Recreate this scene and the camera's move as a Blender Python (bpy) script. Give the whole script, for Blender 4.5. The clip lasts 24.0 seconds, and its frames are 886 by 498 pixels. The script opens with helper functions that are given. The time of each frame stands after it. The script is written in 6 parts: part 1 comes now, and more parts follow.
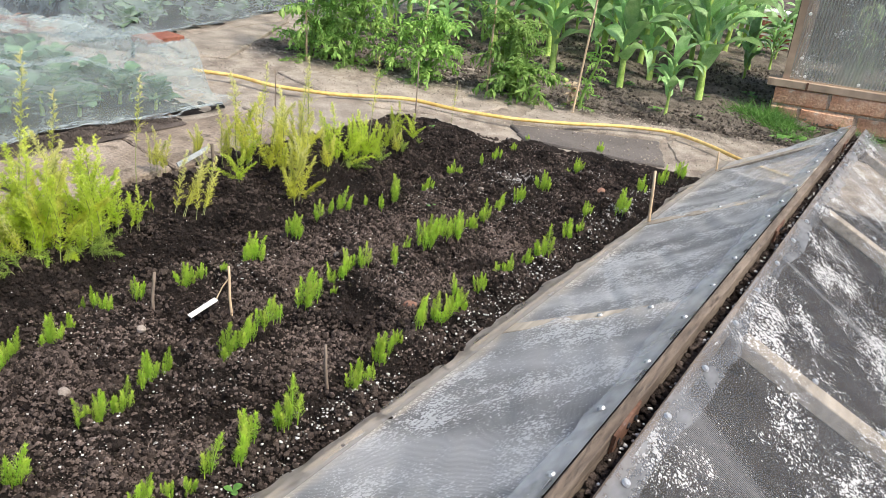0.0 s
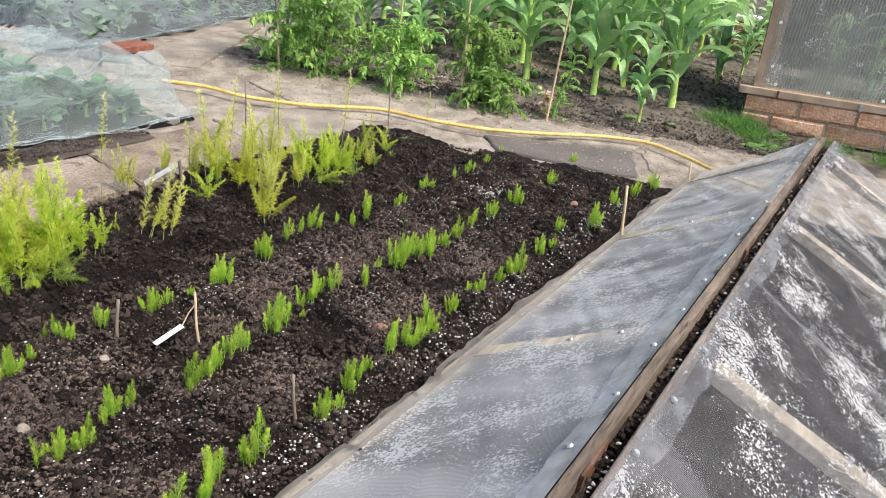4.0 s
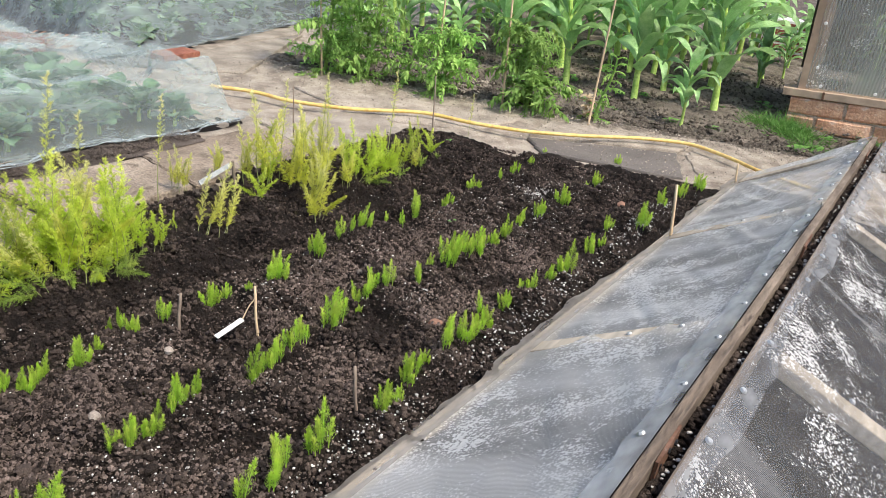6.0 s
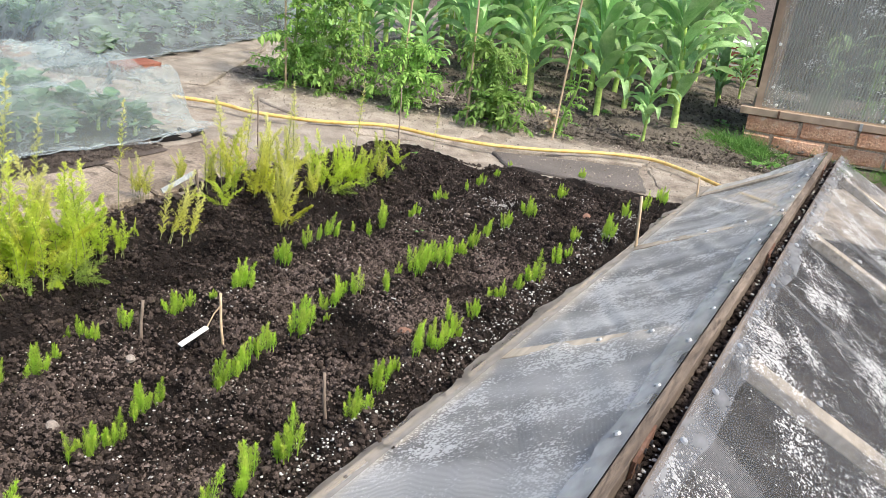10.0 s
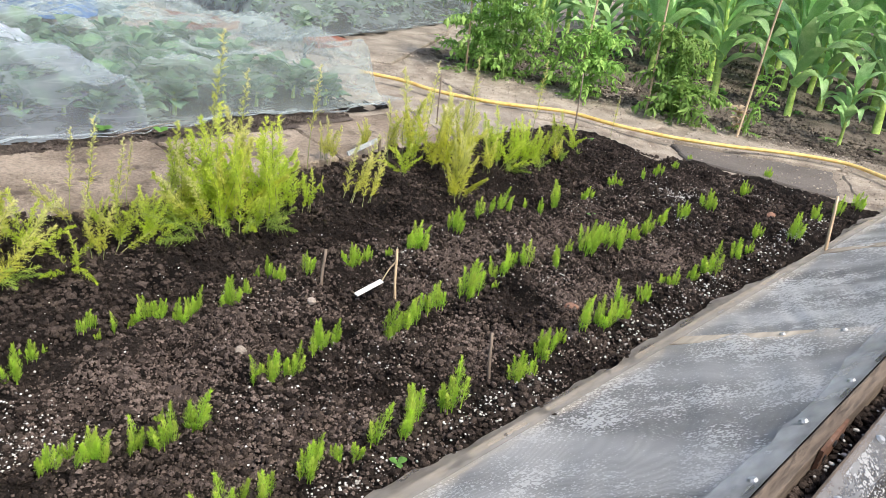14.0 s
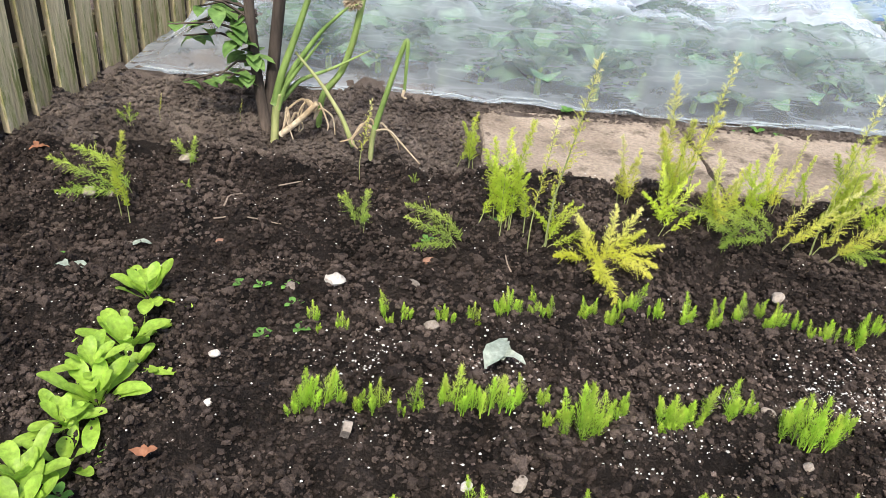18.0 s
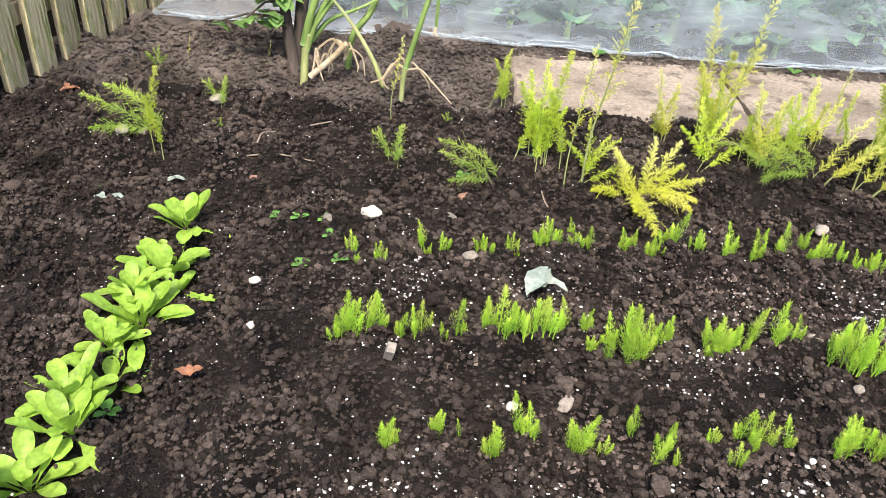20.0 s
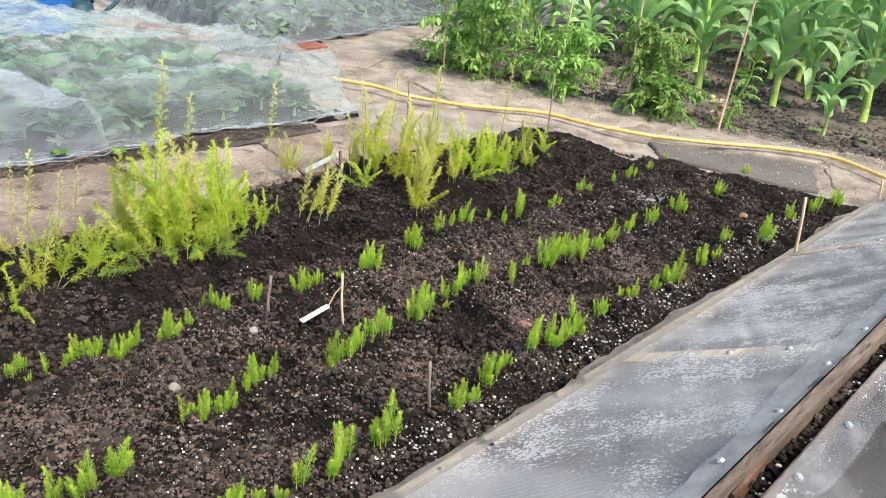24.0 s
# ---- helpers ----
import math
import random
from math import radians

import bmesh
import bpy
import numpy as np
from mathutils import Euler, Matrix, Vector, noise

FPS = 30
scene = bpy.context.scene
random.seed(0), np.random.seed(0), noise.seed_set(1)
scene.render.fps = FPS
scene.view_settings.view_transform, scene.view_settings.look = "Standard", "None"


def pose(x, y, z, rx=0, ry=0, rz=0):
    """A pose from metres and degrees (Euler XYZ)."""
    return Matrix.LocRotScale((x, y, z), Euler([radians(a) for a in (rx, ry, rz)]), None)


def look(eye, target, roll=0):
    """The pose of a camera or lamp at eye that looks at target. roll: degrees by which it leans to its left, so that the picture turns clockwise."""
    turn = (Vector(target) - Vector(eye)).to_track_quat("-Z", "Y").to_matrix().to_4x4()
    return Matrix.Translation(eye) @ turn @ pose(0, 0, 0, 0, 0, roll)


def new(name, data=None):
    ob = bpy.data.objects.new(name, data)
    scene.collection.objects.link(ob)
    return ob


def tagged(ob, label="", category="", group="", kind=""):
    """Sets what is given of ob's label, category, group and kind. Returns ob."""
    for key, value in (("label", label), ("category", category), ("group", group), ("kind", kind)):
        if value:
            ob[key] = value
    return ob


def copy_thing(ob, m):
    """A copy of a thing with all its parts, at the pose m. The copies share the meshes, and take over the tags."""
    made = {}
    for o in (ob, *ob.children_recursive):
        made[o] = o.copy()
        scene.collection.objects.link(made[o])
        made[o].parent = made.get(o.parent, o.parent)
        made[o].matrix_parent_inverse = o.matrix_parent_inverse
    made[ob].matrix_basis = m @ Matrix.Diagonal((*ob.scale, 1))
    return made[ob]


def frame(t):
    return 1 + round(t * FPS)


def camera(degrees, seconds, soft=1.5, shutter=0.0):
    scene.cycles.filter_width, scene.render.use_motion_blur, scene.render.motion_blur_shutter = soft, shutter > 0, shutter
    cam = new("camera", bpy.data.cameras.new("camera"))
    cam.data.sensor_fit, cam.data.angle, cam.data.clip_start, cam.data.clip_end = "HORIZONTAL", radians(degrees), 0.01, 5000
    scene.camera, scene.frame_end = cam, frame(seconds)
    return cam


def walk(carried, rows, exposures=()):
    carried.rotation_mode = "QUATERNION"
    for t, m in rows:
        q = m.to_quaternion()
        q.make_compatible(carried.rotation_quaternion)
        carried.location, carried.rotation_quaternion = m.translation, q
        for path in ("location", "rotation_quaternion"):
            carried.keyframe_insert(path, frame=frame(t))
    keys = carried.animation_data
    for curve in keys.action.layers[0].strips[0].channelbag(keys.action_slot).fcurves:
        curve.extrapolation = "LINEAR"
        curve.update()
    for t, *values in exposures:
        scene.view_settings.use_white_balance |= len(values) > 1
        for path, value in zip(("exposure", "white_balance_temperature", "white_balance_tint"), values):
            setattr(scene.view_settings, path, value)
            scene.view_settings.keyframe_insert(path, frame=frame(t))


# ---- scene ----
cam = camera(59.5, 24.0, soft=0.5)
PATH = [
    (0, (0.235, -0.843, 0.719), (1.83, 0.014, -0.13), 9.5),
    (0.5, (0.25, -0.846, 0.727), (1.862, -0.023, -0.123), 9.5),
    (1, (0.258, -0.847, 0.73), (1.884, -0.056, -0.125), 9.6),
    (1.5, (0.265, -0.846, 0.735), (1.901, -0.082, -0.125), 9.8),
    (3.5, (0.272, -0.846, 0.754), (1.91, -0.068, -0.089), 10.2),
    (4, (0.264, -0.835, 0.754), (1.887, -0.027, -0.089), 9.9),
    (4.5, (0.253, -0.828, 0.749), (1.858, 0.014, -0.096), 9.6),
    (5, (0.242, -0.821, 0.742), (1.828, 0.055, -0.106), 9.3),
    (5.5, (0.23, -0.809, 0.735), (1.808, 0.083, -0.11), 9.0),
    (6, (0.229, -0.808, 0.726), (1.819, 0.074, -0.105), 8.8),
    (6.5, (0.235, -0.813, 0.73), (1.849, 0.045, -0.083), 8.7),
    (7, (0.238, -0.821, 0.734), (1.871, 0.016, -0.064), 8.5),
    (7.5, (0.24, -0.825, 0.737), (1.88, -0.001, -0.057), 8.4),
    (8, (0.234, -0.82, 0.726), (1.876, 0.001, -0.067), 8.4),
    (8.5, (0.229, -0.812, 0.716), (1.879, 0.001, -0.071), 8.9),
    (9, (0.229, -0.807, 0.708), (1.892, -0.008, -0.063), 9.5),
    (9.5, (0.226, -0.804, 0.705), (1.892, -0.005, -0.06), 9.9),
    (10, (0.223, -0.798, 0.699), (1.88, 0.016, -0.071), 10.0),
    (10.5, (0.214, -0.787, 0.692), (1.849, 0.056, -0.093), 9.9),
    (12.5, (0.241, -0.799, 0.683), (1.843, 0.082, -0.126), 9.7),
    (13, (0.242, -0.802, 0.681), (1.82, 0.118, -0.133), 9.9),
    (13.5, (0.214, -0.798, 0.665), (1.722, 0.223, -0.162), 10.1),
    (14, (0.193, -0.792, 0.65), (1.614, 0.338, -0.189), 10.2),
    (14.5, (0.194, -0.789, 0.648), (1.495, 0.456, -0.222), 9.9),
    (15, (0.154, -0.779, 0.644), (1.289, 0.599, -0.257), 9.3),
    (15.5, (0.094, -0.764, 0.637), (1.015, 0.743, -0.302), 8.7),
    (16, (0.05, -0.758, 0.625), (0.733, 0.848, -0.351), 8.2),
    (16.5, (0.0, -0.753, 0.617), (0.463, 0.912, -0.39), 7.5),
    (17, (-0.05, -0.755, 0.617), (0.228, 0.943, -0.403), 6.9),
    (17.5, (-0.085, -0.756, 0.615), (0.044, 0.956, -0.41), 6.2),
    (18, (-0.108, -0.759, 0.614), (-0.065, 0.953, -0.419), 5.5),
    (18.5, (-0.119, -0.759, 0.608), (-0.136, 0.948, -0.434), 4.6),
    (20.5, (-0.132, -0.782, 0.554), (-0.1, 0.881, -0.557), 4.5),
    (21, (-0.089, -0.772, 0.558), (0.145, 0.88, -0.546), 5.4),
    (21.5, (-0.027, -0.76, 0.577), (0.483, 0.854, -0.488), 6.6),
    (22, (0.046, -0.76, 0.613), (0.819, 0.774, -0.412), 7.3),
    (22.5, (0.111, -0.769, 0.631), (1.12, 0.661, -0.336), 7.8),
    (23, (0.199, -0.806, 0.665), (1.365, 0.532, -0.258), 7.9),
    (23.5, (0.262, -0.843, 0.698), (1.552, 0.403, -0.187), 7.9),
    (24, (0.294, -0.84, 0.706), (1.69, 0.3, -0.16), 8.1),
]
walk(cam, [(t, look(eye, target, roll)) for t, eye, target, roll in PATH], [(0.0, 0.52), (7.0, 0.54), (9.5, 0.62), (13.0, 0.6), (15.0, 0.46), (16.5, 0.6), (18.0, 0.8), (20.5, 1.1), (21.3, 1.06), (22.5, 0.66), (24.0, 0.66)])

# ---- world, sun, exposure ----
U = 0.77  # metres for one unit of the garden plan below
world = bpy.data.worlds.new("sky")
scene.world = world
world.use_nodes = True
wn = world.node_tree.nodes
sky = wn.new("ShaderNodeTexSky")
sky.sky_type, sky.sun_disc = "NISHITA", False
sky.sun_elevation, sky.sun_rotation = radians(58), radians(183)
sky.air_density, sky.dust_density, sky.ozone_density = 1.0, 3.0, 1.0
world.node_tree.links.new(sky.outputs[0], wn["Background"].inputs[0])
wn["Background"].inputs[1].default_value = 0.165
sun = new("sun", bpy.data.lights.new("sun", "SUN"))
sun.data.energy, sun.data.angle, sun.data.color = 2.9, radians(7), (1.0, 0.93, 0.8)
sun.matrix_world = look((0, 0, 0), (0.03, 0.56, -0.88))


# ---- materials ----
def surface(name, c1, c2, scale=20, rough=0.85, bump=0.3, fine=6, c3=None, spots=0.5, leafy=0.0, vary=0.0, metal=0.0, stretch=(1, 1, 1), depth=0.004, spec=0.3, island=0.0, tip=None):
    """Two colours mixed by noise, a third in spots, fine relief, optional light through thin leaves."""
    m = bpy.data.materials.new(name)
    m.use_nodes = True
    n, l = m.node_tree.nodes, m.node_tree.links
    p, out = n["Principled BSDF"], n["Material Output"]
    p.inputs["Roughness"].default_value, p.inputs["Metallic"].default_value = rough, metal
    p.inputs["Specular IOR Level"].default_value = spec
    tc, mp = n.new("ShaderNodeTexCoord"), n.new("ShaderNodeMapping")
    mp.inputs["Scale"].default_value = stretch
    l.new(tc.outputs["Object"], mp.inputs[0])
    n1, n2 = n.new("ShaderNodeTexNoise"), n.new("ShaderNodeTexNoise")
    for k, s, d in ((n1, scale, 4), (n2, scale * fine, 6)):
        k.inputs["Scale"].default_value, k.inputs["Detail"].default_value = s, d
        l.new(mp.outputs[0], k.inputs["Vector"])
    r1 = n.new("ShaderNodeValToRGB")
    r1.color_ramp.elements[0].position, r1.color_ramp.elements[1].position = 0.35, 0.65
    r1.color_ramp.elements[0].color, r1.color_ramp.elements[1].color = (*c1, 1), (*c2, 1)
    l.new(n1.outputs[0], r1.inputs[0])
    col = r1.outputs[0]
    mul = n.new("ShaderNodeMix")
    mul.data_type, mul.blend_type = "RGBA", "OVERLAY"
    mul.inputs[0].default_value = 0.62
    l.new(col, mul.inputs[6])
    l.new(n2.outputs[0], mul.inputs[7])
    col = mul.outputs[2]
    if c3:
        n3, r3, mx = n.new("ShaderNodeTexNoise"), n.new("ShaderNodeValToRGB"), n.new("ShaderNodeMix")
        n3.inputs["Scale"].default_value, n3.inputs["Detail"].default_value = scale * 2.3, 8
        n3.inputs["Roughness"].default_value = 0.7
        l.new(mp.outputs[0], n3.inputs["Vector"])
        r3.color_ramp.elements[0].position, r3.color_ramp.elements[1].position = spots, min(1, spots + 0.12)
        l.new(n3.outputs[0], r3.inputs[0])
        mx.data_type = "RGBA"
        l.new(r3.outputs[0], mx.inputs[0])
        l.new(col, mx.inputs[6])
        mx.inputs[7].default_value = (*c3, 1)
        col = mx.outputs[2]
    if tip:
        sx, rt, mt, tn = n.new("ShaderNodeSeparateXYZ"), n.new("ShaderNodeMapRange"), n.new("ShaderNodeMix"), n.new("ShaderNodeMath")
        l.new(tc.outputs["Generated"], sx.inputs[0])
        tn.operation = "MULTIPLY_ADD"
        l.new(n1.outputs[0], tn.inputs[0])
        tn.inputs[1].default_value = 0.5
        l.new(sx.outputs[2], tn.inputs[2])
        rt.inputs[1].default_value, rt.inputs[2].default_value = 0.55, 1.2
        l.new(tn.outputs[0], rt.inputs[0])
        mt.data_type = "RGBA"
        l.new(rt.outputs[0], mt.inputs[0])
        l.new(col, mt.inputs[6])
        mt.inputs[7].default_value = (*tip, 1)
        col = mt.outputs[2]
    if vary:
        oi, hs, ma = n.new("ShaderNodeObjectInfo"), n.new("ShaderNodeHueSaturation"), n.new("ShaderNodeMapRange")
        ma.inputs[3].default_value, ma.inputs[4].default_value = 1 - vary, 1 + vary
        l.new(oi.outputs["Random"], ma.inputs[0])
        l.new(ma.outputs[0], hs.inputs["Value"])
        l.new(col, hs.inputs["Color"])
        col = hs.outputs[0]
    if island:
        ge, hs2, ma2 = n.new("ShaderNodeNewGeometry"), n.new("ShaderNodeHueSaturation"), n.new("ShaderNodeMapRange")
        ma2.inputs[3].default_value, ma2.inputs[4].default_value = 1 - island, 1 + island
        l.new(ge.outputs["Random Per Island"], ma2.inputs[0])
        l.new(ma2.outputs[0], hs2.inputs["Value"])
        l.new(col, hs2.inputs["Color"])
        col = hs2.outputs[0]
    l.new(col, p.inputs["Base Color"])
    if bump:
        b = n.new("ShaderNodeBump")
        b.inputs["Strength"].default_value, b.inputs["Distance"].default_value = bump, depth
        l.new(n2.outputs[0], b.inputs["Height"])
        l.new(b.outputs[0], p.inputs["Normal"])
    if leafy:
        tr, mix = n.new("ShaderNodeBsdfTranslucent"), n.new("ShaderNodeMixShader")
        l.new(col, tr.inputs[0])
        mix.inputs[0].default_value = leafy
        l.new(p.outputs[0], mix.inputs[1])
        l.new(tr.outputs[0], mix.inputs[2])
        l.new(mix.outputs[0], out.inputs[0])
    return m


def sheer(name, colour, low, high, scale, rough=0.5, spots=None, weave=0.0, stretch=(1, 1, 1), spec=0.3, spot_scale=60.0, pleat=0.0, run=(1.0, 0.45, 0.8), turn=0.5, lines=16, fine_line=0.035):
    """A see-through sheet: cover between low and high by noise, white lime spots where given."""
    m = bpy.data.materials.new(name)
    m.use_nodes = True
    n, l = m.node_tree.nodes, m.node_tree.links
    p, out = n["Principled BSDF"], n["Material Output"]
    p.inputs["Base Color"].default_value = (*colour, 1)
    p.inputs["Roughness"].default_value = rough
    p.inputs["Specular IOR Level"].default_value = spec
    tc, mp, nz, mr = (n.new("ShaderNode" + k) for k in ("TexCoord", "Mapping", "TexNoise", "MapRange"))
    mp.inputs["Scale"].default_value = stretch
    l.new(tc.outputs["Object"], mp.inputs[0])
    l.new(mp.outputs[0], nz.inputs["Vector"])
    nz.inputs["Scale"].default_value, nz.inputs["Detail"].default_value = scale, 5
    mr.inputs[1].default_value, mr.inputs[2].default_value = 0.3, 0.7
    mr.inputs[3].default_value, mr.inputs[4].default_value = low, high
    l.new(nz.outputs[0], mr.inputs[0])
    cover = mr.outputs[0]
    if pleat:
        n5, mp5, sb, ab, rp, ad = (n.new("ShaderNode" + k) for k in ("TexNoise", "Mapping", "Math", "Math", "MapRange", "Math"))
        mp5.inputs["Scale"].default_value, mp5.inputs["Rotation"].default_value = run, (0, 0, turn)
        l.new(tc.outputs["Object"], mp5.inputs[0])
        l.new(mp5.outputs[0], n5.inputs["Vector"])
        n5.inputs["Scale"].default_value, n5.inputs["Detail"].default_value, n5.inputs["Distortion"].default_value = lines, 2, 0.3
        sb.operation, ab.operation, ad.operation = "SUBTRACT", "ABSOLUTE", "ADD"
        sb.inputs[1].default_value = 0.5
        l.new(n5.outputs[0], sb.inputs[0])
        l.new(sb.outputs[0], ab.inputs[0])
        rp.inputs[1].default_value, rp.inputs[2].default_value = 0.0, fine_line
        rp.inputs[3].default_value, rp.inputs[4].default_value = pleat, 0.0
        l.new(ab.outputs[0], rp.inputs[0])
        l.new(rp.outputs[0], ad.inputs[0])
        l.new(cover, ad.inputs[1])
        cover = ad.outputs[0]
    if weave:
        wv, mm = n.new("ShaderNodeTexWave"), n.new("ShaderNodeMath")
        wv.inputs["Scale"].default_value = weave
        wv.bands_direction = "X"
        l.new(tc.outputs["Object"], wv.inputs["Vector"])
        mm.operation = "MULTIPLY_ADD"
        mm.inputs[1].default_value = 0.14
        l.new(wv.outputs["Fac"], mm.inputs[0])
        l.new(cover, mm.inputs[2])
        cover = mm.outputs[0]
        b = n.new("ShaderNodeBump")
        b.inputs["Strength"].default_value, b.inputs["Distance"].default_value = 0.35, 0.002
        l.new(wv.outputs["Fac"], b.inputs["Height"])
        l.new(b.outputs[0], p.inputs["Normal"])
    if spots:
        v1, v2, n4, n6 = (n.new("ShaderNode" + k) for k in ("TexVoronoi", "TexVoronoi", "TexNoise", "TexNoise"))
        n4.inputs["Scale"].default_value, n4.inputs["Detail"].default_value = 8, 6
        n4.inputs["Roughness"].default_value = 0.7
        n6.inputs["Scale"].default_value, n6.inputs["Detail"].default_value = spot_scale * 1.6, 2
        for k in (n4, n6, v1, v2):
            l.new(tc.outputs["Object"], k.inputs["Vector"])
        v1.inputs["Scale"].default_value, v2.inputs["Scale"].default_value = spot_scale, spot_scale * 0.45
        mn, add, lim, r3, mx = (n.new("ShaderNode" + k) for k in ("Math", "Math", "MapRange", "MapRange", "Mix"))
        mn.operation, add.operation = "MINIMUM", "MULTIPLY_ADD"
        l.new(v1.outputs["Distance"], mn.inputs[0])
        l.new(v2.outputs["Distance"], mn.inputs[1])
        l.new(n6.outputs[0], add.inputs[0])
        add.inputs[1].default_value = 0.55
        l.new(mn.outputs[0], add.inputs[2])
        lim.inputs[1].default_value, lim.inputs[2].default_value = 0.42, 0.62
        lim.inputs[3].default_value, lim.inputs[4].default_value = spots - 0.24, spots + 0.2
        l.new(n4.outputs[0], lim.inputs[0])
        up = n.new("ShaderNodeMath")
        up.operation = "SUBTRACT"
        l.new(lim.outputs[0], up.inputs[0])
        l.new(add.outputs[0], up.inputs[1])
        r3.inputs[1].default_value, r3.inputs[2].default_value = 0.0, 0.05
        r3.inputs[3].default_value, r3.inputs[4].default_value = 0.0, 0.95
        l.new(up.outputs[0], r3.inputs[0])
        mx.data_type = "RGBA"
        mx.inputs[6].default_value, mx.inputs[7].default_value = (*colour, 1), (0.86, 0.86, 0.86, 1)
        l.new(r3.outputs[0], mx.inputs[0])
        l.new(mx.outputs[2], p.inputs["Base Color"])
        mxx = n.new("ShaderNodeMath")
        mxx.operation = "MAXIMUM"
        l.new(cover, mxx.inputs[0])
        l.new(r3.outputs[0], mxx.inputs[1])
        cover = mxx.outputs[0]
    tl, half, tp, mix = (n.new("ShaderNode" + k) for k in ("BsdfTranslucent", "MixShader", "BsdfTransparent", "MixShader"))
    tl.inputs[0].default_value = (*colour, 1)
    half.inputs[0].default_value = 0.4
    l.new(p.outputs[0], half.inputs[1])
    l.new(tl.outputs[0], half.inputs[2])
    l.new(cover, mix.inputs[0])
    l.new(tp.outputs[0], mix.inputs[1])
    l.new(half.outputs[0], mix.inputs[2])
    l.new(mix.outputs[0], out.inputs[0])
    return m


# soil colour kept darker than M_CLOD to carry the shade between crumbs
M_SOIL = surface("soil", (0.011, 0.009, 0.008), (0.05, 0.04, 0.035), 16, 0.95, 1.0, 30, (0.12, 0.096, 0.084), 0.64, depth=0.02, spec=0.12)
M_DRY = surface("dry_soil", (0.075, 0.06, 0.052), (0.17, 0.139, 0.12), 9, 0.95, 1.0, 60, (0.24, 0.203, 0.178), 0.6, depth=0.008, spec=0.15, island=0.35)
M_TILLED = surface("greyish_tilled_soil", (0.09, 0.076, 0.063), (0.2, 0.172, 0.142), 9, 0.95, 1.0, 40, (0.28, 0.245, 0.205), 0.6, depth=0.008, spec=0.15, island=0.45)
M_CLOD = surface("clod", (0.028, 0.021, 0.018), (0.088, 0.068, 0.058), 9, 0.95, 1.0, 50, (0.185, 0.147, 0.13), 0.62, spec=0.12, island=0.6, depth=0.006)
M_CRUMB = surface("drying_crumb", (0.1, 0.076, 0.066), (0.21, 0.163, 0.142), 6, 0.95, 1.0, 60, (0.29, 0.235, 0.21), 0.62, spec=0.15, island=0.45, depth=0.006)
M_PERLITE = surface("perlite", (0.42, 0.4, 0.38), (0.66, 0.64, 0.61), 60, 0.9, 0.2, island=0.35)
M_STONE = surface("stone", (0.2, 0.17, 0.14), (0.36, 0.31, 0.27), 40, 0.8, 0.4, vary=0.35)
M_WHITE = surface("pale_stone", (0.42, 0.38, 0.34), (0.58, 0.55, 0.5), 40, 0.8, 0.3, vary=0.15)
M_BRICKBIT = surface("brick_bit", (0.22, 0.12, 0.085), (0.31, 0.18, 0.13), 40, 0.9, 0.4)
M_SLAB = surface("concrete_slab", (0.19, 0.15, 0.115), (0.34, 0.28, 0.222), 7, 0.9, 1.0, 22, (0.1, 0.078, 0.06), 0.53, vary=0.14, depth=0.006)
M_PATHSLAB = surface("path_slab", (0.24, 0.205, 0.168), (0.43, 0.375, 0.31), 9, 0.9, 1.0, 26, (0.16, 0.13, 0.1), 0.58, vary=0.12, depth=0.006)
M_WET = surface("damp_slab", (0.12, 0.105, 0.095), (0.17, 0.15, 0.135), 6, 0.7, 0.4, 30, (0.09, 0.08, 0.07), 0.6, depth=0.002)
M_GRAVEL = surface("gritty_concrete", (0.24, 0.2, 0.162), (0.46, 0.4, 0.33), 14, 0.95, 1.0, 18, (0.54, 0.5, 0.44), 0.6, depth=0.008)
M_GRIT = surface("loose_grit", (0.2, 0.17, 0.14), (0.42, 0.37, 0.31), 20, 0.95, 0.6, island=0.5)
M_HOSE = surface("hose_yellow", (0.64, 0.43, 0.12), (0.74, 0.54, 0.2), 12, 0.5, 0.05, spec=0.4)
M_WOOD = surface("grey_wood", (0.34, 0.29, 0.225), (0.48, 0.415, 0.33), 14, 0.85, 0.5, 5, (0.22, 0.18, 0.14), 0.62, vary=0.1, stretch=(0.15, 1, 1))
M_RAIL = surface("worn_rail_wood", (0.11, 0.083, 0.063), (0.235, 0.187, 0.143), 26, 0.85, 1.0, 5, (0.06, 0.044, 0.034), 0.56, stretch=(0.2, 1, 1), depth=0.006)
M_FENCE = surface("mossy_fence_wood", (0.33, 0.265, 0.155), (0.55, 0.46, 0.29), 22, 0.9, 1.0, 5, (0.2, 0.2, 0.07), 0.5, vary=0.22, stretch=(1, 1, 0.15))
# dark copy of the wood, with the shade of gaps put into its colour
M_SHADEWOOD = surface("shaded_fence_wood", (0.05, 0.04, 0.03), (0.1, 0.08, 0.06), 14, 0.9, 0.5, 5, stretch=(1, 1, 0.12))
M_FRAME = surface("frame_wood", (0.27, 0.185, 0.13), (0.42, 0.31, 0.225), 12, 0.8, 0.4, 5, (0.17, 0.12, 0.085), 0.6, vary=0.1, stretch=(1, 0.2, 0.2))
M_STICK = surface("pale_stick", (0.45, 0.33, 0.21), (0.6, 0.46, 0.31), 30, 0.8, 0.3, vary=0.15, stretch=(1, 1, 0.1))
M_TWIG = surface("grey_stick", (0.18, 0.14, 0.11), (0.3, 0.24, 0.19), 30, 0.9, 0.3, stretch=(1, 1, 0.1))
M_BRICK = surface("orange_brick", (0.5, 0.26, 0.155), (0.66, 0.41, 0.27), 14, 0.9, 1.0, 7, (0.66, 0.52, 0.4), 0.56, vary=0.2, depth=0.005)
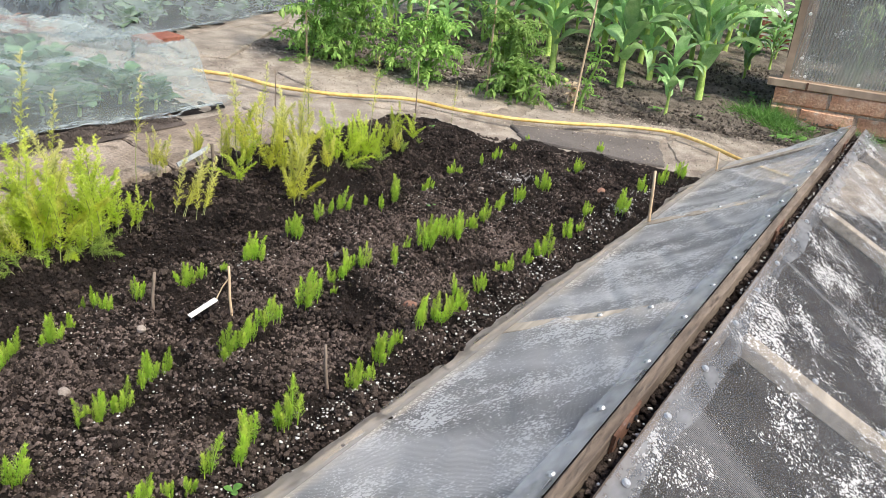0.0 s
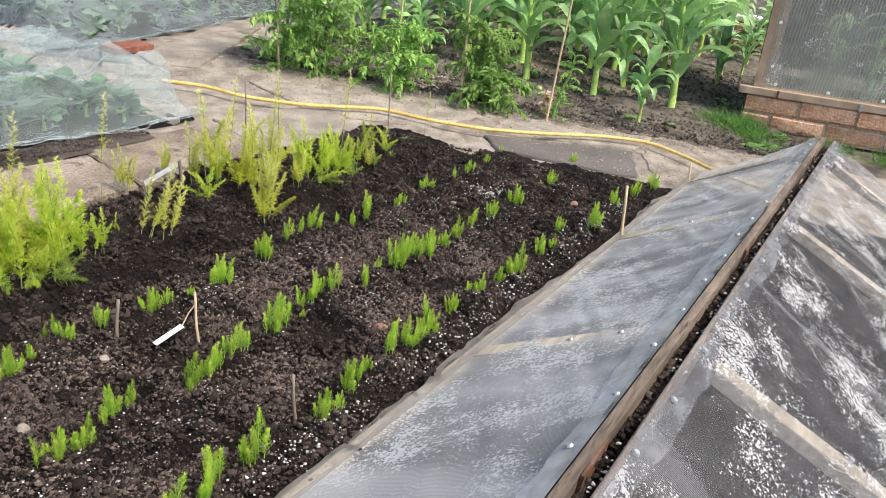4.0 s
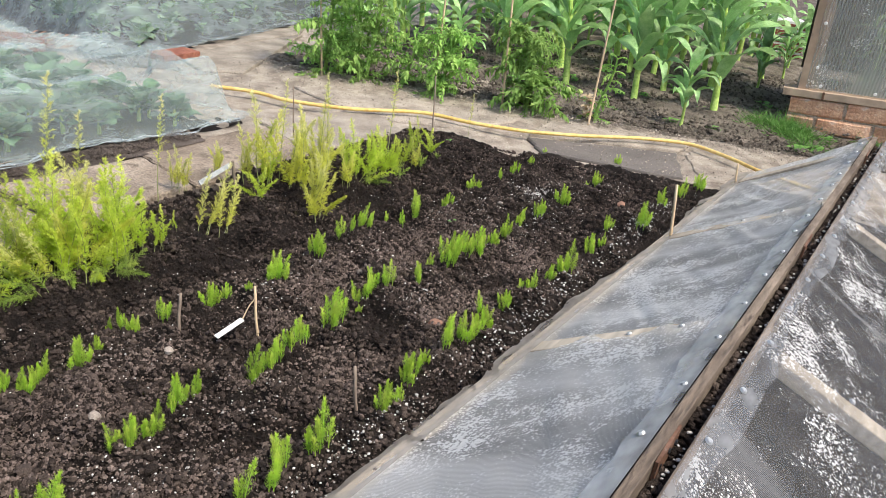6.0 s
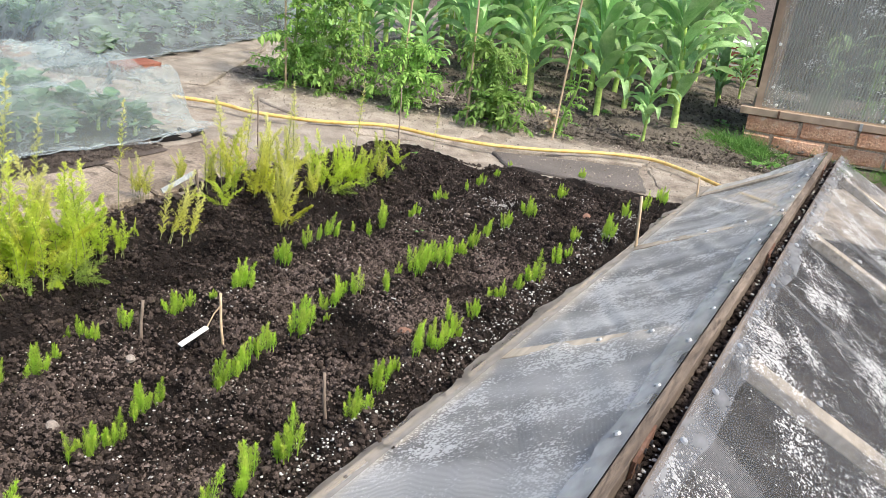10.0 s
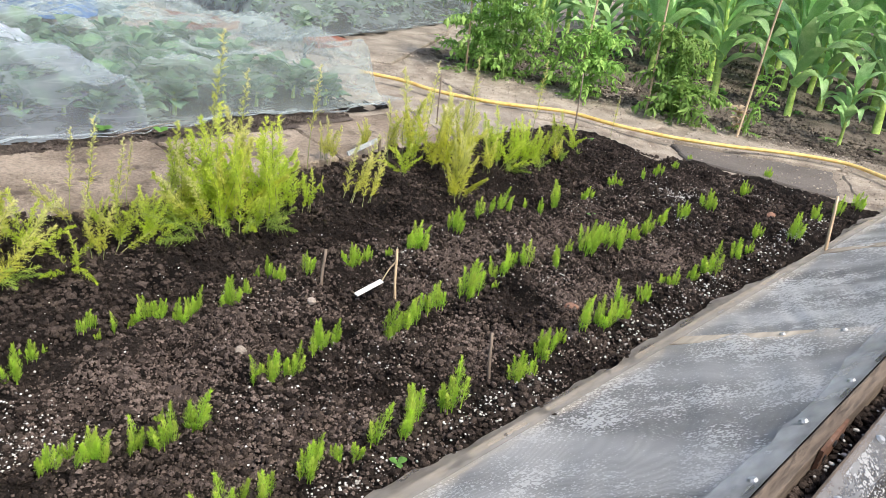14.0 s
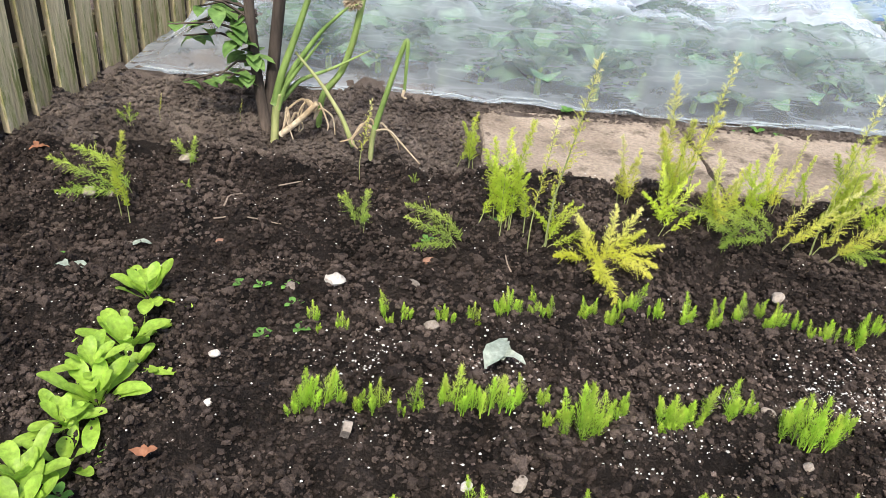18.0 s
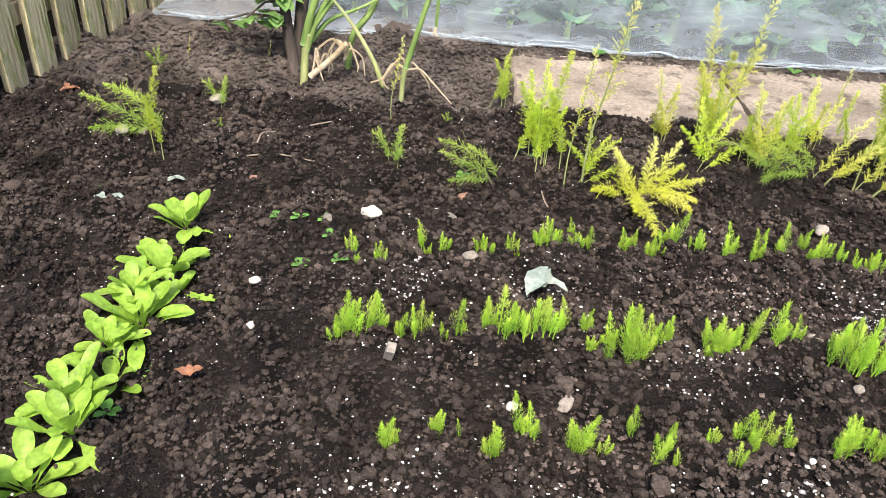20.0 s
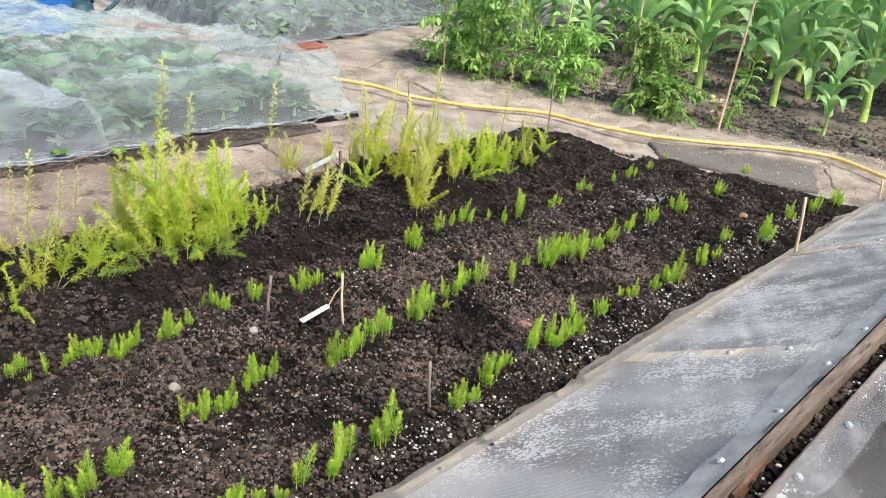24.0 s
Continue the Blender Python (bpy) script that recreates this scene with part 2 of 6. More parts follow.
M_PALEBRICK = surface("pale_brick", (0.26, 0.16, 0.12), (0.38, 0.26, 0.2), 20, 0.9, 0.5)
M_MORTAR = surface("mortar", (0.36, 0.28, 0.2), (0.54, 0.43, 0.33), 22, 0.95, 1.0, depth=0.008)
M_REDBRICK = surface("red_brick", (0.17, 0.06, 0.042), (0.26, 0.105, 0.07), 20, 0.9, 0.6, vary=0.2)
M_RUST = surface("rusty_steel", (0.11, 0.055, 0.033), (0.2, 0.11, 0.075), 30, 0.75, 0.4, 5, (0.26, 0.21, 0.18), 0.6, metal=0.3)
M_NAIL = surface("galvanised_nail", (0.4, 0.41, 0.42), (0.55, 0.56, 0.57), 60, 0.5, 0.1, metal=0.6, spec=0.5)
M_BUTTON = surface("white_button", (0.72, 0.72, 0.7), (0.8, 0.8, 0.78), 60, 0.4, 0.0)
M_BLACK = surface("black_plastic", (0.012, 0.012, 0.013), (0.025, 0.025, 0.026), 30, 0.5, 0.1)
M_BLUE = surface("blue_plastic", (0.02, 0.12, 0.42), (0.03, 0.17, 0.52), 8, 0.5, 0.1)
M_TEAL = surface("dark_teal_plastic", (0.015, 0.05, 0.07), (0.025, 0.08, 0.1), 10, 0.5, 0.1)
M_LABEL = surface("white_label", (0.66, 0.66, 0.64), (0.8, 0.8, 0.78), 40, 0.5, 0.1)
M_SIGN = surface("grey_label", (0.24, 0.26, 0.26), (0.36, 0.38, 0.38), 40, 0.5, 0.1)
M_SEEDLING = surface("seedling_green", (0.3, 0.52, 0.06), (0.42, 0.64, 0.09), 30, 0.5, 0.0, leafy=0.5, vary=0.2, tip=(0.62, 0.8, 0.12))
M_SEEDTIP = surface("seedling_bright", (0.4, 0.6, 0.07), (0.52, 0.7, 0.11), 30, 0.5, 0.0, leafy=0.5, vary=0.15, tip=(0.74, 0.84, 0.18))
M_FERN = surface("fern_green", (0.5, 0.64, 0.07), (0.67, 0.78, 0.1), 14, 0.5, 0.0, leafy=0.55, vary=0.2, tip=(0.84, 0.88, 0.22))
M_FERNY = surface("fern_yellow", (0.66, 0.7, 0.09), (0.82, 0.8, 0.2), 14, 0.5, 0.0, leafy=0.55, vary=0.1, tip=(0.9, 0.87, 0.46))
M_FERNSTEM = surface("fern_stem", (0.2, 0.24, 0.09), (0.34, 0.36, 0.15), 20, 0.6, 0.0)
M_FERNDARK = surface("fern_deep_green", (0.3, 0.46, 0.08), (0.44, 0.58, 0.11), 14, 0.5, 0.0, leafy=0.5, vary=0.2, tip=(0.6, 0.7, 0.16))
M_LETTUCE = surface("lettuce_leaf", (0.26, 0.43, 0.05), (0.37, 0.54, 0.085), 30, 0.45, 0.35, leafy=0.38, vary=0.15, spec=0.4)
M_CORN = surface("corn_leaf", (0.27, 0.5, 0.17), (0.46, 0.68, 0.31), 18, 0.42, 0.4, 12, (0.5, 0.68, 0.38), 0.62, leafy=0.36, vary=0.33, spec=0.45)
M_CORNSTALK = surface("corn_stalk", (0.32, 0.48, 0.1), (0.46, 0.6, 0.17), 20, 0.5, 0.1, vary=0.1)
M_TOMATO = surface("tomato_leaf", (0.21, 0.4, 0.09), (0.38, 0.56, 0.16), 20, 0.7, 0.2, leafy=0.42, vary=0.25, spec=0.2)
M_INNER = surface("pale_pepper_leaf", (0.34, 0.5, 0.22), (0.5, 0.64, 0.34), 20, 0.5, 0.1, leafy=0.4, vary=0.25)
M_FRUIT = surface("green_tomato", (0.3, 0.42, 0.1), (0.42, 0.52, 0.16), 20, 0.3, 0.0, spec=0.5)
M_CABBAGE = surface("cabbage_leaf", (0.06, 0.14, 0.08), (0.16, 0.28, 0.145), 14, 0.5, 0.25, leafy=0.3, vary=0.45)
M_KALE = surface("kale_leaf", (0.15, 0.25, 0.15), (0.3, 0.42, 0.26), 14, 0.55, 0.3, leafy=0.3, vary=0.3)
M_WEED = surface("weed_leaf", (0.1, 0.24, 0.05), (0.18, 0.36, 0.08), 30, 0.55, 0.1, leafy=0.3, vary=0.2)
M_BEAN = surface("vine_leaf", (0.09, 0.18, 0.045), (0.17, 0.28, 0.08), 20, 0.55, 0.2, leafy=0.3, vary=0.15)
M_LEEK = surface("leek_leaf", (0.11, 0.19, 0.05), (0.22, 0.31, 0.09), 14, 0.5, 0.3, 4, (0.36, 0.36, 0.16), 0.6, stretch=(1, 1, 0.3))
M_LEEKBASE = surface("leek_shaft", (0.22, 0.27, 0.09), (0.36, 0.37, 0.17), 14, 0.5, 0.2, stretch=(1, 1, 0.2))
M_DRYLEAF = surface("dry_leaf", (0.42, 0.32, 0.2), (0.62, 0.52, 0.38), 20, 0.8, 0.2, leafy=0.2, vary=0.2)
M_DEADLEAF = surface("brown_leaf", (0.25, 0.11, 0.06), (0.36, 0.17, 0.1), 20, 0.7, 0.2, leafy=0.15)
M_PALELEAF = surface("pale_fallen_leaf", (0.2, 0.24, 0.2), (0.3, 0.34, 0.29), 30, 0.6, 0.3)
M_BARK = surface("dark_bark", (0.035, 0.028, 0.024), (0.09, 0.07, 0.058), 30, 0.9, 0.8, 5, stretch=(1, 1, 0.2))
M_NET = sheer("insect_net", (0.6, 0.7, 0.69), 0.15, 0.38, 12, 0.6, spec=0.35, stretch=(0.5, 1.6, 1.6), pleat=0.08, run=(0.14, 1.0, 1.0), turn=0.2, lines=34, fine_line=0.05)
M_NETL = sheer("thick_insect_net", (0.62, 0.7, 0.78), 0.16, 0.44, 12, 0.6, spec=0.35, stretch=(0.5, 1.6, 1.6), pleat=0.08, run=(0.14, 1.0, 1.0), turn=0.1, lines=40, fine_line=0.05)
# paler, bluer layer with the sky-lit whiteness of the top put into its colour
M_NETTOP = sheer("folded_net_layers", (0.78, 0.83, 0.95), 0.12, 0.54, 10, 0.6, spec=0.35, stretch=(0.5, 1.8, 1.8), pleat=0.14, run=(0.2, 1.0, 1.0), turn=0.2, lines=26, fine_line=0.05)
M_NETHEM = sheer("gathered_net", (0.7, 0.78, 0.82), 0.1, 0.5, 24, 0.6, spec=0.35)
M_POLY = sheer("polythene_sheet", (0.78, 0.78, 0.78), 0.28, 0.56, 6, 0.35, spots=0.66, weave=100, spec=0.4, spot_scale=290, stretch=(1.0, 0.5, 0.5), pleat=0.24, run=(1.1, 0.3, 0.3), turn=-0.6, lines=3, fine_line=0.08)
# darker grey and lower in cover than M_POLY, for the other slope
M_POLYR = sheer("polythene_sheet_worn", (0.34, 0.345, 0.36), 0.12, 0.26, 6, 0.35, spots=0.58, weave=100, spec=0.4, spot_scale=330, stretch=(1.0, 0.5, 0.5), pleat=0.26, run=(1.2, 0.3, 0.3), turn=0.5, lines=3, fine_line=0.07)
M_PANEL = sheer("cloudy_panel", (0.6, 0.62, 0.58), 0.12, 0.4, 2.2, 0.2, spots=0.39, weave=200, spec=0.4, spot_scale=170)
M_LAP = sheer("lapped_polythene", (0.58, 0.59, 0.61), 0.2, 0.75, 30, 0.3, spec=0.45, stretch=(0.5, 1, 1))
M_SKIRT = sheer("dusty_polythene_edge", (0.44, 0.4, 0.355), 0.3, 0.8, 34, 0.5, spec=0.35, stretch=(0.4, 1, 1))
# darker grey than M_LAP, for the strip on the other side of the ridge
M_LAPGREY = sheer("dull_lapped_polythene", (0.42, 0.43, 0.45), 0.12, 0.6, 34, 0.3, spec=0.45, stretch=(0.5, 1, 1))
M_NET2 = sheer("far_insect_net", (0.6, 0.69, 0.72), 0.19, 0.42, 10, 0.6, spec=0.35, stretch=(0.5, 1.6, 1.6), pleat=0.1, run=(0.15, 1.0, 1.0), turn=0.3, lines=24, fine_line=0.05)


# ---- building blocks (lengths in plan units, turned into metres by U) ----
class Geo:
    """Gathers points and faces of one mesh."""

    def __init__(self):
        self.v, self.f, self.n = [], [], 0

    def add(self, pts, faces):
        pts = np.asarray(pts, float)
        self.v.append(pts)
        self.f.extend(tuple(int(i) + self.n for i in q) for q in faces)
        self.n += len(pts)

    def box(self, c, s, m=None, chamfer=0.12):
        """A block with chamfered long edges round its centre c, sizes s, turned by m."""
        hx, hy, hz = (k / 2 for k in s)
        k = chamfer * min(hy, hz)
        ring = [(-hy, -hz + k), (-hy + k, -hz), (hy - k, -hz), (hy, -hz + k), (hy, hz - k), (hy - k, hz), (-hy + k, hz), (-hy, hz - k)]
        pts = [(x, y, z) for x in (-hx, hx) for y, z in ring]
        fs = [tuple(range(7, -1, -1)), tuple(range(8, 16))] + [(i, (i + 1) % 8, 8 + (i + 1) % 8, 8 + i) for i in range(8)]
        pts = np.array(pts)
        if m is not None:
            pts = pts @ np.array(m.to_3x3()).T
        self.add(pts + np.asarray(c, float), fs)
        return self

    def tube(self, path, radii, sides=6, closed=True):
        path = np.asarray(path, float)
        radii = np.broadcast_to(radii, len(path))
        d = np.gradient(path, axis=0)
        d /= np.linalg.norm(d, axis=1)[:, None] + 1e-9
        ref = np.array([0.0, 0, 1]) if abs(d[0][2]) < 0.9 else np.array([1.0, 0, 0])
        a = np.cross(d, ref)
        a /= np.linalg.norm(a, axis=1)[:, None] + 1e-9
        b = np.cross(d, a)
        th = np.arange(sides) * 2 * math.pi / sides
        ring = a[:, None] * np.cos(th)[None, :, None] + b[:, None] * np.sin(th)[None, :, None]
        pts = (path[:, None] + ring * radii[:, None, None]).reshape(-1, 3)
        fs = [(i * sides + j, i * sides + (j + 1) % sides, (i + 1) * sides + (j + 1) % sides, (i + 1) * sides + j) for i in range(len(path) - 1) for j in range(sides)]
        if closed:
            fs += [tuple(range(sides)), tuple(range((len(path) - 1) * sides, len(path) * sides))]
        self.add(pts, fs)
        return self

    def needles(self, p, d, length, width, rng):
        """Thin pointed leaves: three-cornered, one for each row of p and d."""
        n = len(p)
        s = np.cross(d, rng.normal(size=(n, 3)))
        s /= np.linalg.norm(s, axis=1)[:, None] + 1e-9
        w = np.broadcast_to(width, n)[:, None] / 2
        pts = np.stack([p - s * w, p + s * w, p + d * np.broadcast_to(length, n)[:, None]], 1).reshape(-1, 3)
        self.v.append(pts)
        base = self.n + 3 * np.arange(n)
        self.f.extend(zip(base.tolist(), (base + 1).tolist(), (base + 2).tolist()))
        self.n += 3 * n
        return self

    def leaf(self, base, az, length, width, up=0.6, droop=1.2, fold=0.15, steps=6, tip=0.6, wave=0.0, neck=0.0, rng=None, bend=1.0):
        """A curved blade from base: heading az, rising at first, bending down; folded along the midrib."""
        t = np.linspace(0, 1, steps + 1)
        ang = up - droop * t**bend
        dx, dz = np.cos(ang), np.sin(ang)
        px = np.concatenate([[0], np.cumsum((dx[1:] + dx[:-1]) / 2)]) * length / steps
        pz = np.concatenate([[0], np.cumsum((dz[1:] + dz[:-1]) / 2)]) * length / steps
        w = width / 2 * np.clip(np.sin(math.pi * np.clip(t, 0, 1) ** tip), 0, 1) ** 0.8
        w = np.where(t < neck, np.maximum(w * 0.25, width * 0.05), w)
        w[0] = max(w[0], width * 0.06)
        ph = rng.uniform(0, 6) if rng else 0.0
        c, s = math.cos(az), math.sin(az)
        pts = []
        for i in range(steps + 1):
            for k in (-1, 0, 1):
                y = k * w[i]
                z = pz[i] + abs(k) * w[i] * fold * 2 + wave * width * math.sin(ph + 9 * t[i] + 2 * k) * abs(k)
                x = px[i] - abs(k) * w[i] * fold * math.sin(ang[i])
                pts.append((base[0] + x * c - y * s, base[1] + x * s + y * c, base[2] + z))
        fs = [(3 * i + k, 3 * i + k + 1, 3 * i + k + 4, 3 * i + k + 3) for i in range(steps) for k in (0, 1)]
        self.add(pts, fs)
        return self

    def rock(self, c, r, rng, squash=0.7, rough=0.25):
        v = ICO * (1 + rng.uniform(-rough, rough, (len(ICO), 1))) * r * np.array([rng.uniform(0.8, 1.3), rng.uniform(0.8, 1.3), squash])
        a = rng.uniform(0, 6.28)
        v = v @ np.array([[math.cos(a), -math.sin(a), 0], [math.sin(a), math.cos(a), 0], [0, 0, 1]])
        self.add(v + np.asarray(c, float), ICO_F)
        return self


def ico(level):
    bm = bmesh.new()
    bmesh.ops.create_icosphere(bm, subdivisions=level, radius=1)
    v, f = np.array([p.co[:] for p in bm.verts]), [tuple(p.index for p in q.verts) for q in bm.faces]
    bm.free()
    return v, f


ICO, ICO_F = ico(1)
ICO2, ICO2_F = ico(2)


def data(name, geo, material, smooth=False):
    me = bpy.data.meshes.new(name)
    me.from_pydata((np.concatenate(geo.v) * U).tolist(), [], geo.f)
    me.materials.append(material)
    if smooth:
        me.polygons.foreach_set("use_smooth", [True] * len(me.polygons))
    me.update()
    return me


def part(name, geo, material, parent=None, label="", smooth=False):
    ob = new(name, data(name, geo, material, smooth))
    if parent:
        ob.parent = parent
    if label:
        ob["label"] = label
    return ob


def thing(name, label, category, group="", kind="", at=(0, 0, 0)):
    ob = new(name)
    ob.location = [k * U for k in at]
    ob.empty_display_size = 0.05
    return tagged(ob, label, category, group, kind)


def put(x, y, z, rx=0, ry=0, rz=0, s=1.0):
    return pose(x * U, y * U, z * U, rx, ry, rz) @ Matrix.Scale(s, 4)


def clone(src, x, y, z, rx=0, ry=0, rz=0, s=1.0):
    """A copy at its own size, whatever the size of the first one."""
    return copy_thing(src, put(x, y, z, rx, ry, rz, s / src.scale[0]))


def vnoise(x, y, cell, seed):
    """Smooth value noise on arrays, about -1 to 1."""
    r = np.random.RandomState(seed).uniform(-1, 1, (256, 256))
    u, v = np.asarray(x, float) / cell + 1000, np.asarray(y, float) / cell + 1000
    i, j = np.floor(u).astype(int), np.floor(v).astype(int)
    a, b = u - i, v - j
    a, b = a * a * (3 - 2 * a), b * b * (3 - 2 * b)
    g = lambda p, q: r[(i + p) % 256, (j + q) % 256]
    return (g(0, 0) * (1 - a) + g(1, 0) * a) * (1 - b) + (g(0, 1) * (1 - a) + g(1, 1) * a) * b


def bed_z(x, y):
    """Height of the dug soil: rough tilth, a low bank under the ferns, tamer by the path."""
    x, y = np.asarray(x, float), np.asarray(y, float)
    z = 0.012 * vnoise(x, y, 0.35, 1) + 0.011 * vnoise(x, y, 0.11, 2) + 0.028 * np.abs(vnoise(x, y, 0.06, 3)) + 0.02 * np.abs(vnoise(x, y, 0.028, 4)) + 0.009 * np.abs(vnoise(x, y, 0.015, 5))
    z = z + 0.006 * np.cos((y + 0.13) / 0.26 * 2 * math.pi) - 0.004
    z = z + 0.03 * np.exp(-(((y - 0.52) / 0.1) ** 2)) * (x > -0.2) - 0.02 * np.exp(-(((y - 0.32) / 0.08) ** 2))
    far = np.clip((3.5 - 0.36 * (y + 0.5) - x) / 0.45, 0, 1)
    return (z - 0.022) * (0.45 + 0.55 * far) - 0.004 * (1 - far)


def soil_at(x, y):
    return float(bed_z(x, y))


def sheet(name, xs, ys, zf, material, parent=None, keep=None, smooth=True, label=""):
    gx, gy = np.meshgrid(xs, ys, indexing="ij")
    gz = zf(gx, gy)
    n, m = gx.shape
    idx = np.arange(n * m).reshape(n, m)
    q = np.stack([idx[:-1, :-1], idx[1:, :-1], idx[1:, 1:], idx[:-1, 1:]], -1).reshape(-1, 4)
    if keep is not None:
        cx, cy = (gx[:-1, :-1] + gx[1:, 1:]) / 2, (gy[:-1, :-1] + gy[1:, 1:]) / 2
        q = q[keep(cx, cy).ravel()]
    g = Geo()
    g.add(np.stack([gx, gy, gz], -1).reshape(-1, 3), q)
    return part(name, g, material, parent, label, smooth)


def step(x, a, b):
    t = np.clip((np.asarray(x, float) - a) / (b - a), 0, 1)
    return t * t * (3 - 2 * t)


R = np.random.RandomState(7)

# ---- ground, beds and paths ----
g = Geo()
g.add([(-60, -60, -0.09), (90, -60, -0.09), (90, 90, -0.09), (-60, 90, -0.09)], [(0, 1, 2, 3)])
tagged(part("ground", g, M_DRY), "wide bare brown allotment soil around the beds", "ground", kind="structure")
END = lambda y: 3.5 - 0.36 * (y + 0.5)  # the bed's far edge, slanting along the path
bed = sheet("soil_bed", np.arange(-1.6, 3.75, 0.007), np.arange(-1.05, 0.74, 0.007), bed_z, M_SOIL, keep=lambda x, y: (x < END(y) + 0.03 * vnoise(x, y, 0.1, 9)) & ((y < 0.68) | (x > 2.0) | (x < -0.03)))
tagged(bed, "dark crumbly dug soil of the asparagus bed", "soil bed", kind="structure")
strip_z = lambda x, y: bed_z(x, y) - 0.02 + 0.026 * step(y, 0.5, 0.95) + 0.014 * vnoise(x, y, 0.12, 12)
tagged(sheet("dry_soil_strip", np.arange(-1.9, 0.0, 0.011), np.arange(0.5, 2.2, 0.011), strip_z, M_DRY), "dry brown soil strip beside the paling fence", "soil", kind="structure")
tagged(sheet("soil_under_net", np.arange(-1.3, 2.75, 0.04), np.arange(1.08, 4.2, 0.04), lambda x, y: bed_z(x, y) - 0.006, M_SOIL, keep=lambda x, y: (x + 0.42 * (y - 1.15) < 2.5) & (y > 1.16)), "brown soil under the netted cabbages", "soil", kind="structure")
CORN = lambda y: 4.2 - 0.42 * (y + 0.2)  # the edge of the corn bed along the path
tagged(sheet("corn_soil", np.arange(2.7, 11, 0.03), np.arange(-3.0, 5.0, 0.03), lambda x, y: (bed_z(x, y) + 0.015 * vnoise(x, y, 0.25, 31) + 0.024) * step(x - CORN(y), -0.02, 0.22) - 0.016, M_TILLED, keep=lambda x, y: (x > CORN(y) + 0.05 * vnoise(x, y, 0.15, 14)) & (y < 1.95 + 0.24 * np.clip(x - 4.0, 0, 3))), "dry crumbly brown soil of the sweetcorn plot", "soil bed", kind="structure")
path_ground = sheet("path_grit", np.arange(1.9, 8.5, 0.05), np.arange(-2.5, 3.6, 0.05), lambda x, y: 0.006 * vnoise(x, y, 0.3, 21) + 0.003 * vnoise(x, y, 0.09, 22) - 0.012, M_GRAVEL, keep=lambda x, y: (x > END(y) - 0.05) & ((x < CORN(y) + 0.12) | (y > 1.9)) | (y > 1.9) & (x > 2.4) | (x > 1.95) & (y > 0.7) & (y < 1.2) | (y >= 1.15) & (y < 3) & (x + 0.42 * (y - 1.15) > 2.44) & (x < CORN(y) + 0.1))
tagged(path_ground, "gritty worn concrete path between the beds", "path", kind="structure")


tagged(sheet("slab_bedding", np.arange(-0.02, 2.1, 0.04), np.arange(0.66, 1.14, 0.02), lambda x, y: 0.004 * vnoise(x, y, 0.05, 23) - 0.012, M_DRY), "gritty soil showing in the slab joints", "soil", kind="structure")


tagged(sheet("verge_soil", np.arange(-0.05, 2.2, 0.02), np.arange(1.04, 1.2, 0.02), lambda x, y: 0.008 * vnoise(x, y, 0.06, 24) + 0.006, M_DRY), "brown crumbly soil along the net's hem", "soil", kind="structure")


def slab_piece(corners, z, thick, material, parent, seed=0):
    """A worn slab: its outline with chipped edges, a chamfer and a slight tilt."""
    r = np.random.RandomState(seed)
    c = np.array(corners, float)
    rim = []
    for i in range(len(c)):
        a, b = c[i], c[(i + 1) % len(c)]
        for t in np.linspace(0, 1, 9)[:-1]:
            rim.append(a + (b - a) * t + r.normal(0, 0.004, 2))
    rim = np.array(rim)
    mid = rim.mean(0)
    n = len(rim)
    inner = mid + (rim - mid) * (1 - 0.02)
    zz = z + r.uniform(-0.004, 0.004) + 0.006 * (rim[:, 0] - mid[0]) * r.uniform(-1, 1)
    pts = np.concatenate([np.c_[rim, zz - thick], np.c_[rim, zz - 0.006], np.c_[inner, zz]])
    fs = [(i, (i + 1) % n, n + (i + 1) % n, n + i) for i in range(n)] + [(n + i, n + (i + 1) % n, 2 * n + (i + 1) % n, 2 * n + i) for i in range(n)] + [tuple(range(2 * n, 3 * n))]
    gg = Geo()
    gg.add(pts, fs)
    return part("slab", gg, material, parent)


pavement = tagged(new("pavement"), "worn concrete paving slabs laid between the beds", "paving", kind="structure")
slab_piece([(-0.02, 0.67), (0.555, 0.68), (0.545, 1.1), (-0.02, 1.11)], 0.012, 0.06, M_SLAB, pavement, 1)
slab_piece([(0.57, 0.68), (1.40, 0.69), (1.40, 1.08), (0.56, 1.10)], 0.012, 0.06, M_SLAB, pavement, 2)
slab_piece([(1.42, 0.70), (1.86, 0.74), (1.9, 1.03), (1.41, 1.05)], 0.010, 0.06, M_SLAB, pavement, 3)
slab_piece([(1.88, 0.74), (2.4, 0.72), (2.52, 1.08), (1.92, 1.06)], 0.006, 0.05, M_SLAB, pavement, 4)
slab_piece([(2.42, 0.75), (2.95, 0.66), (3.1, 1.0), (2.54, 1.12)], 0.004, 0.05, M_PATHSLAB, pavement, 5)
slab_piece([(3.42, 0.34), (3.86, -0.22), (3.5, -0.36), (3.28, 0.2)], 0.002, 0.05, M_WET, pavement, 6)
slab_piece([(3.47, 0.36), (3.78, 0.40), (4.20, -0.22), (3.90, -0.22)], 0.006, 0.05, M_PATHSLAB, pavement, 7)
slab_piece([(3.88, -0.26), (4.22, -0.26), (4.48, -0.72), (3.75, -0.75), (3.55, -0.42)], 0.0, 0.05, M_GRAVEL, pavement, 8)
slab_piece([(2.98, 0.95), (3.28, 0.55), (3.7, 0.5), (3.42, 1.08), (3.1, 1.45)], 0.003, 0.05, M_PATHSLAB, pavement, 9)
slab_piece([(2.98, 2.12), (2.9, 1.86), (3.05, 1.74), (4.1, 2.3), (3.4, 2.22)], 0.004, 0.05, M_PATHSLAB, pavement, 10)
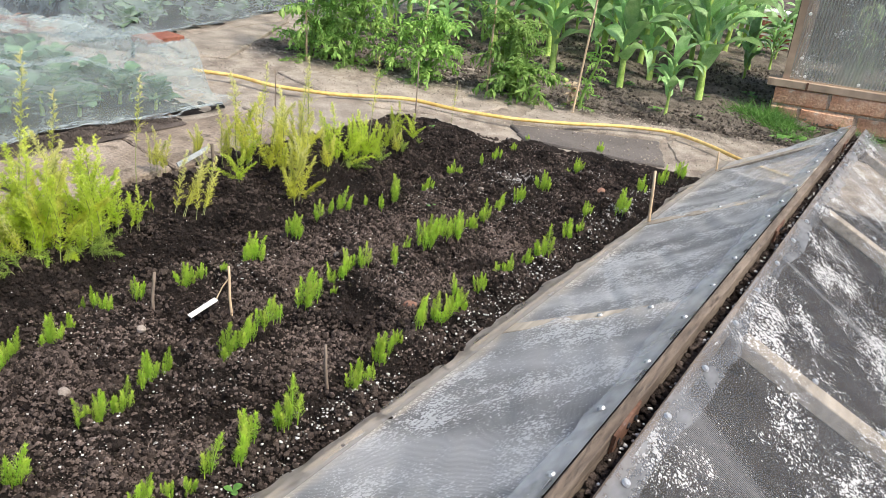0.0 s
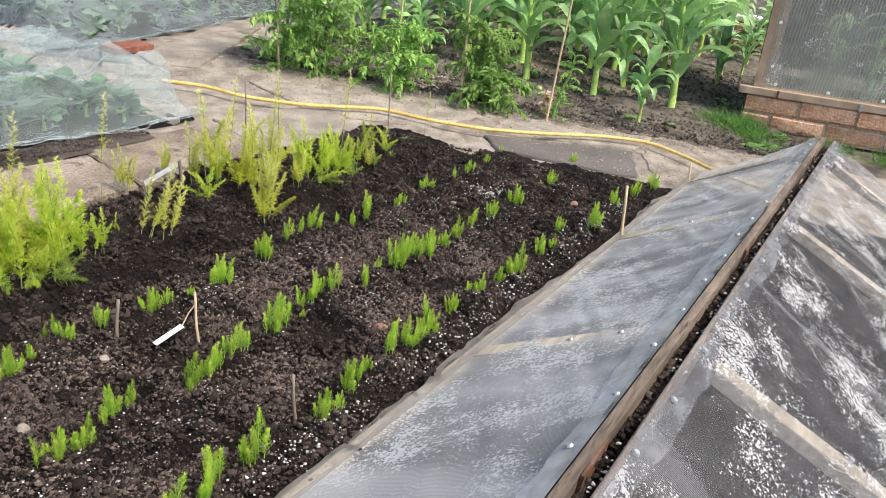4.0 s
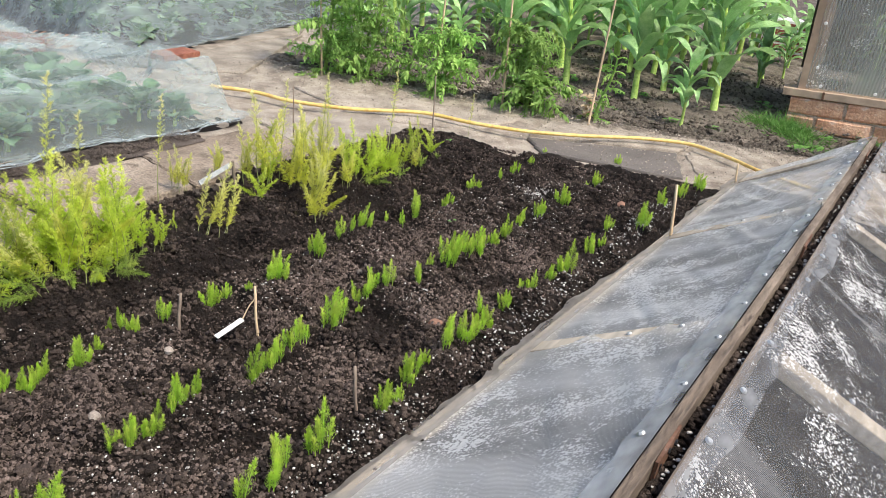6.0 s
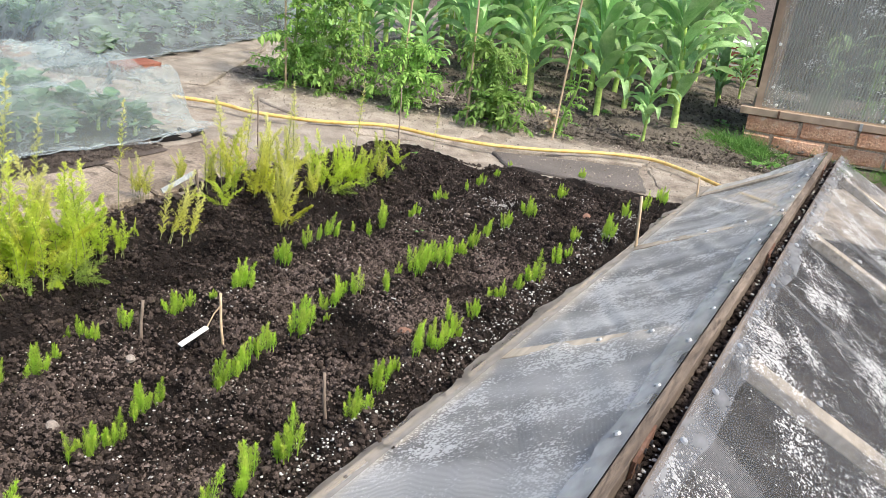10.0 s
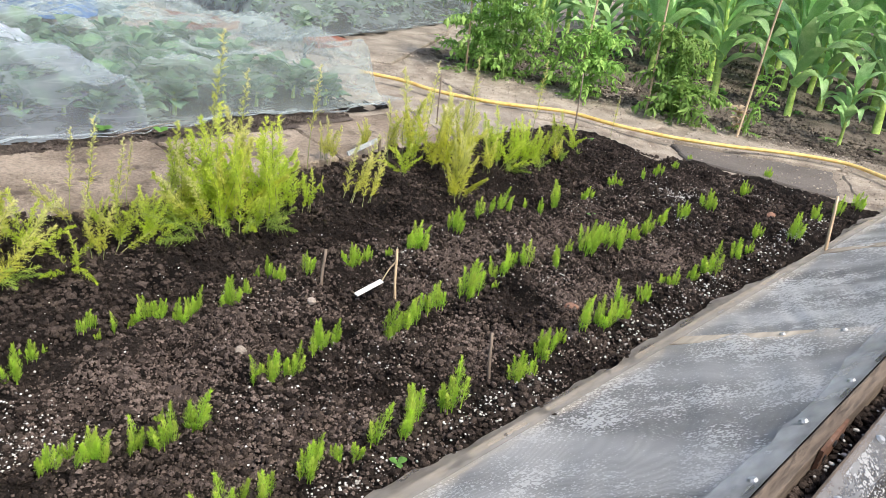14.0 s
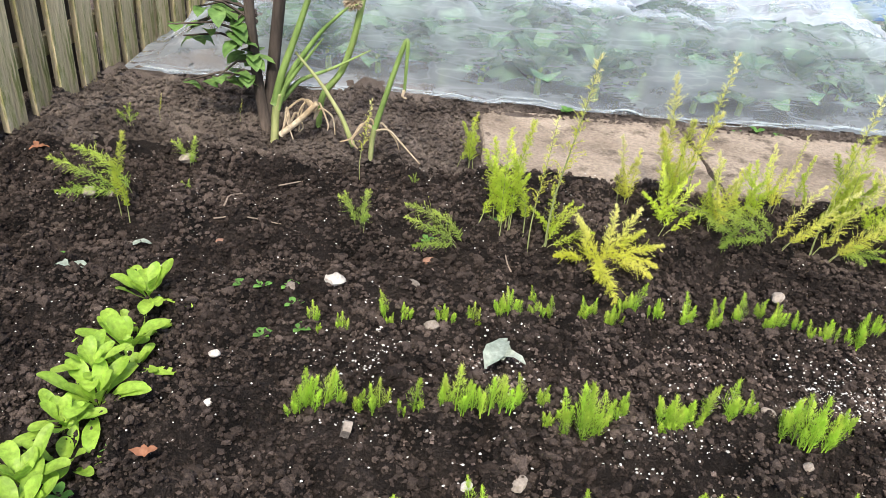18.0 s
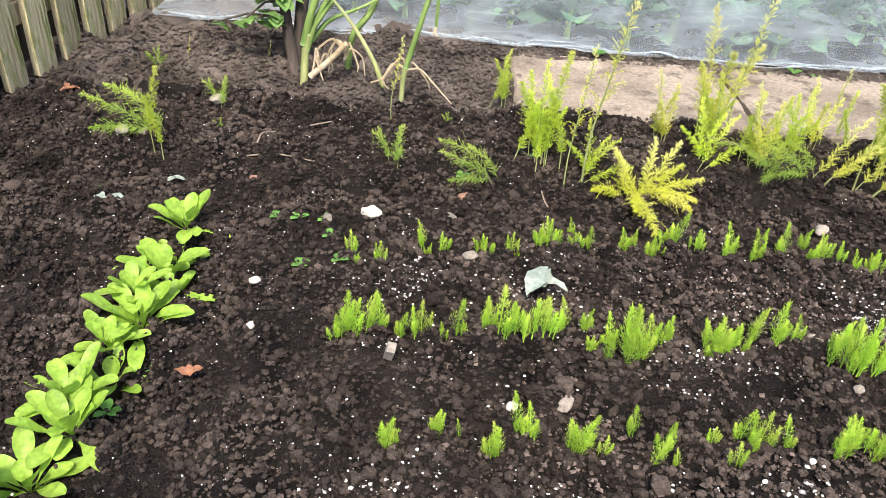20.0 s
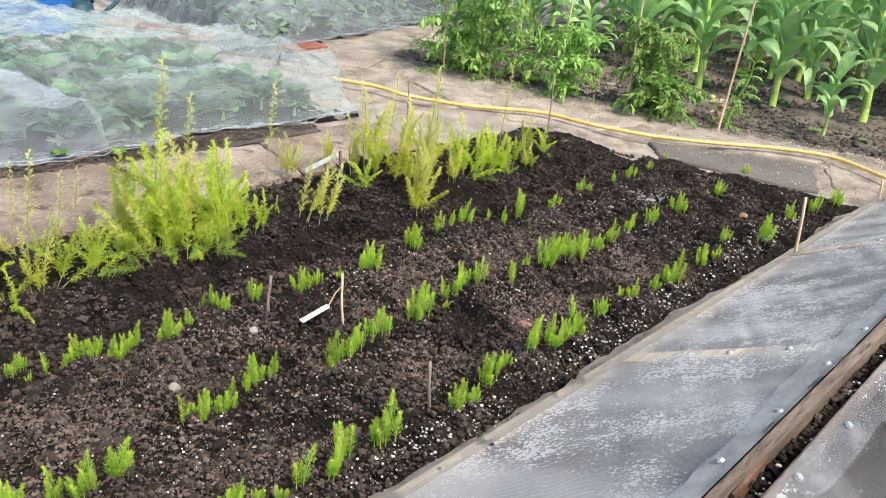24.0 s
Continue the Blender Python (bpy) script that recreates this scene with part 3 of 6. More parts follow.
slab_piece([(3.45, 2.26), (4.12, 2.34), (4.7, 2.75), (4.2, 2.66)], 0.002, 0.05, M_PATHSLAB, pavement, 11)
slab_piece([(2.55, 2.25), (2.82, 1.92), (2.95, 2.15), (2.75, 2.4)], 0.0, 0.05, M_WET, pavement, 12)

# ---- ridged cold frame with polythene covers ----
F0, F1 = 0.62, 3.76
cold = thing("cold_frame", "low ridged timber cold frame covered with cloudy polythene", "cold frame")


def cover(y0, z0, y1, z1, seed, flat):
    """A sheet on the slope from the ground edge to the ridge rail, slack between the rafters."""
    s = np.linspace(0, 1, 46)
    xs = np.arange(F0, F1, 0.014)
    gx, gs = np.meshgrid(xs, s, indexing="ij")
    y = y0 + (y1 - y0) * gs
    z = z0 + (z1 - z0) * gs
    sag = np.sin(math.pi * gs) ** 0.7 * np.abs(np.sin(math.pi * (gx - 0.76) / 0.98)) ** 0.7
    skew = gx + 0.9 * gs
    fold = np.maximum(0, vnoise(skew, gs * 0.1, 0.13, seed)) ** 2 * 0.022 + vnoise(skew, gs * 0.2, 0.05, seed + 1) * 0.004
    z = z - sag * 0.022 + fold * np.sin(math.pi * np.clip(gs, 0, 1)) * flat + 0.004
    n, m = gx.shape
    idx = np.arange(n * m).reshape(n, m)
    q = np.stack([idx[:-1, :-1], idx[1:, :-1], idx[1:, 1:], idx[:-1, 1:]], -1).reshape(-1, 4)
    gg = Geo()
    gg.add(np.stack([gx, y - 0.025 * (gx - 1), z + 0.03 * (gx - 1) * z], -1).reshape(-1, 3), q)
    return gg


part("cover", cover(-0.48, 0.015, -0.885, 0.268, 41, 1.0), M_POLY, cold, "cloudy polythene sheet with lime spots", True)
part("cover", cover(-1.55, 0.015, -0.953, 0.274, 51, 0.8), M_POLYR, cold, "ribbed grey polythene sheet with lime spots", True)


def beam(a, b, w, h, material, name, parent, label=""):
    """A plank from a to b, w wide and h high."""
    a, b = Vector(a), Vector(b)
    d = b - a
    m = d.to_track_quat("X", "Z").to_matrix()
    gg = Geo()
    gg.box((a + b) / 2, (d.length, w, h), m)
    return part(name, gg, material, parent, label)


X = lambda x, y, z: (x, y - 0.025 * (x - 1), z + 0.03 * (x - 1) * max(z, 0.0))  # askew, the ridge rising a little
beam(X(F0, -0.906, 0.266), X(F1, -0.906, 0.266), 0.018, 0.04, M_RAIL, "ridge_rail", cold, "weathered brown ridge rail")
beam(X(F0, -0.948, 0.256), X(F1, -0.948, 0.256), 0.014, 0.042, M_RAIL, "ridge_rail", cold, "weathered brown ridge rail")
beam(X(F0, -0.478, 0.0), X(F1, -0.478, 0.0), 0.03, 0.03, M_WOOD, "base_rail", cold)
xs = np.arange(F0, F1, 0.016)
gx, gk = np.meshgrid(xs, np.linspace(0, 1, 6), indexing="ij")
y = -0.504 + (0.046 + 0.01 * vnoise(gx, gx * 0, 0.14, 68) + 0.006 * vnoise(gx, gx * 0, 0.04, 69)) * gk
z = 0.041 - 0.022 * gk + 0.005 * np.abs(vnoise(gx + gk * 0.04, gk * 0.03, 0.03, 70)) * gk
idx = np.arange(gx.size).reshape(gx.shape)
gg = Geo()
gg.add(np.stack([gx, y - 0.025 * (gx - 1), z], -1).reshape(-1, 3), np.stack([idx[:-1, :-1], idx[1:, :-1], idx[1:, 1:], idx[:-1, 1:]], -1).reshape(-1, 4))
part("skirt", gg, M_SKIRT, cold, "dusty beige turned-under edge of the sheet", True)
beam(X(F0, -1.56, 0.0), X(F1, -1.56, 0.0), 0.02, 0.018, M_TWIG, "base_rail", cold)
for rx in (0.78, 1.76, 2.71, 3.58):
    beam(X(rx, -0.50, 0.02), X(rx, -0.89, 0.2525), 0.055, 0.026, M_WOOD, "rafter", cold)
    beam(X(rx + 0.05, -1.53, -0.002), X(rx - 0.05, -0.985, 0.238), 0.05, 0.03, M_WOOD, "rafter", cold)
# polythene strips lapped over the rails, with wavy lower edges
for ya, za, yb, zb, sg in ((-0.896, 0.284, -0.842, 0.246, 1), (-0.946, 0.281, -1.0, 0.262, -1)):
    xs = np.arange(F0, F1, 0.014)
    gs = np.linspace(0, 1, 7)
    gx, gk = np.meshgrid(xs, gs, indexing="ij")
    reach = 0.72 + 0.2 * vnoise(gx, gx * 0, 0.2, 61 + sg) + 0.08 * vnoise(gx, gx * 0, 0.05, 63 + sg)
    y = ya + (yb - ya) * gk * reach
    z = za + (zb - za) * gk * reach + 0.004 + 0.006 * np.abs(vnoise(gx + sg * gk * 0.06, gk * 0.05, 0.04, 66 + sg)) * gk
    idx = np.arange(gx.size).reshape(gx.shape)
    q = np.stack([idx[:-1, :-1], idx[1:, :-1], idx[1:, 1:], idx[:-1, 1:]], -1).reshape(-1, 4)
    gg = Geo()
    gg.add(np.stack([gx, y - 0.025 * (gx - 1), z + 0.03 * (gx - 1) * z], -1).reshape(-1, 3), q)
    part("lapping", gg, M_LAP if sg > 0 else M_LAPGREY, cold, "clear lapped edge of the sheet", True)
NAIL = Geo()
NAIL.add([(0.0068 * math.cos(i * 0.785), 0.0068 * math.sin(i * 0.785), 0) for i in range(8)] + [(0.005 * math.cos(i * 0.785), 0.005 * math.sin(i * 0.785), 0.004) for i in range(8)], [(i, (i + 1) % 8, 8 + (i + 1) % 8, 8 + i) for i in range(8)] + [tuple(range(8, 16))])
nail_data = data("nail", NAIL, M_NAIL, False)


def nail(x, y, z, ry):
    ob = new("nail", nail_data)
    ob.parent = cold
    ob.matrix_basis = put(*X(x, y, z), ry, 0, 0)


for i in range(17):
    x = 0.72 + i * 0.18 + R.uniform(-0.02, 0.02)
    nail(x, -0.879 + R.uniform(-0.006, 0.006), 0.279, -32)
    nail(x + 0.05, -0.963 + R.uniform(-0.005, 0.005), 0.281, 24)
for rx in (0.78, 1.76, 2.71):
    for s in (0.25, 0.5, 0.75):
        nail(rx, -0.50 - 0.39 * s, 0.029 + 0.245 * s, -32)
        nail(rx + 0.05 - 0.1 * s, -1.53 + 0.545 * s, 0.03 + 0.236 * s, 24)
for px in (1.26, 2.3, 3.45):
    gg = Geo().box(X(px, -0.9175, 0.268), (0.11, 0.005, 0.034))
    plate = part("hinge_plate", gg, M_RUST, cold, "rusty steel hinge plate")
    for k in (-0.035, 0, 0.035):
        part("screw", Geo().tube([X(px + k, -0.919, 0.266 + 0.006 * (k == 0)), X(px + k, -0.9225, 0.266 + 0.006 * (k == 0))], 0.005, 6), M_BLACK, plate)
# soil and litter below the covers
tagged(sheet("soil_under_frame", np.arange(F0, F1, 0.03), np.arange(-1.58, -0.48, 0.03), lambda x, y: bed_z(x, y) * 0.8 - 0.03, M_SOIL), "dark soil under the cold frame covers", "soil", kind="structure")
litter = Geo()
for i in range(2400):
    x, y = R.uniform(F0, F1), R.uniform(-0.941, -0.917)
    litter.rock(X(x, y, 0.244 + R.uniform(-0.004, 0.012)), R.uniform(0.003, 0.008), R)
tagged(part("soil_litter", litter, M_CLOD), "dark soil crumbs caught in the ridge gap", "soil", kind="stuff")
grit = Geo()
for i in range(150):
    grit.rock(X(R.uniform(F0, F1), R.uniform(-0.94, -0.924), 0.256 + R.uniform(0, 0.006)), R.uniform(0.0015, 0.004), R)
tagged(part("perlite_grit", grit, M_PERLITE), "white perlite bits caught in the ridge gap", "perlite", kind="stuff")
# added board under the litter, its dark colour standing in for the gap's shade
part("ridge_board", Geo().box(X(2.19, -0.93, 0.228), (3.1, 0.034, 0.02), pose(0, 0, 0, 0, 0, -1.43).to_3x3()), M_SHADEWOOD, cold)

# ---- crumbs, clods and perlite on the soil ----
OCTA = np.array([(1, 0, 0), (-1, 0, 0), (0, 1, 0), (0, -1, 0), (0, 0, 1), (0, 0, -1)], float)
OCTA_F = [(0, 2, 4), (2, 1, 4), (1, 3, 4), (3, 0, 4), (2, 0, 5), (1, 2, 5), (3, 1, 5), (0, 3, 5)]


def crumbs(name, count, size, material, label, where, seed, squash=0.9, bury=0.25, shape=None, round_=False, flat=None):
    r = np.random.RandomState(seed)
    x, y = where(r, count)
    z = bed_z(x, y) if flat is None else flat(x, y) if callable(flat) else np.full(len(x), flat)
    rad = size[0] + (size[1] - size[0]) * r.uniform(0, 1, len(x)) ** 3
    sv, sf = shape or (ICO, ICO_F)
    nv, nf = len(sv), np.array(sf)
    v = sv[None] * (1 + r.uniform(-0.36, 0.36, (len(x), nv, 1)))
    v = v * rad[:, None, None] * np.stack([r.uniform(0.8, 1.35, len(x)), r.uniform(0.8, 1.35, len(x)), np.full(len(x), squash)], -1)[:, None]
    a = r.uniform(0, 6.28, len(x))
    ca, sa = np.cos(a)[:, None], np.sin(a)[:, None]
    v = np.stack([v[..., 0] * ca - v[..., 1] * sa, v[..., 0] * sa + v[..., 1] * ca, v[..., 2]], -1)
    v += np.stack([x, y, z + rad * squash * (1 - 2 * bury)], -1)[:, None]
    f = (nf[None] + (np.arange(len(x)) * nv)[:, None, None]).reshape(-1, 3)
    g = Geo()
    g.add(v.reshape(-1, 3), f)
    return tagged(part(name, g, material, smooth=round_), label, name.replace("_", " "), kind="stuff")


def in_bed(r, n):
    x, y = r.uniform(-1.15, 3.45, n), r.uniform(-0.7, 0.7, n)
    k = (x < END(y) - 0.02) & ((x < 0.55) | (y > -0.5)) & ((x < 1.6) | (r.uniform(0, 1, n) < 0.75))
    return x[k], y[k]


def in_bed_near(r, n):
    x, y = -1.2 + 4.4 * r.uniform(0, 1, n) ** 1.5, r.uniform(-0.6, 0.64, n)
    k = (x < END(y) - 0.02) & ((x < 0.55) | (y > -0.48))
    return x[k], y[k]


def in_tilth(r, n):
    x, y = in_bed(r, n)
    k = vnoise(x, y, 0.12, 75) + 0.7 * vnoise(x, y, 0.04, 76) > r.normal(-0.45, 0.4, len(x))
    return x[k], y[k]


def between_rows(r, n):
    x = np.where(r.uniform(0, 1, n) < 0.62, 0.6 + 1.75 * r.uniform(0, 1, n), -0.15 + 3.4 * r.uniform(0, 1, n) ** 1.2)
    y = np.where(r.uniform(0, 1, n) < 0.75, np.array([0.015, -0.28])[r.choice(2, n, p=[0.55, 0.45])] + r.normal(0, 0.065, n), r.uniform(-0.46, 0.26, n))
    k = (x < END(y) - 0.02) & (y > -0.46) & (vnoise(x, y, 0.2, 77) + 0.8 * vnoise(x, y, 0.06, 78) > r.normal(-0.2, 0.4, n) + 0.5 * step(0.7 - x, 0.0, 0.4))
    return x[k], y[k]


def near_rows(r, n):
    x = -0.3 + 3.6 * r.uniform(0, 1, n) ** 1.15
    row = r.choice(3, n, p=[0.3, 0.36, 0.34])
    y = np.array([0.1, -0.17, -0.41])[row] + r.normal(0, 1, n) * np.array([0.05, 0.05, 0.028])[row]
    patch = vnoise(x, y, 0.22, 71) + 0.6 * vnoise(x, y, 0.08, 72)
    k = (patch > r.normal(0.4, 0.4, n) - 0.35 * (row == 2)) & (y > -0.47) & (x < END(y) - 0.05) & ((row < 2) | (x > r.normal(0.22, 0.1, n)))
    return x[k], y[k]


def in_band(r, n):
    x = 0.12 + 3.1 * r.uniform(0, 1, n) ** 1.5
    y = -0.415 + r.normal(0, 0.022, n)
    k = (vnoise(x, y, 0.15, 79) > r.normal(-0.1, 0.4, n)) & (y > -0.47)
    return x[k], y[k]


def anywhere(r, n):
    x, y = in_bed(r, n)
    k = vnoise(x, y, 0.3, 73) > -0.35
    return x[k], y[k]


GRAIN = (OCTA, OCTA_F)
crumbs("soil_lumps", 1700, (0.0055, 0.014), M_CLOD, "larger dark lumps of dug soil", in_tilth, 80, 0.75, 0.3)
crumbs("soil_clods", 80000, (0.0026, 0.0072), M_CLOD, "dark crumbly clods of dug soil", in_tilth, 81, 1.0, 0.15)
crumbs("soil_crumbs", 110000, (0.0018, 0.0052), M_CLOD, "fine dark crumbs of dug soil", in_bed_near, 82, 1.0, 0.05, GRAIN)
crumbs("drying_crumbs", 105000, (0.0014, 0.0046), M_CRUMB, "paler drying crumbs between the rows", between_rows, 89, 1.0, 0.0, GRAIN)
crumbs("perlite_grains", 12500, (0.0007, 0.0027), M_PERLITE, "white perlite grains along the seedling rows", near_rows, 83, 0.9, -1.6, GRAIN)
crumbs("perlite_band", 1700, (0.0009, 0.0036), M_PERLITE, "rounded white perlite grains below the third row", in_band, 91, 0.9, -0.9, None, True)
crumbs("perlite_scatter", 9000, (0.0006, 0.0021), M_PERLITE, "white perlite grains scattered over the soil", anywhere, 84, 0.9, -1.6, GRAIN)


PATCH = (2.78, -0.03)


def perlite_heap(r, n):
    cx, cy, s = (np.array(k)[r.choice(6, n, p=[0.5, 0.1, 0.06, 0.15, 0.03, 0.16])] for k in zip(PATCH + (0.04,), (-0.22, 0.03, 0.045), (-0.02, 0.03, 0.04), (0.62, -0.42, 0.05), (0.3, 0.06, 0.05), (0.52, -0.42, 0.08)))
    return cx + r.normal(0, 1, n) * s, cy + r.normal(0, 0.6, n) * s


crumbs("perlite_patch", 4200, (0.0007, 0.0026), M_PERLITE, "spilt white perlite in a small patch", perlite_heap, 85, 0.8, -1.6, GRAIN)


def in_corn(r, n):
    y = r.uniform(-1.1, 1.9, n)
    x = CORN(y) + 0.05 + 2.6 * r.uniform(0, 1, n) ** 1.5
    return x, y


def in_dry(r, n):
    return r.uniform(-1.2, 0.0, n), r.uniform(0.66, 1.12, n)


def on_verge(r, n):
    x = r.uniform(-0.9, 2.2, n)
    return x, 1.1 + r.uniform(-0.03, 0.07, n)


def on_path(r, n):
    y = r.uniform(-0.9, 1.9, n)
    a, b = END(y) + 0.02, CORN(y) + 0.02
    x = a + (b - a) * np.where(r.uniform(0, 1, n) < 0.5, r.uniform(0, 1, n), 1 - np.abs(r.normal(0, 0.12, n)))
    return x, y


crumbs("path_grit_grains", 9000, (0.001, 0.0048), M_GRIT, "loose pale grit scattered over the path", on_path, 90, 0.8, 0.1, GRAIN, False, 0.006)
crumbs("corn_clods", 13000, (0.003, 0.013), M_TILLED, "dry brown clods between the corn", in_corn, 86, 0.9, 0.2, GRAIN).location.z = 0.012 * U
crumbs("dry_clods", 17000, (0.0018, 0.008), M_DRY, "dry brown crumbs beside the fence", in_dry, 87, 0.9, 0.1, GRAIN, False, strip_z)
crumbs("verge_clods", 5000, (0.002, 0.008), M_DRY, "crumbs of soil along the net's hem", on_verge, 88, 0.9, 0.2, GRAIN, False, 0.009)

# ---- single stones and fallen leaves ----
PEBBLE = []
for k in range(4):
    r = np.random.RandomState(200 + k)
    gg = Geo()
    v = ICO2 * (1 + 0.17 * vnoise(ICO2[:, 0] + 3 * ICO2[:, 2], ICO2[:, 1] + 5 * k, 0.7, 210 + k)[:, None] + 0.06 * vnoise(ICO2[:, 0] + 2 * ICO2[:, 1], ICO2[:, 2] + 7 * k, 0.25, 220 + k)[:, None]) * np.array([1, 0.75, 0.6])
    gg.add(v * 0.02, ICO2_F)
    PEBBLE.append(gg)


def pebble(x, y, size, material, label, k):
    ob = part("stone", PEBBLE[k % 4], material)
    tagged(ob, label, "stone")
    ob.matrix_basis = put(x, y, soil_at(x, y) + 0.006 * size, 8 * (k % 3), 5 * (k % 5), 57 * k, size)
    return ob


for k, (x, y, size) in enumerate([(-0.3, 0.18, 1.0), (-0.06, -0.26, 0.55), (0.16, -0.44, 0.55), (-0.45, -0.06, 0.5), (-0.43, -0.17, 0.45)]):
    pebble(x, y, size, M_WHITE, "pale chalky stone lying on the dark soil", k)
for k, (x, y, size) in enumerate([(0.53, 0.235, 0.85), (-0.16, 0.2, 0.9), (-0.12, 0.08, 0.7), (0.01, -0.26, 0.7), (1.2, 0.05, 0.6), (0.41, -0.075, 0.6), (0.42, -0.2, 0.5), (-0.72, 0.3, 0.6), (-0.84, 0.42, 0.9), (-0.79, 0.42, 0.7), (0.98, -0.02, 0.7), (2.25, -0.02, 0.8), (1.8, 0.02, 0.7), (2.6, 0.03, 0.6), (-0.37, 0.14, 0.6), (-0.7, 0.62, 1.0)]):
    pebble(x, y, size, M_STONE, "greyish brown stone on the bed's soil", k + 1)
for k, (x, y, size) in enumerate([(-0.13, 0.32, 0.85), (-0.55, 0.33, 0.6), (1.72, -0.27, 0.9), (2.9, -0.3, 0.9)]):
    pebble(x, y, size, M_BRICKBIT, "broken bit of red brick on the soil", k)
shard = Geo().box((0, 0, 0.012), (0.012, 0.016, 0.034), pose(0, 0, 0, 25, 12, 0).to_3x3(), 0.4)
ob = tagged(part("pot_shard", shard, M_STONE), "pale clay shard half sunk in the soil", "shard")
ob.matrix_basis = put(-0.23, -0.2, soil_at(-0.23, -0.2))


def fallen(name, x, y, material, label, leaves, z=0.004):
    r = np.random.RandomState(int(abs(x * 1000)) + 3)
    gg = Geo()
    for az, ln, w, up, *base in leaves:
        gg.leaf((*(base or (0, 0)), 0.006), az, ln, w, up, 0.9, 0.2, 5, 0.75, 0.12, 0, r)
    ob = tagged(part(name, gg, material, smooth=True), label, "leaf")
    ob.matrix_basis = put(x, y, soil_at(x, y) + z)


fallen("fallen_leaf", 0.0, 0.0, M_PALELEAF, "pale grey-green fallen leaf crumpled on the soil", [(1.12, 0.088, 0.034, 0.45, -0.033, -0.054), (-0.38, 0.05, 0.022, 0.4, -0.014, -0.014), (1.5, 0.046, 0.024, 0.5, -0.006, -0.03)], 0.01)
fallen("dead_leaf", -0.49, -0.26, M_DEADLEAF, "curled brown dead leaf on the soil", [(0.4, 0.022, 0.014, 0.9), (3.0, 0.022, 0.012, 0.8), (1.7, 0.016, 0.012, 1.1)])
fallen("dead_leaf", -1.04, 0.62, M_DEADLEAF, "brown dead leaves by the fence foot", [(0.2, 0.026, 0.014, 0.5), (2.2, 0.026, 0.012, 0.7), (4.0, 0.02, 0.012, 0.5)])
fallen("leaf_scrap", -0.71, 0.29, M_PALELEAF, "grey scrap of dry leaf on soil", [(0.5, 0.04, 0.018, 0.3), (3.3, 0.03, 0.015, 0.2)])
fallen("leaf_scrap", -0.76, 0.14, M_PALELEAF, "grey scrap of dry leaf on soil", [(0.1, 0.04, 0.02, 0.3), (2.9, 0.03, 0.02, 0.2)])


# ---- feathery asparagus ----
def spear(r, base, h, lean, az):
    """One young asparagus shoot: a thin bare stem under an upright pointed plume of fine needles."""
    g = Geo()
    t = np.linspace(0, 1, 5)
    off = lean * h * t**1.6
    path = np.stack([base[0] + off * math.cos(az), base[1] + off * math.sin(az), base[2] + h * 0.97 * t], -1)
    g.tube(path, np.linspace(0.0011, 0.0005, 5), 3, False)
    n = int(110 + 3600 * h)
    s = r.uniform(0.12, 1.0, n) ** 0.9
    a = r.uniform(0, 6.28, n)
    env = 0.17 * h * np.clip((1.0 - s) / 0.72, 0, 1) ** 1.15 * np.clip((s - 0.05) / 0.28, 0.12, 1) + 0.0006
    u = r.uniform(0.05, 1, n)
    stem = np.stack([np.interp(s, t, path[:, k]) for k in range(3)], -1)
    rad = np.stack([np.cos(a), np.sin(a), np.zeros(n)], -1)
    p = stem + rad * (u * env)[:, None] + np.array([0, 0, 1]) * (u * env * 1.1)[:, None]
    d = rad * r.uniform(0.15, 0.7, (n, 1)) + np.array([0, 0, 1]) * r.uniform(0.5, 1.2, (n, 1)) + r.normal(0, 0.15, (n, 3))
    d /= np.linalg.norm(d, axis=1)[:, None]
    g.needles(p, d, r.uniform(0.0035, 0.0075, n), r.uniform(0.0006, 0.001, n), r)
    return g


TALL = 0.08  # height of a middling clump


def seedling(count, spread, seed):
    r = np.random.RandomState(seed)
    ob = thing("asparagus_seedling", "", "seedling", "asparagus seedlings in the rows")
    for i in range(count):
        a, q = r.uniform(0, 6.28), spread * TALL * r.uniform(0, 1) ** 0.6 * (i > 0)
        base = (q * math.cos(a) * 1.25, q * math.sin(a) * 0.6, -0.004)
        k = (1 - 0.3 * (q / max(spread * TALL, 1e-6)) ** 1.5) * (r.uniform(0.5, 1.0) if i else 1.0)
        part("shoot", spear(r, base, TALL * k, r.uniform(0.0, 0.2), a + r.uniform(-0.6, 0.6)), M_SEEDTIP if (seed + i) % 3 == 0 else M_SEEDLING, ob)
    return ob


# shoots in a clump, by how broad it is against its height
CLUMPS = {1: (0.24, 0.0, "single bright green asparagus shoot in dark soil"), 3: (0.4, 0.1, "slender tuft of bright green asparagus shoots in soil"), 5: (0.6, 0.2, "small tuft of bright green asparagus shoots"), 9: (0.88, 0.32, "feathery clump of bright green asparagus seedlings"), 16: (9, 0.47, "thick feathery clump of bright green asparagus seedlings")}
KINDS = {k: [seedling(k, CLUMPS[k][1], 300 + 10 * k + v) for v in range(3)] for k in CLUMPS}
used = set()


def sow(rows, seed):
    """Each row holds x, y, height and breadth of a clump."""
    r = np.random.RandomState(seed)
    for x, y, h, w in rows:
        h = min(max(h * 1.02, 0.024), 0.105)
        k = next(k for k in CLUMPS if w / h < CLUMPS[k][0])
        src = KINDS[k][r.randint(3)]
        at = (x, y, soil_at(x, y), r.uniform(-4, 4), r.uniform(-4, 4), r.choice([0, 180]) + r.uniform(-25, 25), h / TALL)
        if src.name in used:
            ob = clone(src, *at)
        else:
            used.add(src.name)
            src.matrix_basis, ob = put(*at), src
        ob["label"] = CLUMPS[k][2]


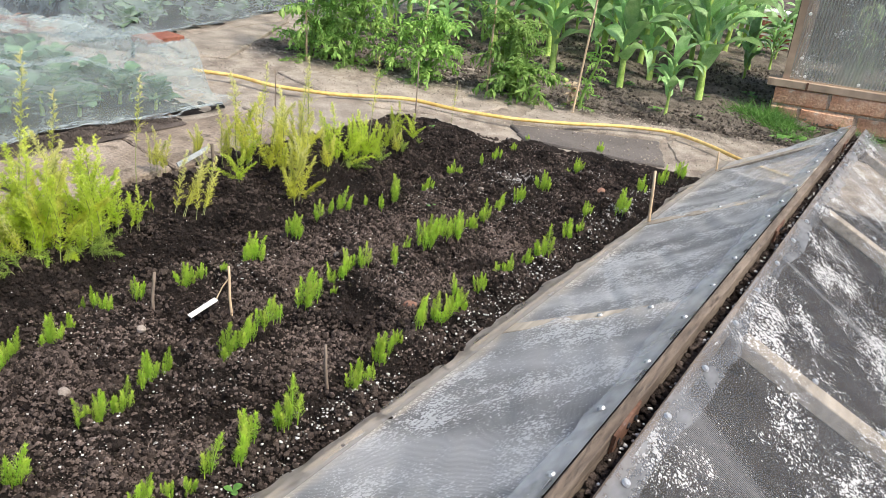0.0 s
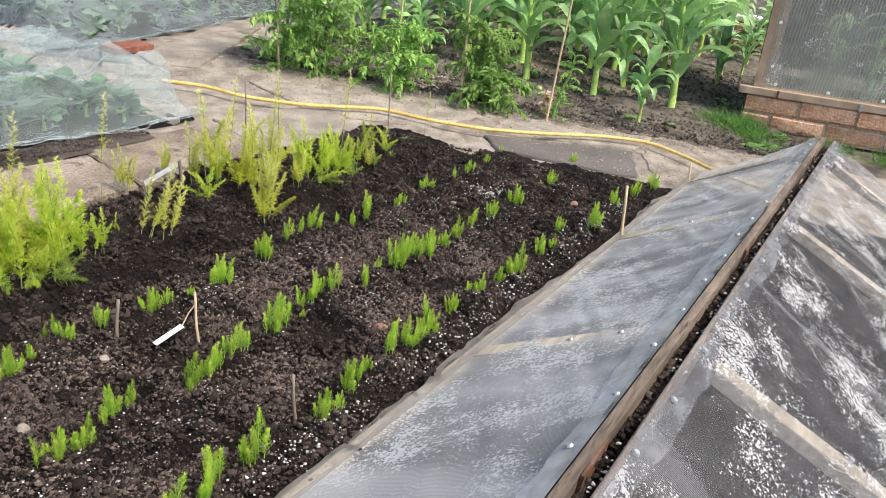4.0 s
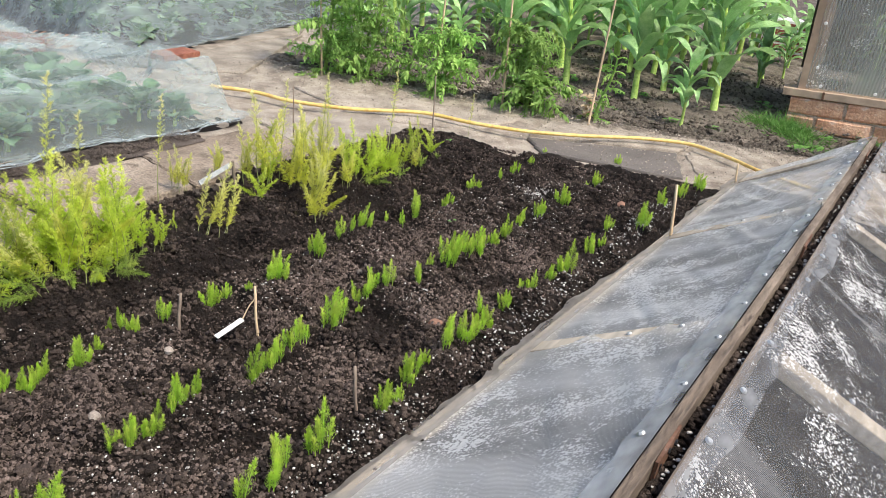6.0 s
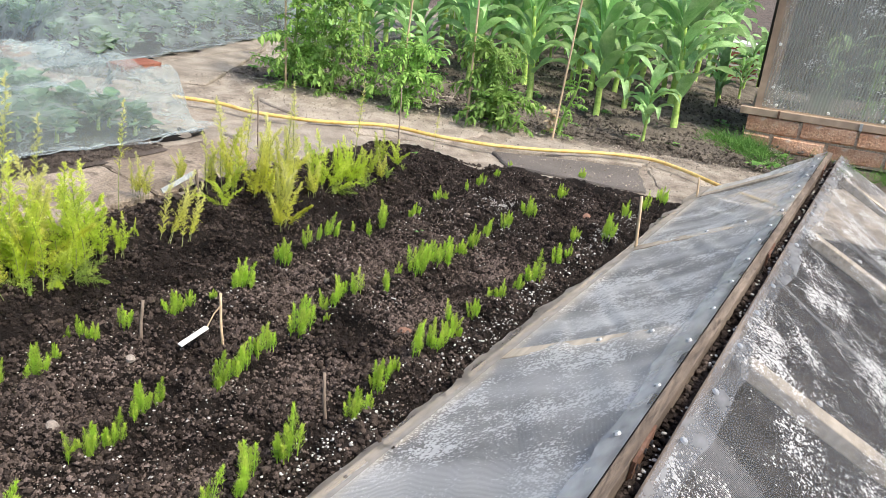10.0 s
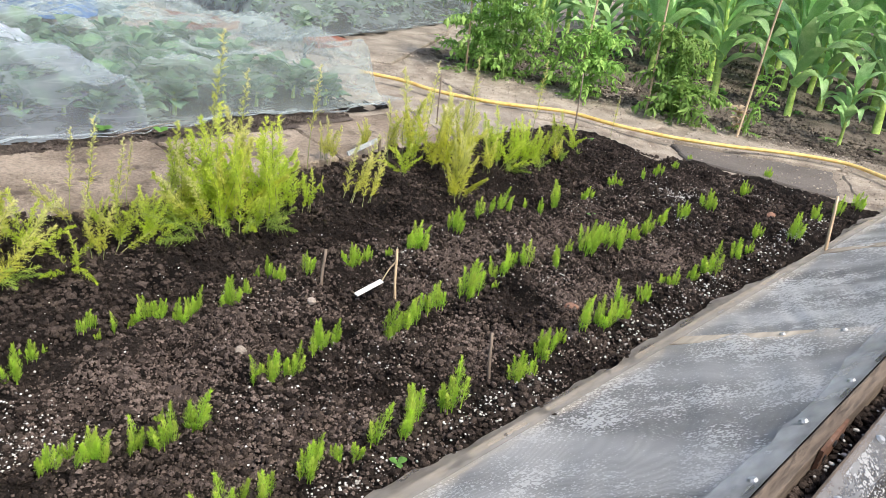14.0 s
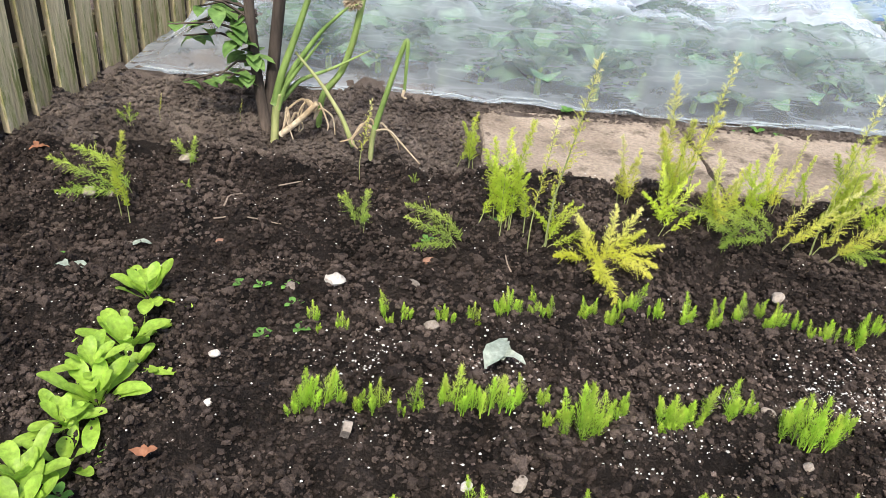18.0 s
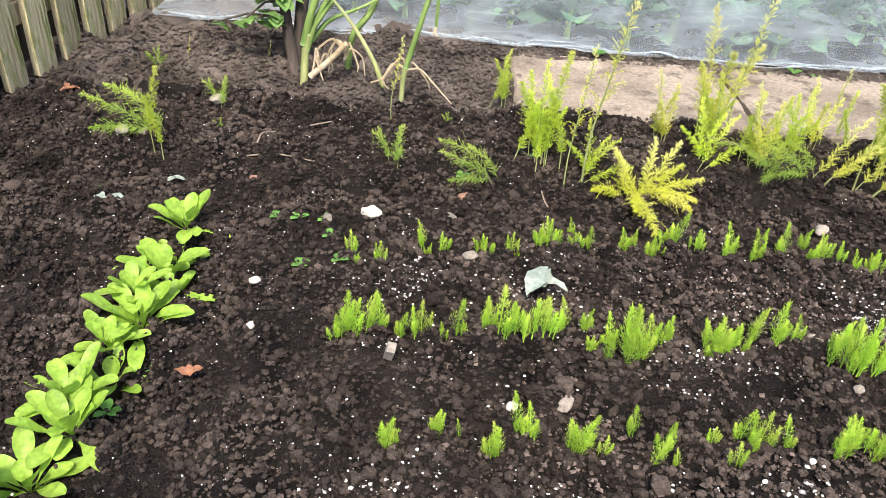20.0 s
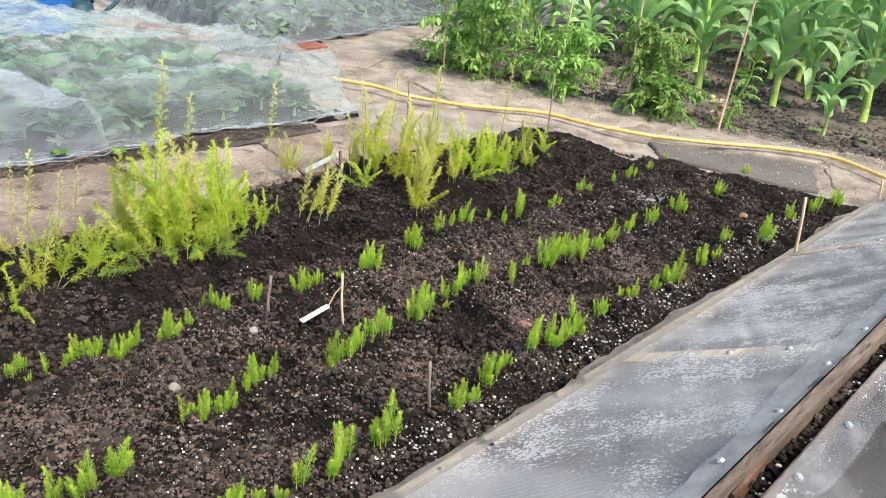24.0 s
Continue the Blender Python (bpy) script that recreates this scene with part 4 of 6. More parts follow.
sow([(-0.32, 0.07, 0.044, 0.018), (-0.31, 0.05, 0.027, 0.013), (-0.27, 0.06, 0.043, 0.020), (-0.20, 0.10, 0.057, 0.019), (-0.19, 0.09, 0.025, 0.016), (-0.17, 0.09, 0.037, 0.023), (-0.10, 0.09, 0.037, 0.035), (-0.05, 0.10, 0.046, 0.021), (-0.04, 0.10, 0.008, 0.012), (-0.00, 0.11, 0.029, 0.024), (0.01, 0.11, 0.056, 0.048), (0.06, 0.17, 0.035, 0.017), (0.06, 0.12, 0.035, 0.022), (0.09, 0.14, 0.054, 0.022), (0.15, 0.15, 0.048, 0.025), (0.17, 0.16, 0.038, 0.025), (0.20, 0.14, 0.054, 0.037), (0.23, 0.16, 0.042, 0.031), (0.24, 0.15, 0.073, 0.025), (0.28, 0.15, 0.042, 0.027), (0.33, 0.14, 0.067, 0.031), (0.38, 0.14, 0.062, 0.031), (0.40, 0.17, 0.043, 0.025), (0.43, 0.15, 0.074, 0.028)], 1)
sow([(0.47, 0.17, 0.050, 0.023), (0.49, 0.14, 0.056, 0.044), (0.53, 0.15, 0.044, 0.023), (0.55, 0.13, 0.043, 0.019), (0.59, 0.14, 0.050, 0.032), (0.65, 0.14, 0.083, 0.041), (0.68, 0.16, 0.044, 0.033), (0.71, 0.18, 0.025, 0.013), (0.78, 0.17, 0.049, 0.037), (0.80, 0.16, 0.011, 0.016), (0.83, 0.16, 0.048, 0.019), (0.86, 0.16, 0.039, 0.019), (0.89, 0.16, 0.061, 0.040), (0.92, 0.16, 0.042, 0.047), (0.95, 0.15, 0.059, 0.033), (0.97, 0.14, 0.055, 0.040), (1.00, 0.16, 0.064, 0.039), (1.06, 0.14, 0.082, 0.053), (1.12, 0.17, 0.040, 0.030), (1.20, 0.24, 0.041, 0.017), (1.20, 0.20, 0.055, 0.028), (1.21, 0.17, 0.045, 0.042), (1.28, 0.17, 0.059, 0.051), (1.41, 0.16, 0.066, 0.083)], 2)
sow([(1.45, 0.15, 0.044, 0.027), (1.50, 0.13, 0.022, 0.028), (1.59, 0.13, 0.085, 0.087), (1.80, 0.17, 0.075, 0.072), (1.92, 0.19, 0.069, 0.039), (1.96, 0.18, 0.052, 0.027), (2.02, 0.19, 0.080, 0.045), (2.04, 0.18, 0.053, 0.036), (2.16, 0.20, 0.042, 0.027), (2.17, 0.15, 0.058, 0.034), (2.25, 0.15, 0.095, 0.062), (2.42, 0.14, 0.054, 0.060), (2.58, 0.14, 0.054, 0.046), (2.65, 0.15, 0.040, 0.038), (2.75, 0.12, 0.046, 0.022), (2.91, 0.14, 0.050, 0.063), (3.09, 0.16, 0.040, 0.070), (3.29, 0.19, 0.027, 0.049), (3.43, -0.09, 0.049, 0.086)], 3)
sow([(-0.31, -0.15, 0.051, 0.029), (-0.30, -0.14, 0.079, 0.037), (-0.29, -0.13, 0.072, 0.021), (-0.27, -0.14, 0.080, 0.023), (-0.25, -0.14, 0.062, 0.019), (-0.22, -0.13, 0.063, 0.023), (-0.19, -0.14, 0.063, 0.032), (-0.16, -0.15, 0.033, 0.016), (-0.14, -0.15, 0.079, 0.019), (-0.13, -0.15, 0.022, 0.015), (-0.10, -0.14, 0.058, 0.027), (-0.08, -0.15, 0.087, 0.041), (-0.03, -0.14, 0.080, 0.049), (0.02, -0.11, 0.064, 0.022), (0.05, -0.11, 0.049, 0.022), (0.06, -0.14, 0.030, 0.031), (0.09, -0.12, 0.063, 0.028), (0.11, -0.15, 0.126, 0.077), (0.14, -0.13, 0.069, 0.033), (0.17, -0.12, 0.053, 0.028), (0.24, -0.14, 0.072, 0.067), (0.26, -0.13, 0.055, 0.056), (0.29, -0.12, 0.073, 0.023), (0.32, -0.12, 0.082, 0.028)], 4)
sow([(0.34, -0.11, 0.033, 0.023), (0.36, -0.11, 0.045, 0.025), (0.42, -0.12, 0.057, 0.035), (0.45, -0.14, 0.093, 0.092), (0.50, -0.12, 0.046, 0.026), (0.59, -0.12, 0.046, 0.047), (0.63, -0.09, 0.055, 0.026), (0.64, -0.14, 0.067, 0.076), (0.66, -0.13, 0.064, 0.035), (0.71, -0.14, 0.070, 0.033), (0.77, -0.11, 0.029, 0.018), (0.76, -0.16, 0.076, 0.048), (0.80, -0.16, 0.122, 0.048), (0.95, -0.11, 0.059, 0.036), (0.98, -0.12, 0.069, 0.060), (1.03, -0.12, 0.070, 0.043), (1.07, -0.12, 0.036, 0.025), (1.09, -0.11, 0.069, 0.044), (1.14, -0.10, 0.061, 0.036), (1.27, -0.12, 0.100, 0.054), (1.32, -0.12, 0.081, 0.055), (1.40, -0.11, 0.080, 0.064), (1.53, -0.11, 0.110, 0.089), (1.65, -0.08, 0.064, 0.034)], 5)
sow([(1.61, -0.12, 0.018, 0.023), (1.70, -0.09, 0.077, 0.055), (1.74, -0.11, 0.078, 0.044), (1.85, -0.13, 0.064, 0.057), (1.93, -0.11, 0.049, 0.025), (2.02, -0.12, 0.093, 0.095), (2.09, -0.12, 0.077, 0.088), (2.17, -0.13, 0.094, 0.072), (2.26, -0.13, 0.059, 0.065), (2.34, -0.13, 0.073, 0.056), (2.47, -0.11, 0.074, 0.059), (2.58, -0.13, 0.062, 0.070), (2.74, -0.14, 0.077, 0.083), (3.04, -0.11, 0.042, 0.100), (3.12, -0.12, 0.061, 0.068)], 6)
sow([(-0.22, -0.35, 0.066, 0.030), (-0.16, -0.33, 0.055, 0.021), (-0.16, -0.33, 0.052, 0.014), (-0.13, -0.32, 0.033, 0.008), (-0.09, -0.35, 0.069, 0.019), (-0.08, -0.35, 0.062, 0.019), (-0.06, -0.32, 0.065, 0.024), (-0.04, -0.32, 0.055, 0.024), (0.01, -0.32, 0.063, 0.015), (0.02, -0.33, 0.078, 0.034), (0.03, -0.32, 0.068, 0.015), (0.05, -0.34, 0.036, 0.015), (0.09, -0.31, 0.054, 0.015), (0.11, -0.35, 0.063, 0.020), (0.13, -0.33, 0.059, 0.030), (0.14, -0.35, 0.034, 0.012), (0.19, -0.31, 0.032, 0.015), (0.20, -0.30, 0.009, 0.010), (0.23, -0.30, 0.060, 0.020), (0.25, -0.31, 0.068, 0.030), (0.23, -0.33, 0.044, 0.015), (0.21, -0.35, 0.044, 0.022), (0.27, -0.30, 0.014, 0.010), (0.29, -0.30, 0.055, 0.020)], 7)
sow([(0.34, -0.33, 0.065, 0.030), (0.36, -0.32, 0.058, 0.036), (0.39, -0.32, 0.078, 0.031), (0.41, -0.31, 0.061, 0.041), (0.44, -0.29, 0.061, 0.016), (0.46, -0.29, 0.051, 0.021), (0.47, -0.31, 0.061, 0.031), (0.50, -0.32, 0.066, 0.031), (0.51, -0.33, 0.051, 0.026), (0.51, -0.36, 0.035, 0.015), (0.56, -0.35, 0.072, 0.062), (0.58, -0.34, 0.067, 0.052), (0.66, -0.35, 0.076, 0.044), (0.69, -0.36, 0.082, 0.044), (0.72, -0.36, 0.083, 0.050), (0.77, -0.33, 0.062, 0.023), (0.79, -0.36, 0.067, 0.046), (0.87, -0.36, 0.069, 0.044), (0.90, -0.34, 0.052, 0.024), (0.92, -0.36, 0.040, 0.035), (0.95, -0.37, 0.040, 0.030), (1.00, -0.37, 0.094, 0.038), (1.08, -0.37, 0.094, 0.067), (1.19, -0.37, 0.099, 0.063)], 8)
sow([(1.37, -0.38, 0.077, 0.059), (1.42, -0.38, 0.045, 0.040), (1.48, -0.36, 0.066, 0.060), (1.53, -0.36, 0.041, 0.042), (1.62, -0.36, 0.079, 0.058), (1.69, -0.36, 0.080, 0.037), (1.72, -0.38, 0.073, 0.045), (1.82, -0.35, 0.068, 0.062), (1.84, -0.32, 0.069, 0.019), (1.93, -0.35, 0.054, 0.061), (2.03, -0.34, 0.037, 0.025), (2.07, -0.36, 0.057, 0.037), (2.18, -0.36, 0.054, 0.038), (2.26, -0.38, 0.107, 0.067), (2.42, -0.38, 0.072, 0.051), (2.50, -0.39, 0.045, 0.038), (2.61, -0.36, 0.050, 0.048), (2.75, -0.43, 0.094, 0.080), (3.06, -0.40, 0.078, 0.069), (3.27, -0.42, 0.077, 0.056), (3.42, -0.44, 0.072, 0.105)], 9)


def fern(stems, seed, material, branches=85, spread=0.1, bare=0.3, needles=26, fine=0.85):
    """An asparagus fern: stems of (tilt, heading, height), each a slender plume of short rising branchlets."""
    r = np.random.RandomState(seed)
    ng, sg = Geo(), Geo()
    for tilt, az, h in stems:
        t = np.linspace(0, 1, 9)
        ang = tilt + (0.16 + 0.5 * tilt) * t**1.5 + 0.13 * np.sin(5 * t + seed + 3 * az)
        out, up = np.cumsum(np.sin(ang)) * h / 9, np.cumsum(np.cos(ang)) * h / 9
        b0 = r.normal(0, 0.016, 2)
        path = np.stack([b0[0] + out * math.cos(az), b0[1] + out * math.sin(az), np.maximum(up, 0.006)], -1)
        path = np.concatenate([[[b0[0], b0[1], -0.006]], path])
        t = np.linspace(0, 1, 10)
        sg.tube(path, np.linspace(0.0012, 0.0003, 10), 4, False)
        for i in range(branches):
            s = bare + (1 - bare) * ((i + r.uniform(0, 1)) / branches)
            o = np.array([np.interp(s, t, path[:, k]) for k in range(3)])
            axis = np.array([np.interp(min(s + 0.1, 1.05), t, path[:, k]) for k in range(3)]) - np.array([np.interp(s - 0.1, t, path[:, k]) for k in range(3)])
            axis /= np.linalg.norm(axis) + 1e-9
            side = np.cross(axis, r.normal(size=3))
            side /= np.linalg.norm(side) + 1e-9
            q = (s - bare) / (1 - bare)
            ln = h * spread * (math.sin(math.pi * (0.16 + 0.84 * q) ** 0.75) * 0.95 + 0.14) * r.uniform(0.4, 1.1) * (1.9 if r.uniform() < 0.16 else 1.0)
            u = np.sort(r.uniform(0.02, 1, needles))
            bd = side * 0.75 + axis * r.uniform(0.6, 1.0)
            bd /= np.linalg.norm(bd)
            pts = o + bd * (u * ln)[:, None] + np.array([0, 0, -0.18]) * (u**2 * ln)[:, None]
            pts[:, 2] = np.maximum(pts[:, 2], 0.003)
            d = bd * 0.8 + r.normal(0, 0.5, (needles, 3))
            d /= np.linalg.norm(d, axis=1)[:, None]
            ng.needles(pts, d, r.uniform(0.005, 0.011, needles) * fine, r.uniform(0.0006, 0.001, needles) * fine**0.5, r)
    ob = thing("asparagus_fern", "", "fern", "asparagus ferns along the bed's edge")
    part("stem", sg, M_FERNSTEM, ob)
    part("foliage", ng, material, ob)
    return ob


HIGH = 0.2  # height of a middling fern
FERNS = {
    "clump": (fern([(0.03, 0.3, 0.2), (0.1, 2.4, 0.17), (0.12, 4.4, 0.19), (0.18, 5.4, 0.14), (0.22, 1.2, 0.15), (0.3, 0.0, 0.15), (0.08, 5.9, 0.17), (0.36, 2.8, 0.13), (0.5, 5.8, 0.12), (0.75, 4.6, 0.12)], 401, M_FERN, 100, 0.12, 0.1, 34, 0.62), "dense tall clump of yellow-green asparagus fern"),
    "clumpy": (fern([(0.05, 1.3, 0.2), (0.14, 3.4, 0.17), (0.16, 5.0, 0.18), (0.28, 0.2, 0.14), (0.3, 2.2, 0.13), (0.2, 4.2, 0.16), (0.45, 5.6, 0.14), (0.5, 3.9, 0.12), (0.1, 0.6, 0.17)], 402, M_FERNY, 95, 0.115, 0.1, 34, 0.65), "dense clump of yellowing asparagus fern"),
    "plumes": (fern([(0.05, 0.9, 0.2), (0.14, 3.0, 0.16), (0.2, 5.2, 0.14), (0.16, 1.8, 0.17), (0.3, 0.1, 0.13)], 403, M_FERN, 85, 0.12, 0.18, 28, 0.7), "upright light green asparagus plumes"),
    "pale": (fern([(0.06, 2.1, 0.2), (0.16, 4.6, 0.15), (0.24, 0.5, 0.16), (0.2, 3.2, 0.13)], 404, M_FERNY, 85, 0.115, 0.18, 28, 0.7), "upright pale yellow asparagus plumes"),
    "plume": (fern([(0.05, 0.5, 0.2), (0.15, 2.5, 0.14)], 405, M_FERN, 75, 0.085, 0.25), "slender upright green asparagus plume"),
    "wisp": (fern([(0.03, 0.5, 0.2)], 406, M_FERNY, 64, 0.07, 0.36, 18, 0.5), "thin tall sparse asparagus stem"),
    "droop": (fern([(0.75, 0.2, 0.26), (0.95, -0.5, 0.28), (1.05, 0.6, 0.22), (0.6, -0.2, 0.2)], 407, M_FERNDARK, 95, 0.17, 0.12, 40), "drooping green asparagus fronds on dark soil"),
    "star": (fern([(0.1, 1.3, 0.17), (0.3, 2.9, 0.15), (0.45, 0.5, 0.18), (0.45, 2.7, 0.14), (0.75, 0.3, 0.16), (0.85, 0.0, 0.17), (1.05, 5.9, 0.16), (1.1, 4.75, 0.25), (1.0, 4.5, 0.17), (0.85, 3.7, 0.12), (1.0, 5.3, 0.16)], 408, M_FERNY, 100, 0.16, 0.08, 40), "sprawling bright yellow asparagus fern with drooping fronds"),
    "lean": (fern([(0.5, 0.0, 0.25), (0.4, 0.15, 0.22), (0.58, -0.15, 0.2)], 409, M_FERNY, 90, 0.11, 0.15, 28), "leaning yellow asparagus frond"),
    "leans": (fern([(0.15, 1.8, 0.2), (0.5, 0.2, 0.2), (0.9, 0.0, 0.17), (0.45, 3.0, 0.15), (0.3, 0.1, 0.17)], 410, M_FERN, 85, 0.12, 0.15, 28), "spreading green asparagus fronds"),
    "spider": (fern([(0.65, 2.4, 0.2), (0.2, 1.9, 0.17), (0.9, 0.25, 0.2), (1.1, 4.8, 0.2), (1.0, 3.6, 0.15)], 411, M_FERN, 85, 0.11, 0.12, 28), "low spreading asparagus fern with thin fronds"),
    "tuft": (fern([(0.1, 0.4, 0.18), (0.4, 1.6, 0.17), (0.45, 3.4, 0.18), (0.5, 5.0, 0.15), (0.3, 2.5, 0.16)], 412, M_FERNDARK, 60, 0.22, 0.2, 26), "low bushy green asparagus fern"),
}
placed = set()


def grow(rows):
    for kind, x, y, turn, h in rows:
        at = (x, y, soil_at(x, y) if y < 0.68 else 0.012, 0, 0, turn, h / HIGH)
        src, label = FERNS[kind]
        if kind in placed:
            ob = clone(src, *at)
        else:
            placed.add(kind)
            src.matrix_basis, ob = put(*at), src
        ob["label"] = label


grow([("tuft", -0.28, 0.40, 0, 0.10), ("wisp", -0.31, 0.63, 0, 0.20), ("tuft", -0.18, 0.59, 40, 0.03), ("droop", -0.08, 0.36, 180, 0.10), ("plumes", -0.06, 0.71, 0, 0.14), ("plumes", -0.01, 0.43, 30, 0.21), ("plumes", 0.01, 0.42, 80, 0.18), ("plume", 0.05, 0.41, 10, 0.24), ("wisp", 0.07, 0.35, 20, 0.29), ("wisp", 0.10, 0.35, 0, 0.42), ("leans", 0.11, 0.39, 0, 0.12), ("star", 0.205, 0.35, 0, 0.155), ("pale", 0.41, 0.58, 0, 0.29), ("plumes", 0.38, 0.56, 60, 0.17), ("wisp", 0.44, 0.58, 0, 0.34), ("plume", 0.45, 0.46, 0, 0.16), ("pale", 0.48, 0.45, 30, 0.19), ("plume", 0.51, 0.47, 0, 0.16), ("droop", 0.56, 0.42, 180, 0.10), ("lean", 0.59, 0.41, 0, 0.15), ("wisp", 0.67, 0.62, 0, 0.18), ("plume", 0.72, 0.63, 0, 0.14), ("plumes", 0.71, 0.47, 0, 0.24), ("wisp", 0.67, 0.41, 0, 0.37), ("lean", 0.69, 0.41, -5, 0.19), ("droop", 0.73, 0.42, -60, 0.07), ("spider", 0.86, 0.41, 0, 0.11), ("wisp", 0.95, 0.51, 0, 0.28), ("leans", 0.99, 0.55, 30, 0.08), ("wisp", 0.96, 0.61, 20, 0.22), ("leans", 0.99, 0.45, -10, 0.15), ("plumes", 1.07, 0.48, 0, 0.13)])
grow([("wisp", 1.00, 0.48, 0, 0.24), ("wisp", 1.12, 0.67, 0, 0.18), ("pale", 0.93, 0.41, 0, 0.16), ("lean", 0.95, 0.61, 150, 0.11), ("clump", 1.16, 0.50, 0, 0.25), ("clumpy", 1.28, 0.47, 80, 0.29), ("clump", 1.37, 0.45, 160, 0.27), ("plumes", 1.22, 0.49, 0, 0.3), ("clump", 1.24, 0.45, 210, 0.24), ("plumes", 1.41, 0.50, 20, 0.24), ("lean", 1.18, 0.44, 190, 0.16), ("leans", 1.30, 0.41, 250, 0.15), ("tuft", 1.38, 0.41, 40, 0.1), ("droop", 1.16, 0.42, 160, 0.12), ("plumes", 1.44, 0.46, 0, 0.18), ("pale", 1.19, 0.49, 50, 0.18), ("wisp", 1.26, 0.52, 0, 0.44), ("wisp", 1.32, 0.50, 0, 0.36), ("droop", 1.24, 0.42, 200, 0.06), ("plumes", 1.49, 0.44, 20, 0.12), ("plume", 1.58, 0.48, 0, 0.06), ("lean", 1.63, 0.42, 20, 0.17), ("wisp", 1.70, 0.68, 0, 0.31), ("pale", 1.80, 0.69, 0, 0.15), ("pale", 2.01, 0.77, 60, 0.11)])
grow([("pale", 1.80, 0.73, 0, 0.12), ("pale", 1.98, 0.75, 90, 0.12), ("lean", 1.68, 0.40, 30, 0.14), ("leans", 1.90, 0.49, 150, 0.12), ("pale", 2.02, 0.55, 0, 0.30), ("clumpy", 2.09, 0.51, 0, 0.28), ("clumpy", 2.01, 0.36, 50, 0.21), ("plumes", 2.01, 0.58, 0, 0.19), ("wisp", 2.19, 0.49, 0, 0.33), ("wisp", 2.08, 0.56, 0, 0.32), ("wisp", 2.27, 0.52, 30, 0.33), ("plumes", 2.31, 0.46, 0, 0.15), ("plumes", 2.40, 0.44, 50, 0.18), ("plumes", 2.49, 0.41, 90, 0.15), ("pale", 2.62, 0.40, 0, 0.13), ("clump", 2.44, 0.42, 0, 0.15), ("droop", 2.36, 0.43, 250, 0.08), ("wisp", 2.55, 0.47, 0, 0.32), ("wisp", 3.16, 0.49, 0, 0.19), ("tuft", 2.77, 0.41, 0, 0.03)])
grow([("plume", -0.74, 0.36, 10, 0.18), ("droop", -0.77, 0.43, 180, 0.12), ("tuft", -0.69, 0.61, 0, 0.085), ("tuft", -0.89, 0.78, 60, 0.06), ("wisp", -0.83, 0.82, 0, 0.07), ("tuft", -0.66, 0.49, 20, 0.03), ("wisp", -0.64, 0.86, 0, 0.06)])
grow([("clumpy", 2.2, 0.52, 120, 0.22), ("pale", 2.1, 0.45, 200, 0.2), ("plumes", 2.32, 0.5, 30, 0.2), ("leans", 2.45, 0.45, 60, 0.16), ("leans", 2.58, 0.45, 200, 0.15), ("plumes", 2.66, 0.46, 10, 0.15), ("leans", 2.76, 0.43, 100, 0.12), ("pale", 2.25, 0.42, 0, 0.16), ("tuft", 2.5, 0.4, 0, 0.09), ("tuft", 2.64, 0.4, 60, 0.08), ("pale", 2.0, 0.62, 30, 0.2), ("leans", 2.36, 0.44, 300, 0.14)])
grow([("pale", 0.3, 0.55, 40, 0.17), ("leans", 0.36, 0.47, 20, 0.14), ("pale", 0.62, 0.55, 0, 0.16), ("plumes", 0.55, 0.52, 10, 0.17), ("leans", 0.8, 0.47, 10, 0.14), ("pale", 0.8, 0.55, 60, 0.18), ("droop", 0.5, 0.43, 200, 0.1), ("leans", 1.06, 0.46, 0, 0.13), ("droop", 1.32, 0.4, 250, 0.1)])


# ---- salad leaves ----
def spoon(base, az, length, width, up, droop, r):
    """A spoon-shaped leaf: a narrow stalk widening into a rounded blade, hollowed along its midrib."""
    t = np.array([0, 0.15, 0.3, 0.42, 0.55, 0.68, 0.8, 0.89, 0.95, 0.985, 1.0])
    ang = up - droop * t**1.4 + 0.12 * np.sin(6 * t + r.uniform(0, 6))
    dt = np.diff(t, prepend=0)
    px, pz = np.cumsum(np.cos(ang) * dt) * length, np.cumsum(np.sin(ang) * dt) * length
    blade = np.where(t < 0.72, 0.1 + 0.9 * step(t, 0.2, 0.72), np.sqrt(np.clip(1 - ((t - 0.72) / 0.285) ** 2, 0, 1)))
    c, s = math.cos(az), math.sin(az)
    ph = r.uniform(0, 6)
    pts = []
    for i in range(len(t)):
        for k in (-1, -0.55, 0, 0.55, 1):
            y = k * width / 2 * blade[i]
            rise = abs(k) ** 1.5 * width * blade[i] * 0.16 + 0.045 * width * abs(k) * math.sin(ph + 14 * t[i] + 2.5 * k)
            x, z = px[i] - rise * math.sin(ang[i]), pz[i] + rise * math.cos(ang[i])
            pts.append((base[0] + x * c - y * s, base[1] + x * s + y * c, base[2] + z))
    g = Geo()
    g.add(pts, [(5 * i + k, 5 * i + k + 1, 5 * i + k + 6, 5 * i + k + 5) for i in range(len(t) - 1) for k in range(4)])
    return g


def salad(count, length, seed):
    r = np.random.RandomState(seed)
    ob = thing("lettuce", "bright green young lettuce rosette with spoon-shaped leaves", "lettuce", "row of young lettuces")
    for i in range(count):
        inner = i / count
        part("leaf", spoon((0, 0, 0), i * 2.4 + r.uniform(-0.4, 0.4), length * r.uniform(0.7, 1.15) * (1 - 0.3 * inner), length * r.uniform(0.23, 0.31), 0.65 + 0.75 * inner + r.uniform(-0.25, 0.2), r.uniform(0.1, 1.0), r), M_LETTUCE, ob, smooth=True)
    return ob


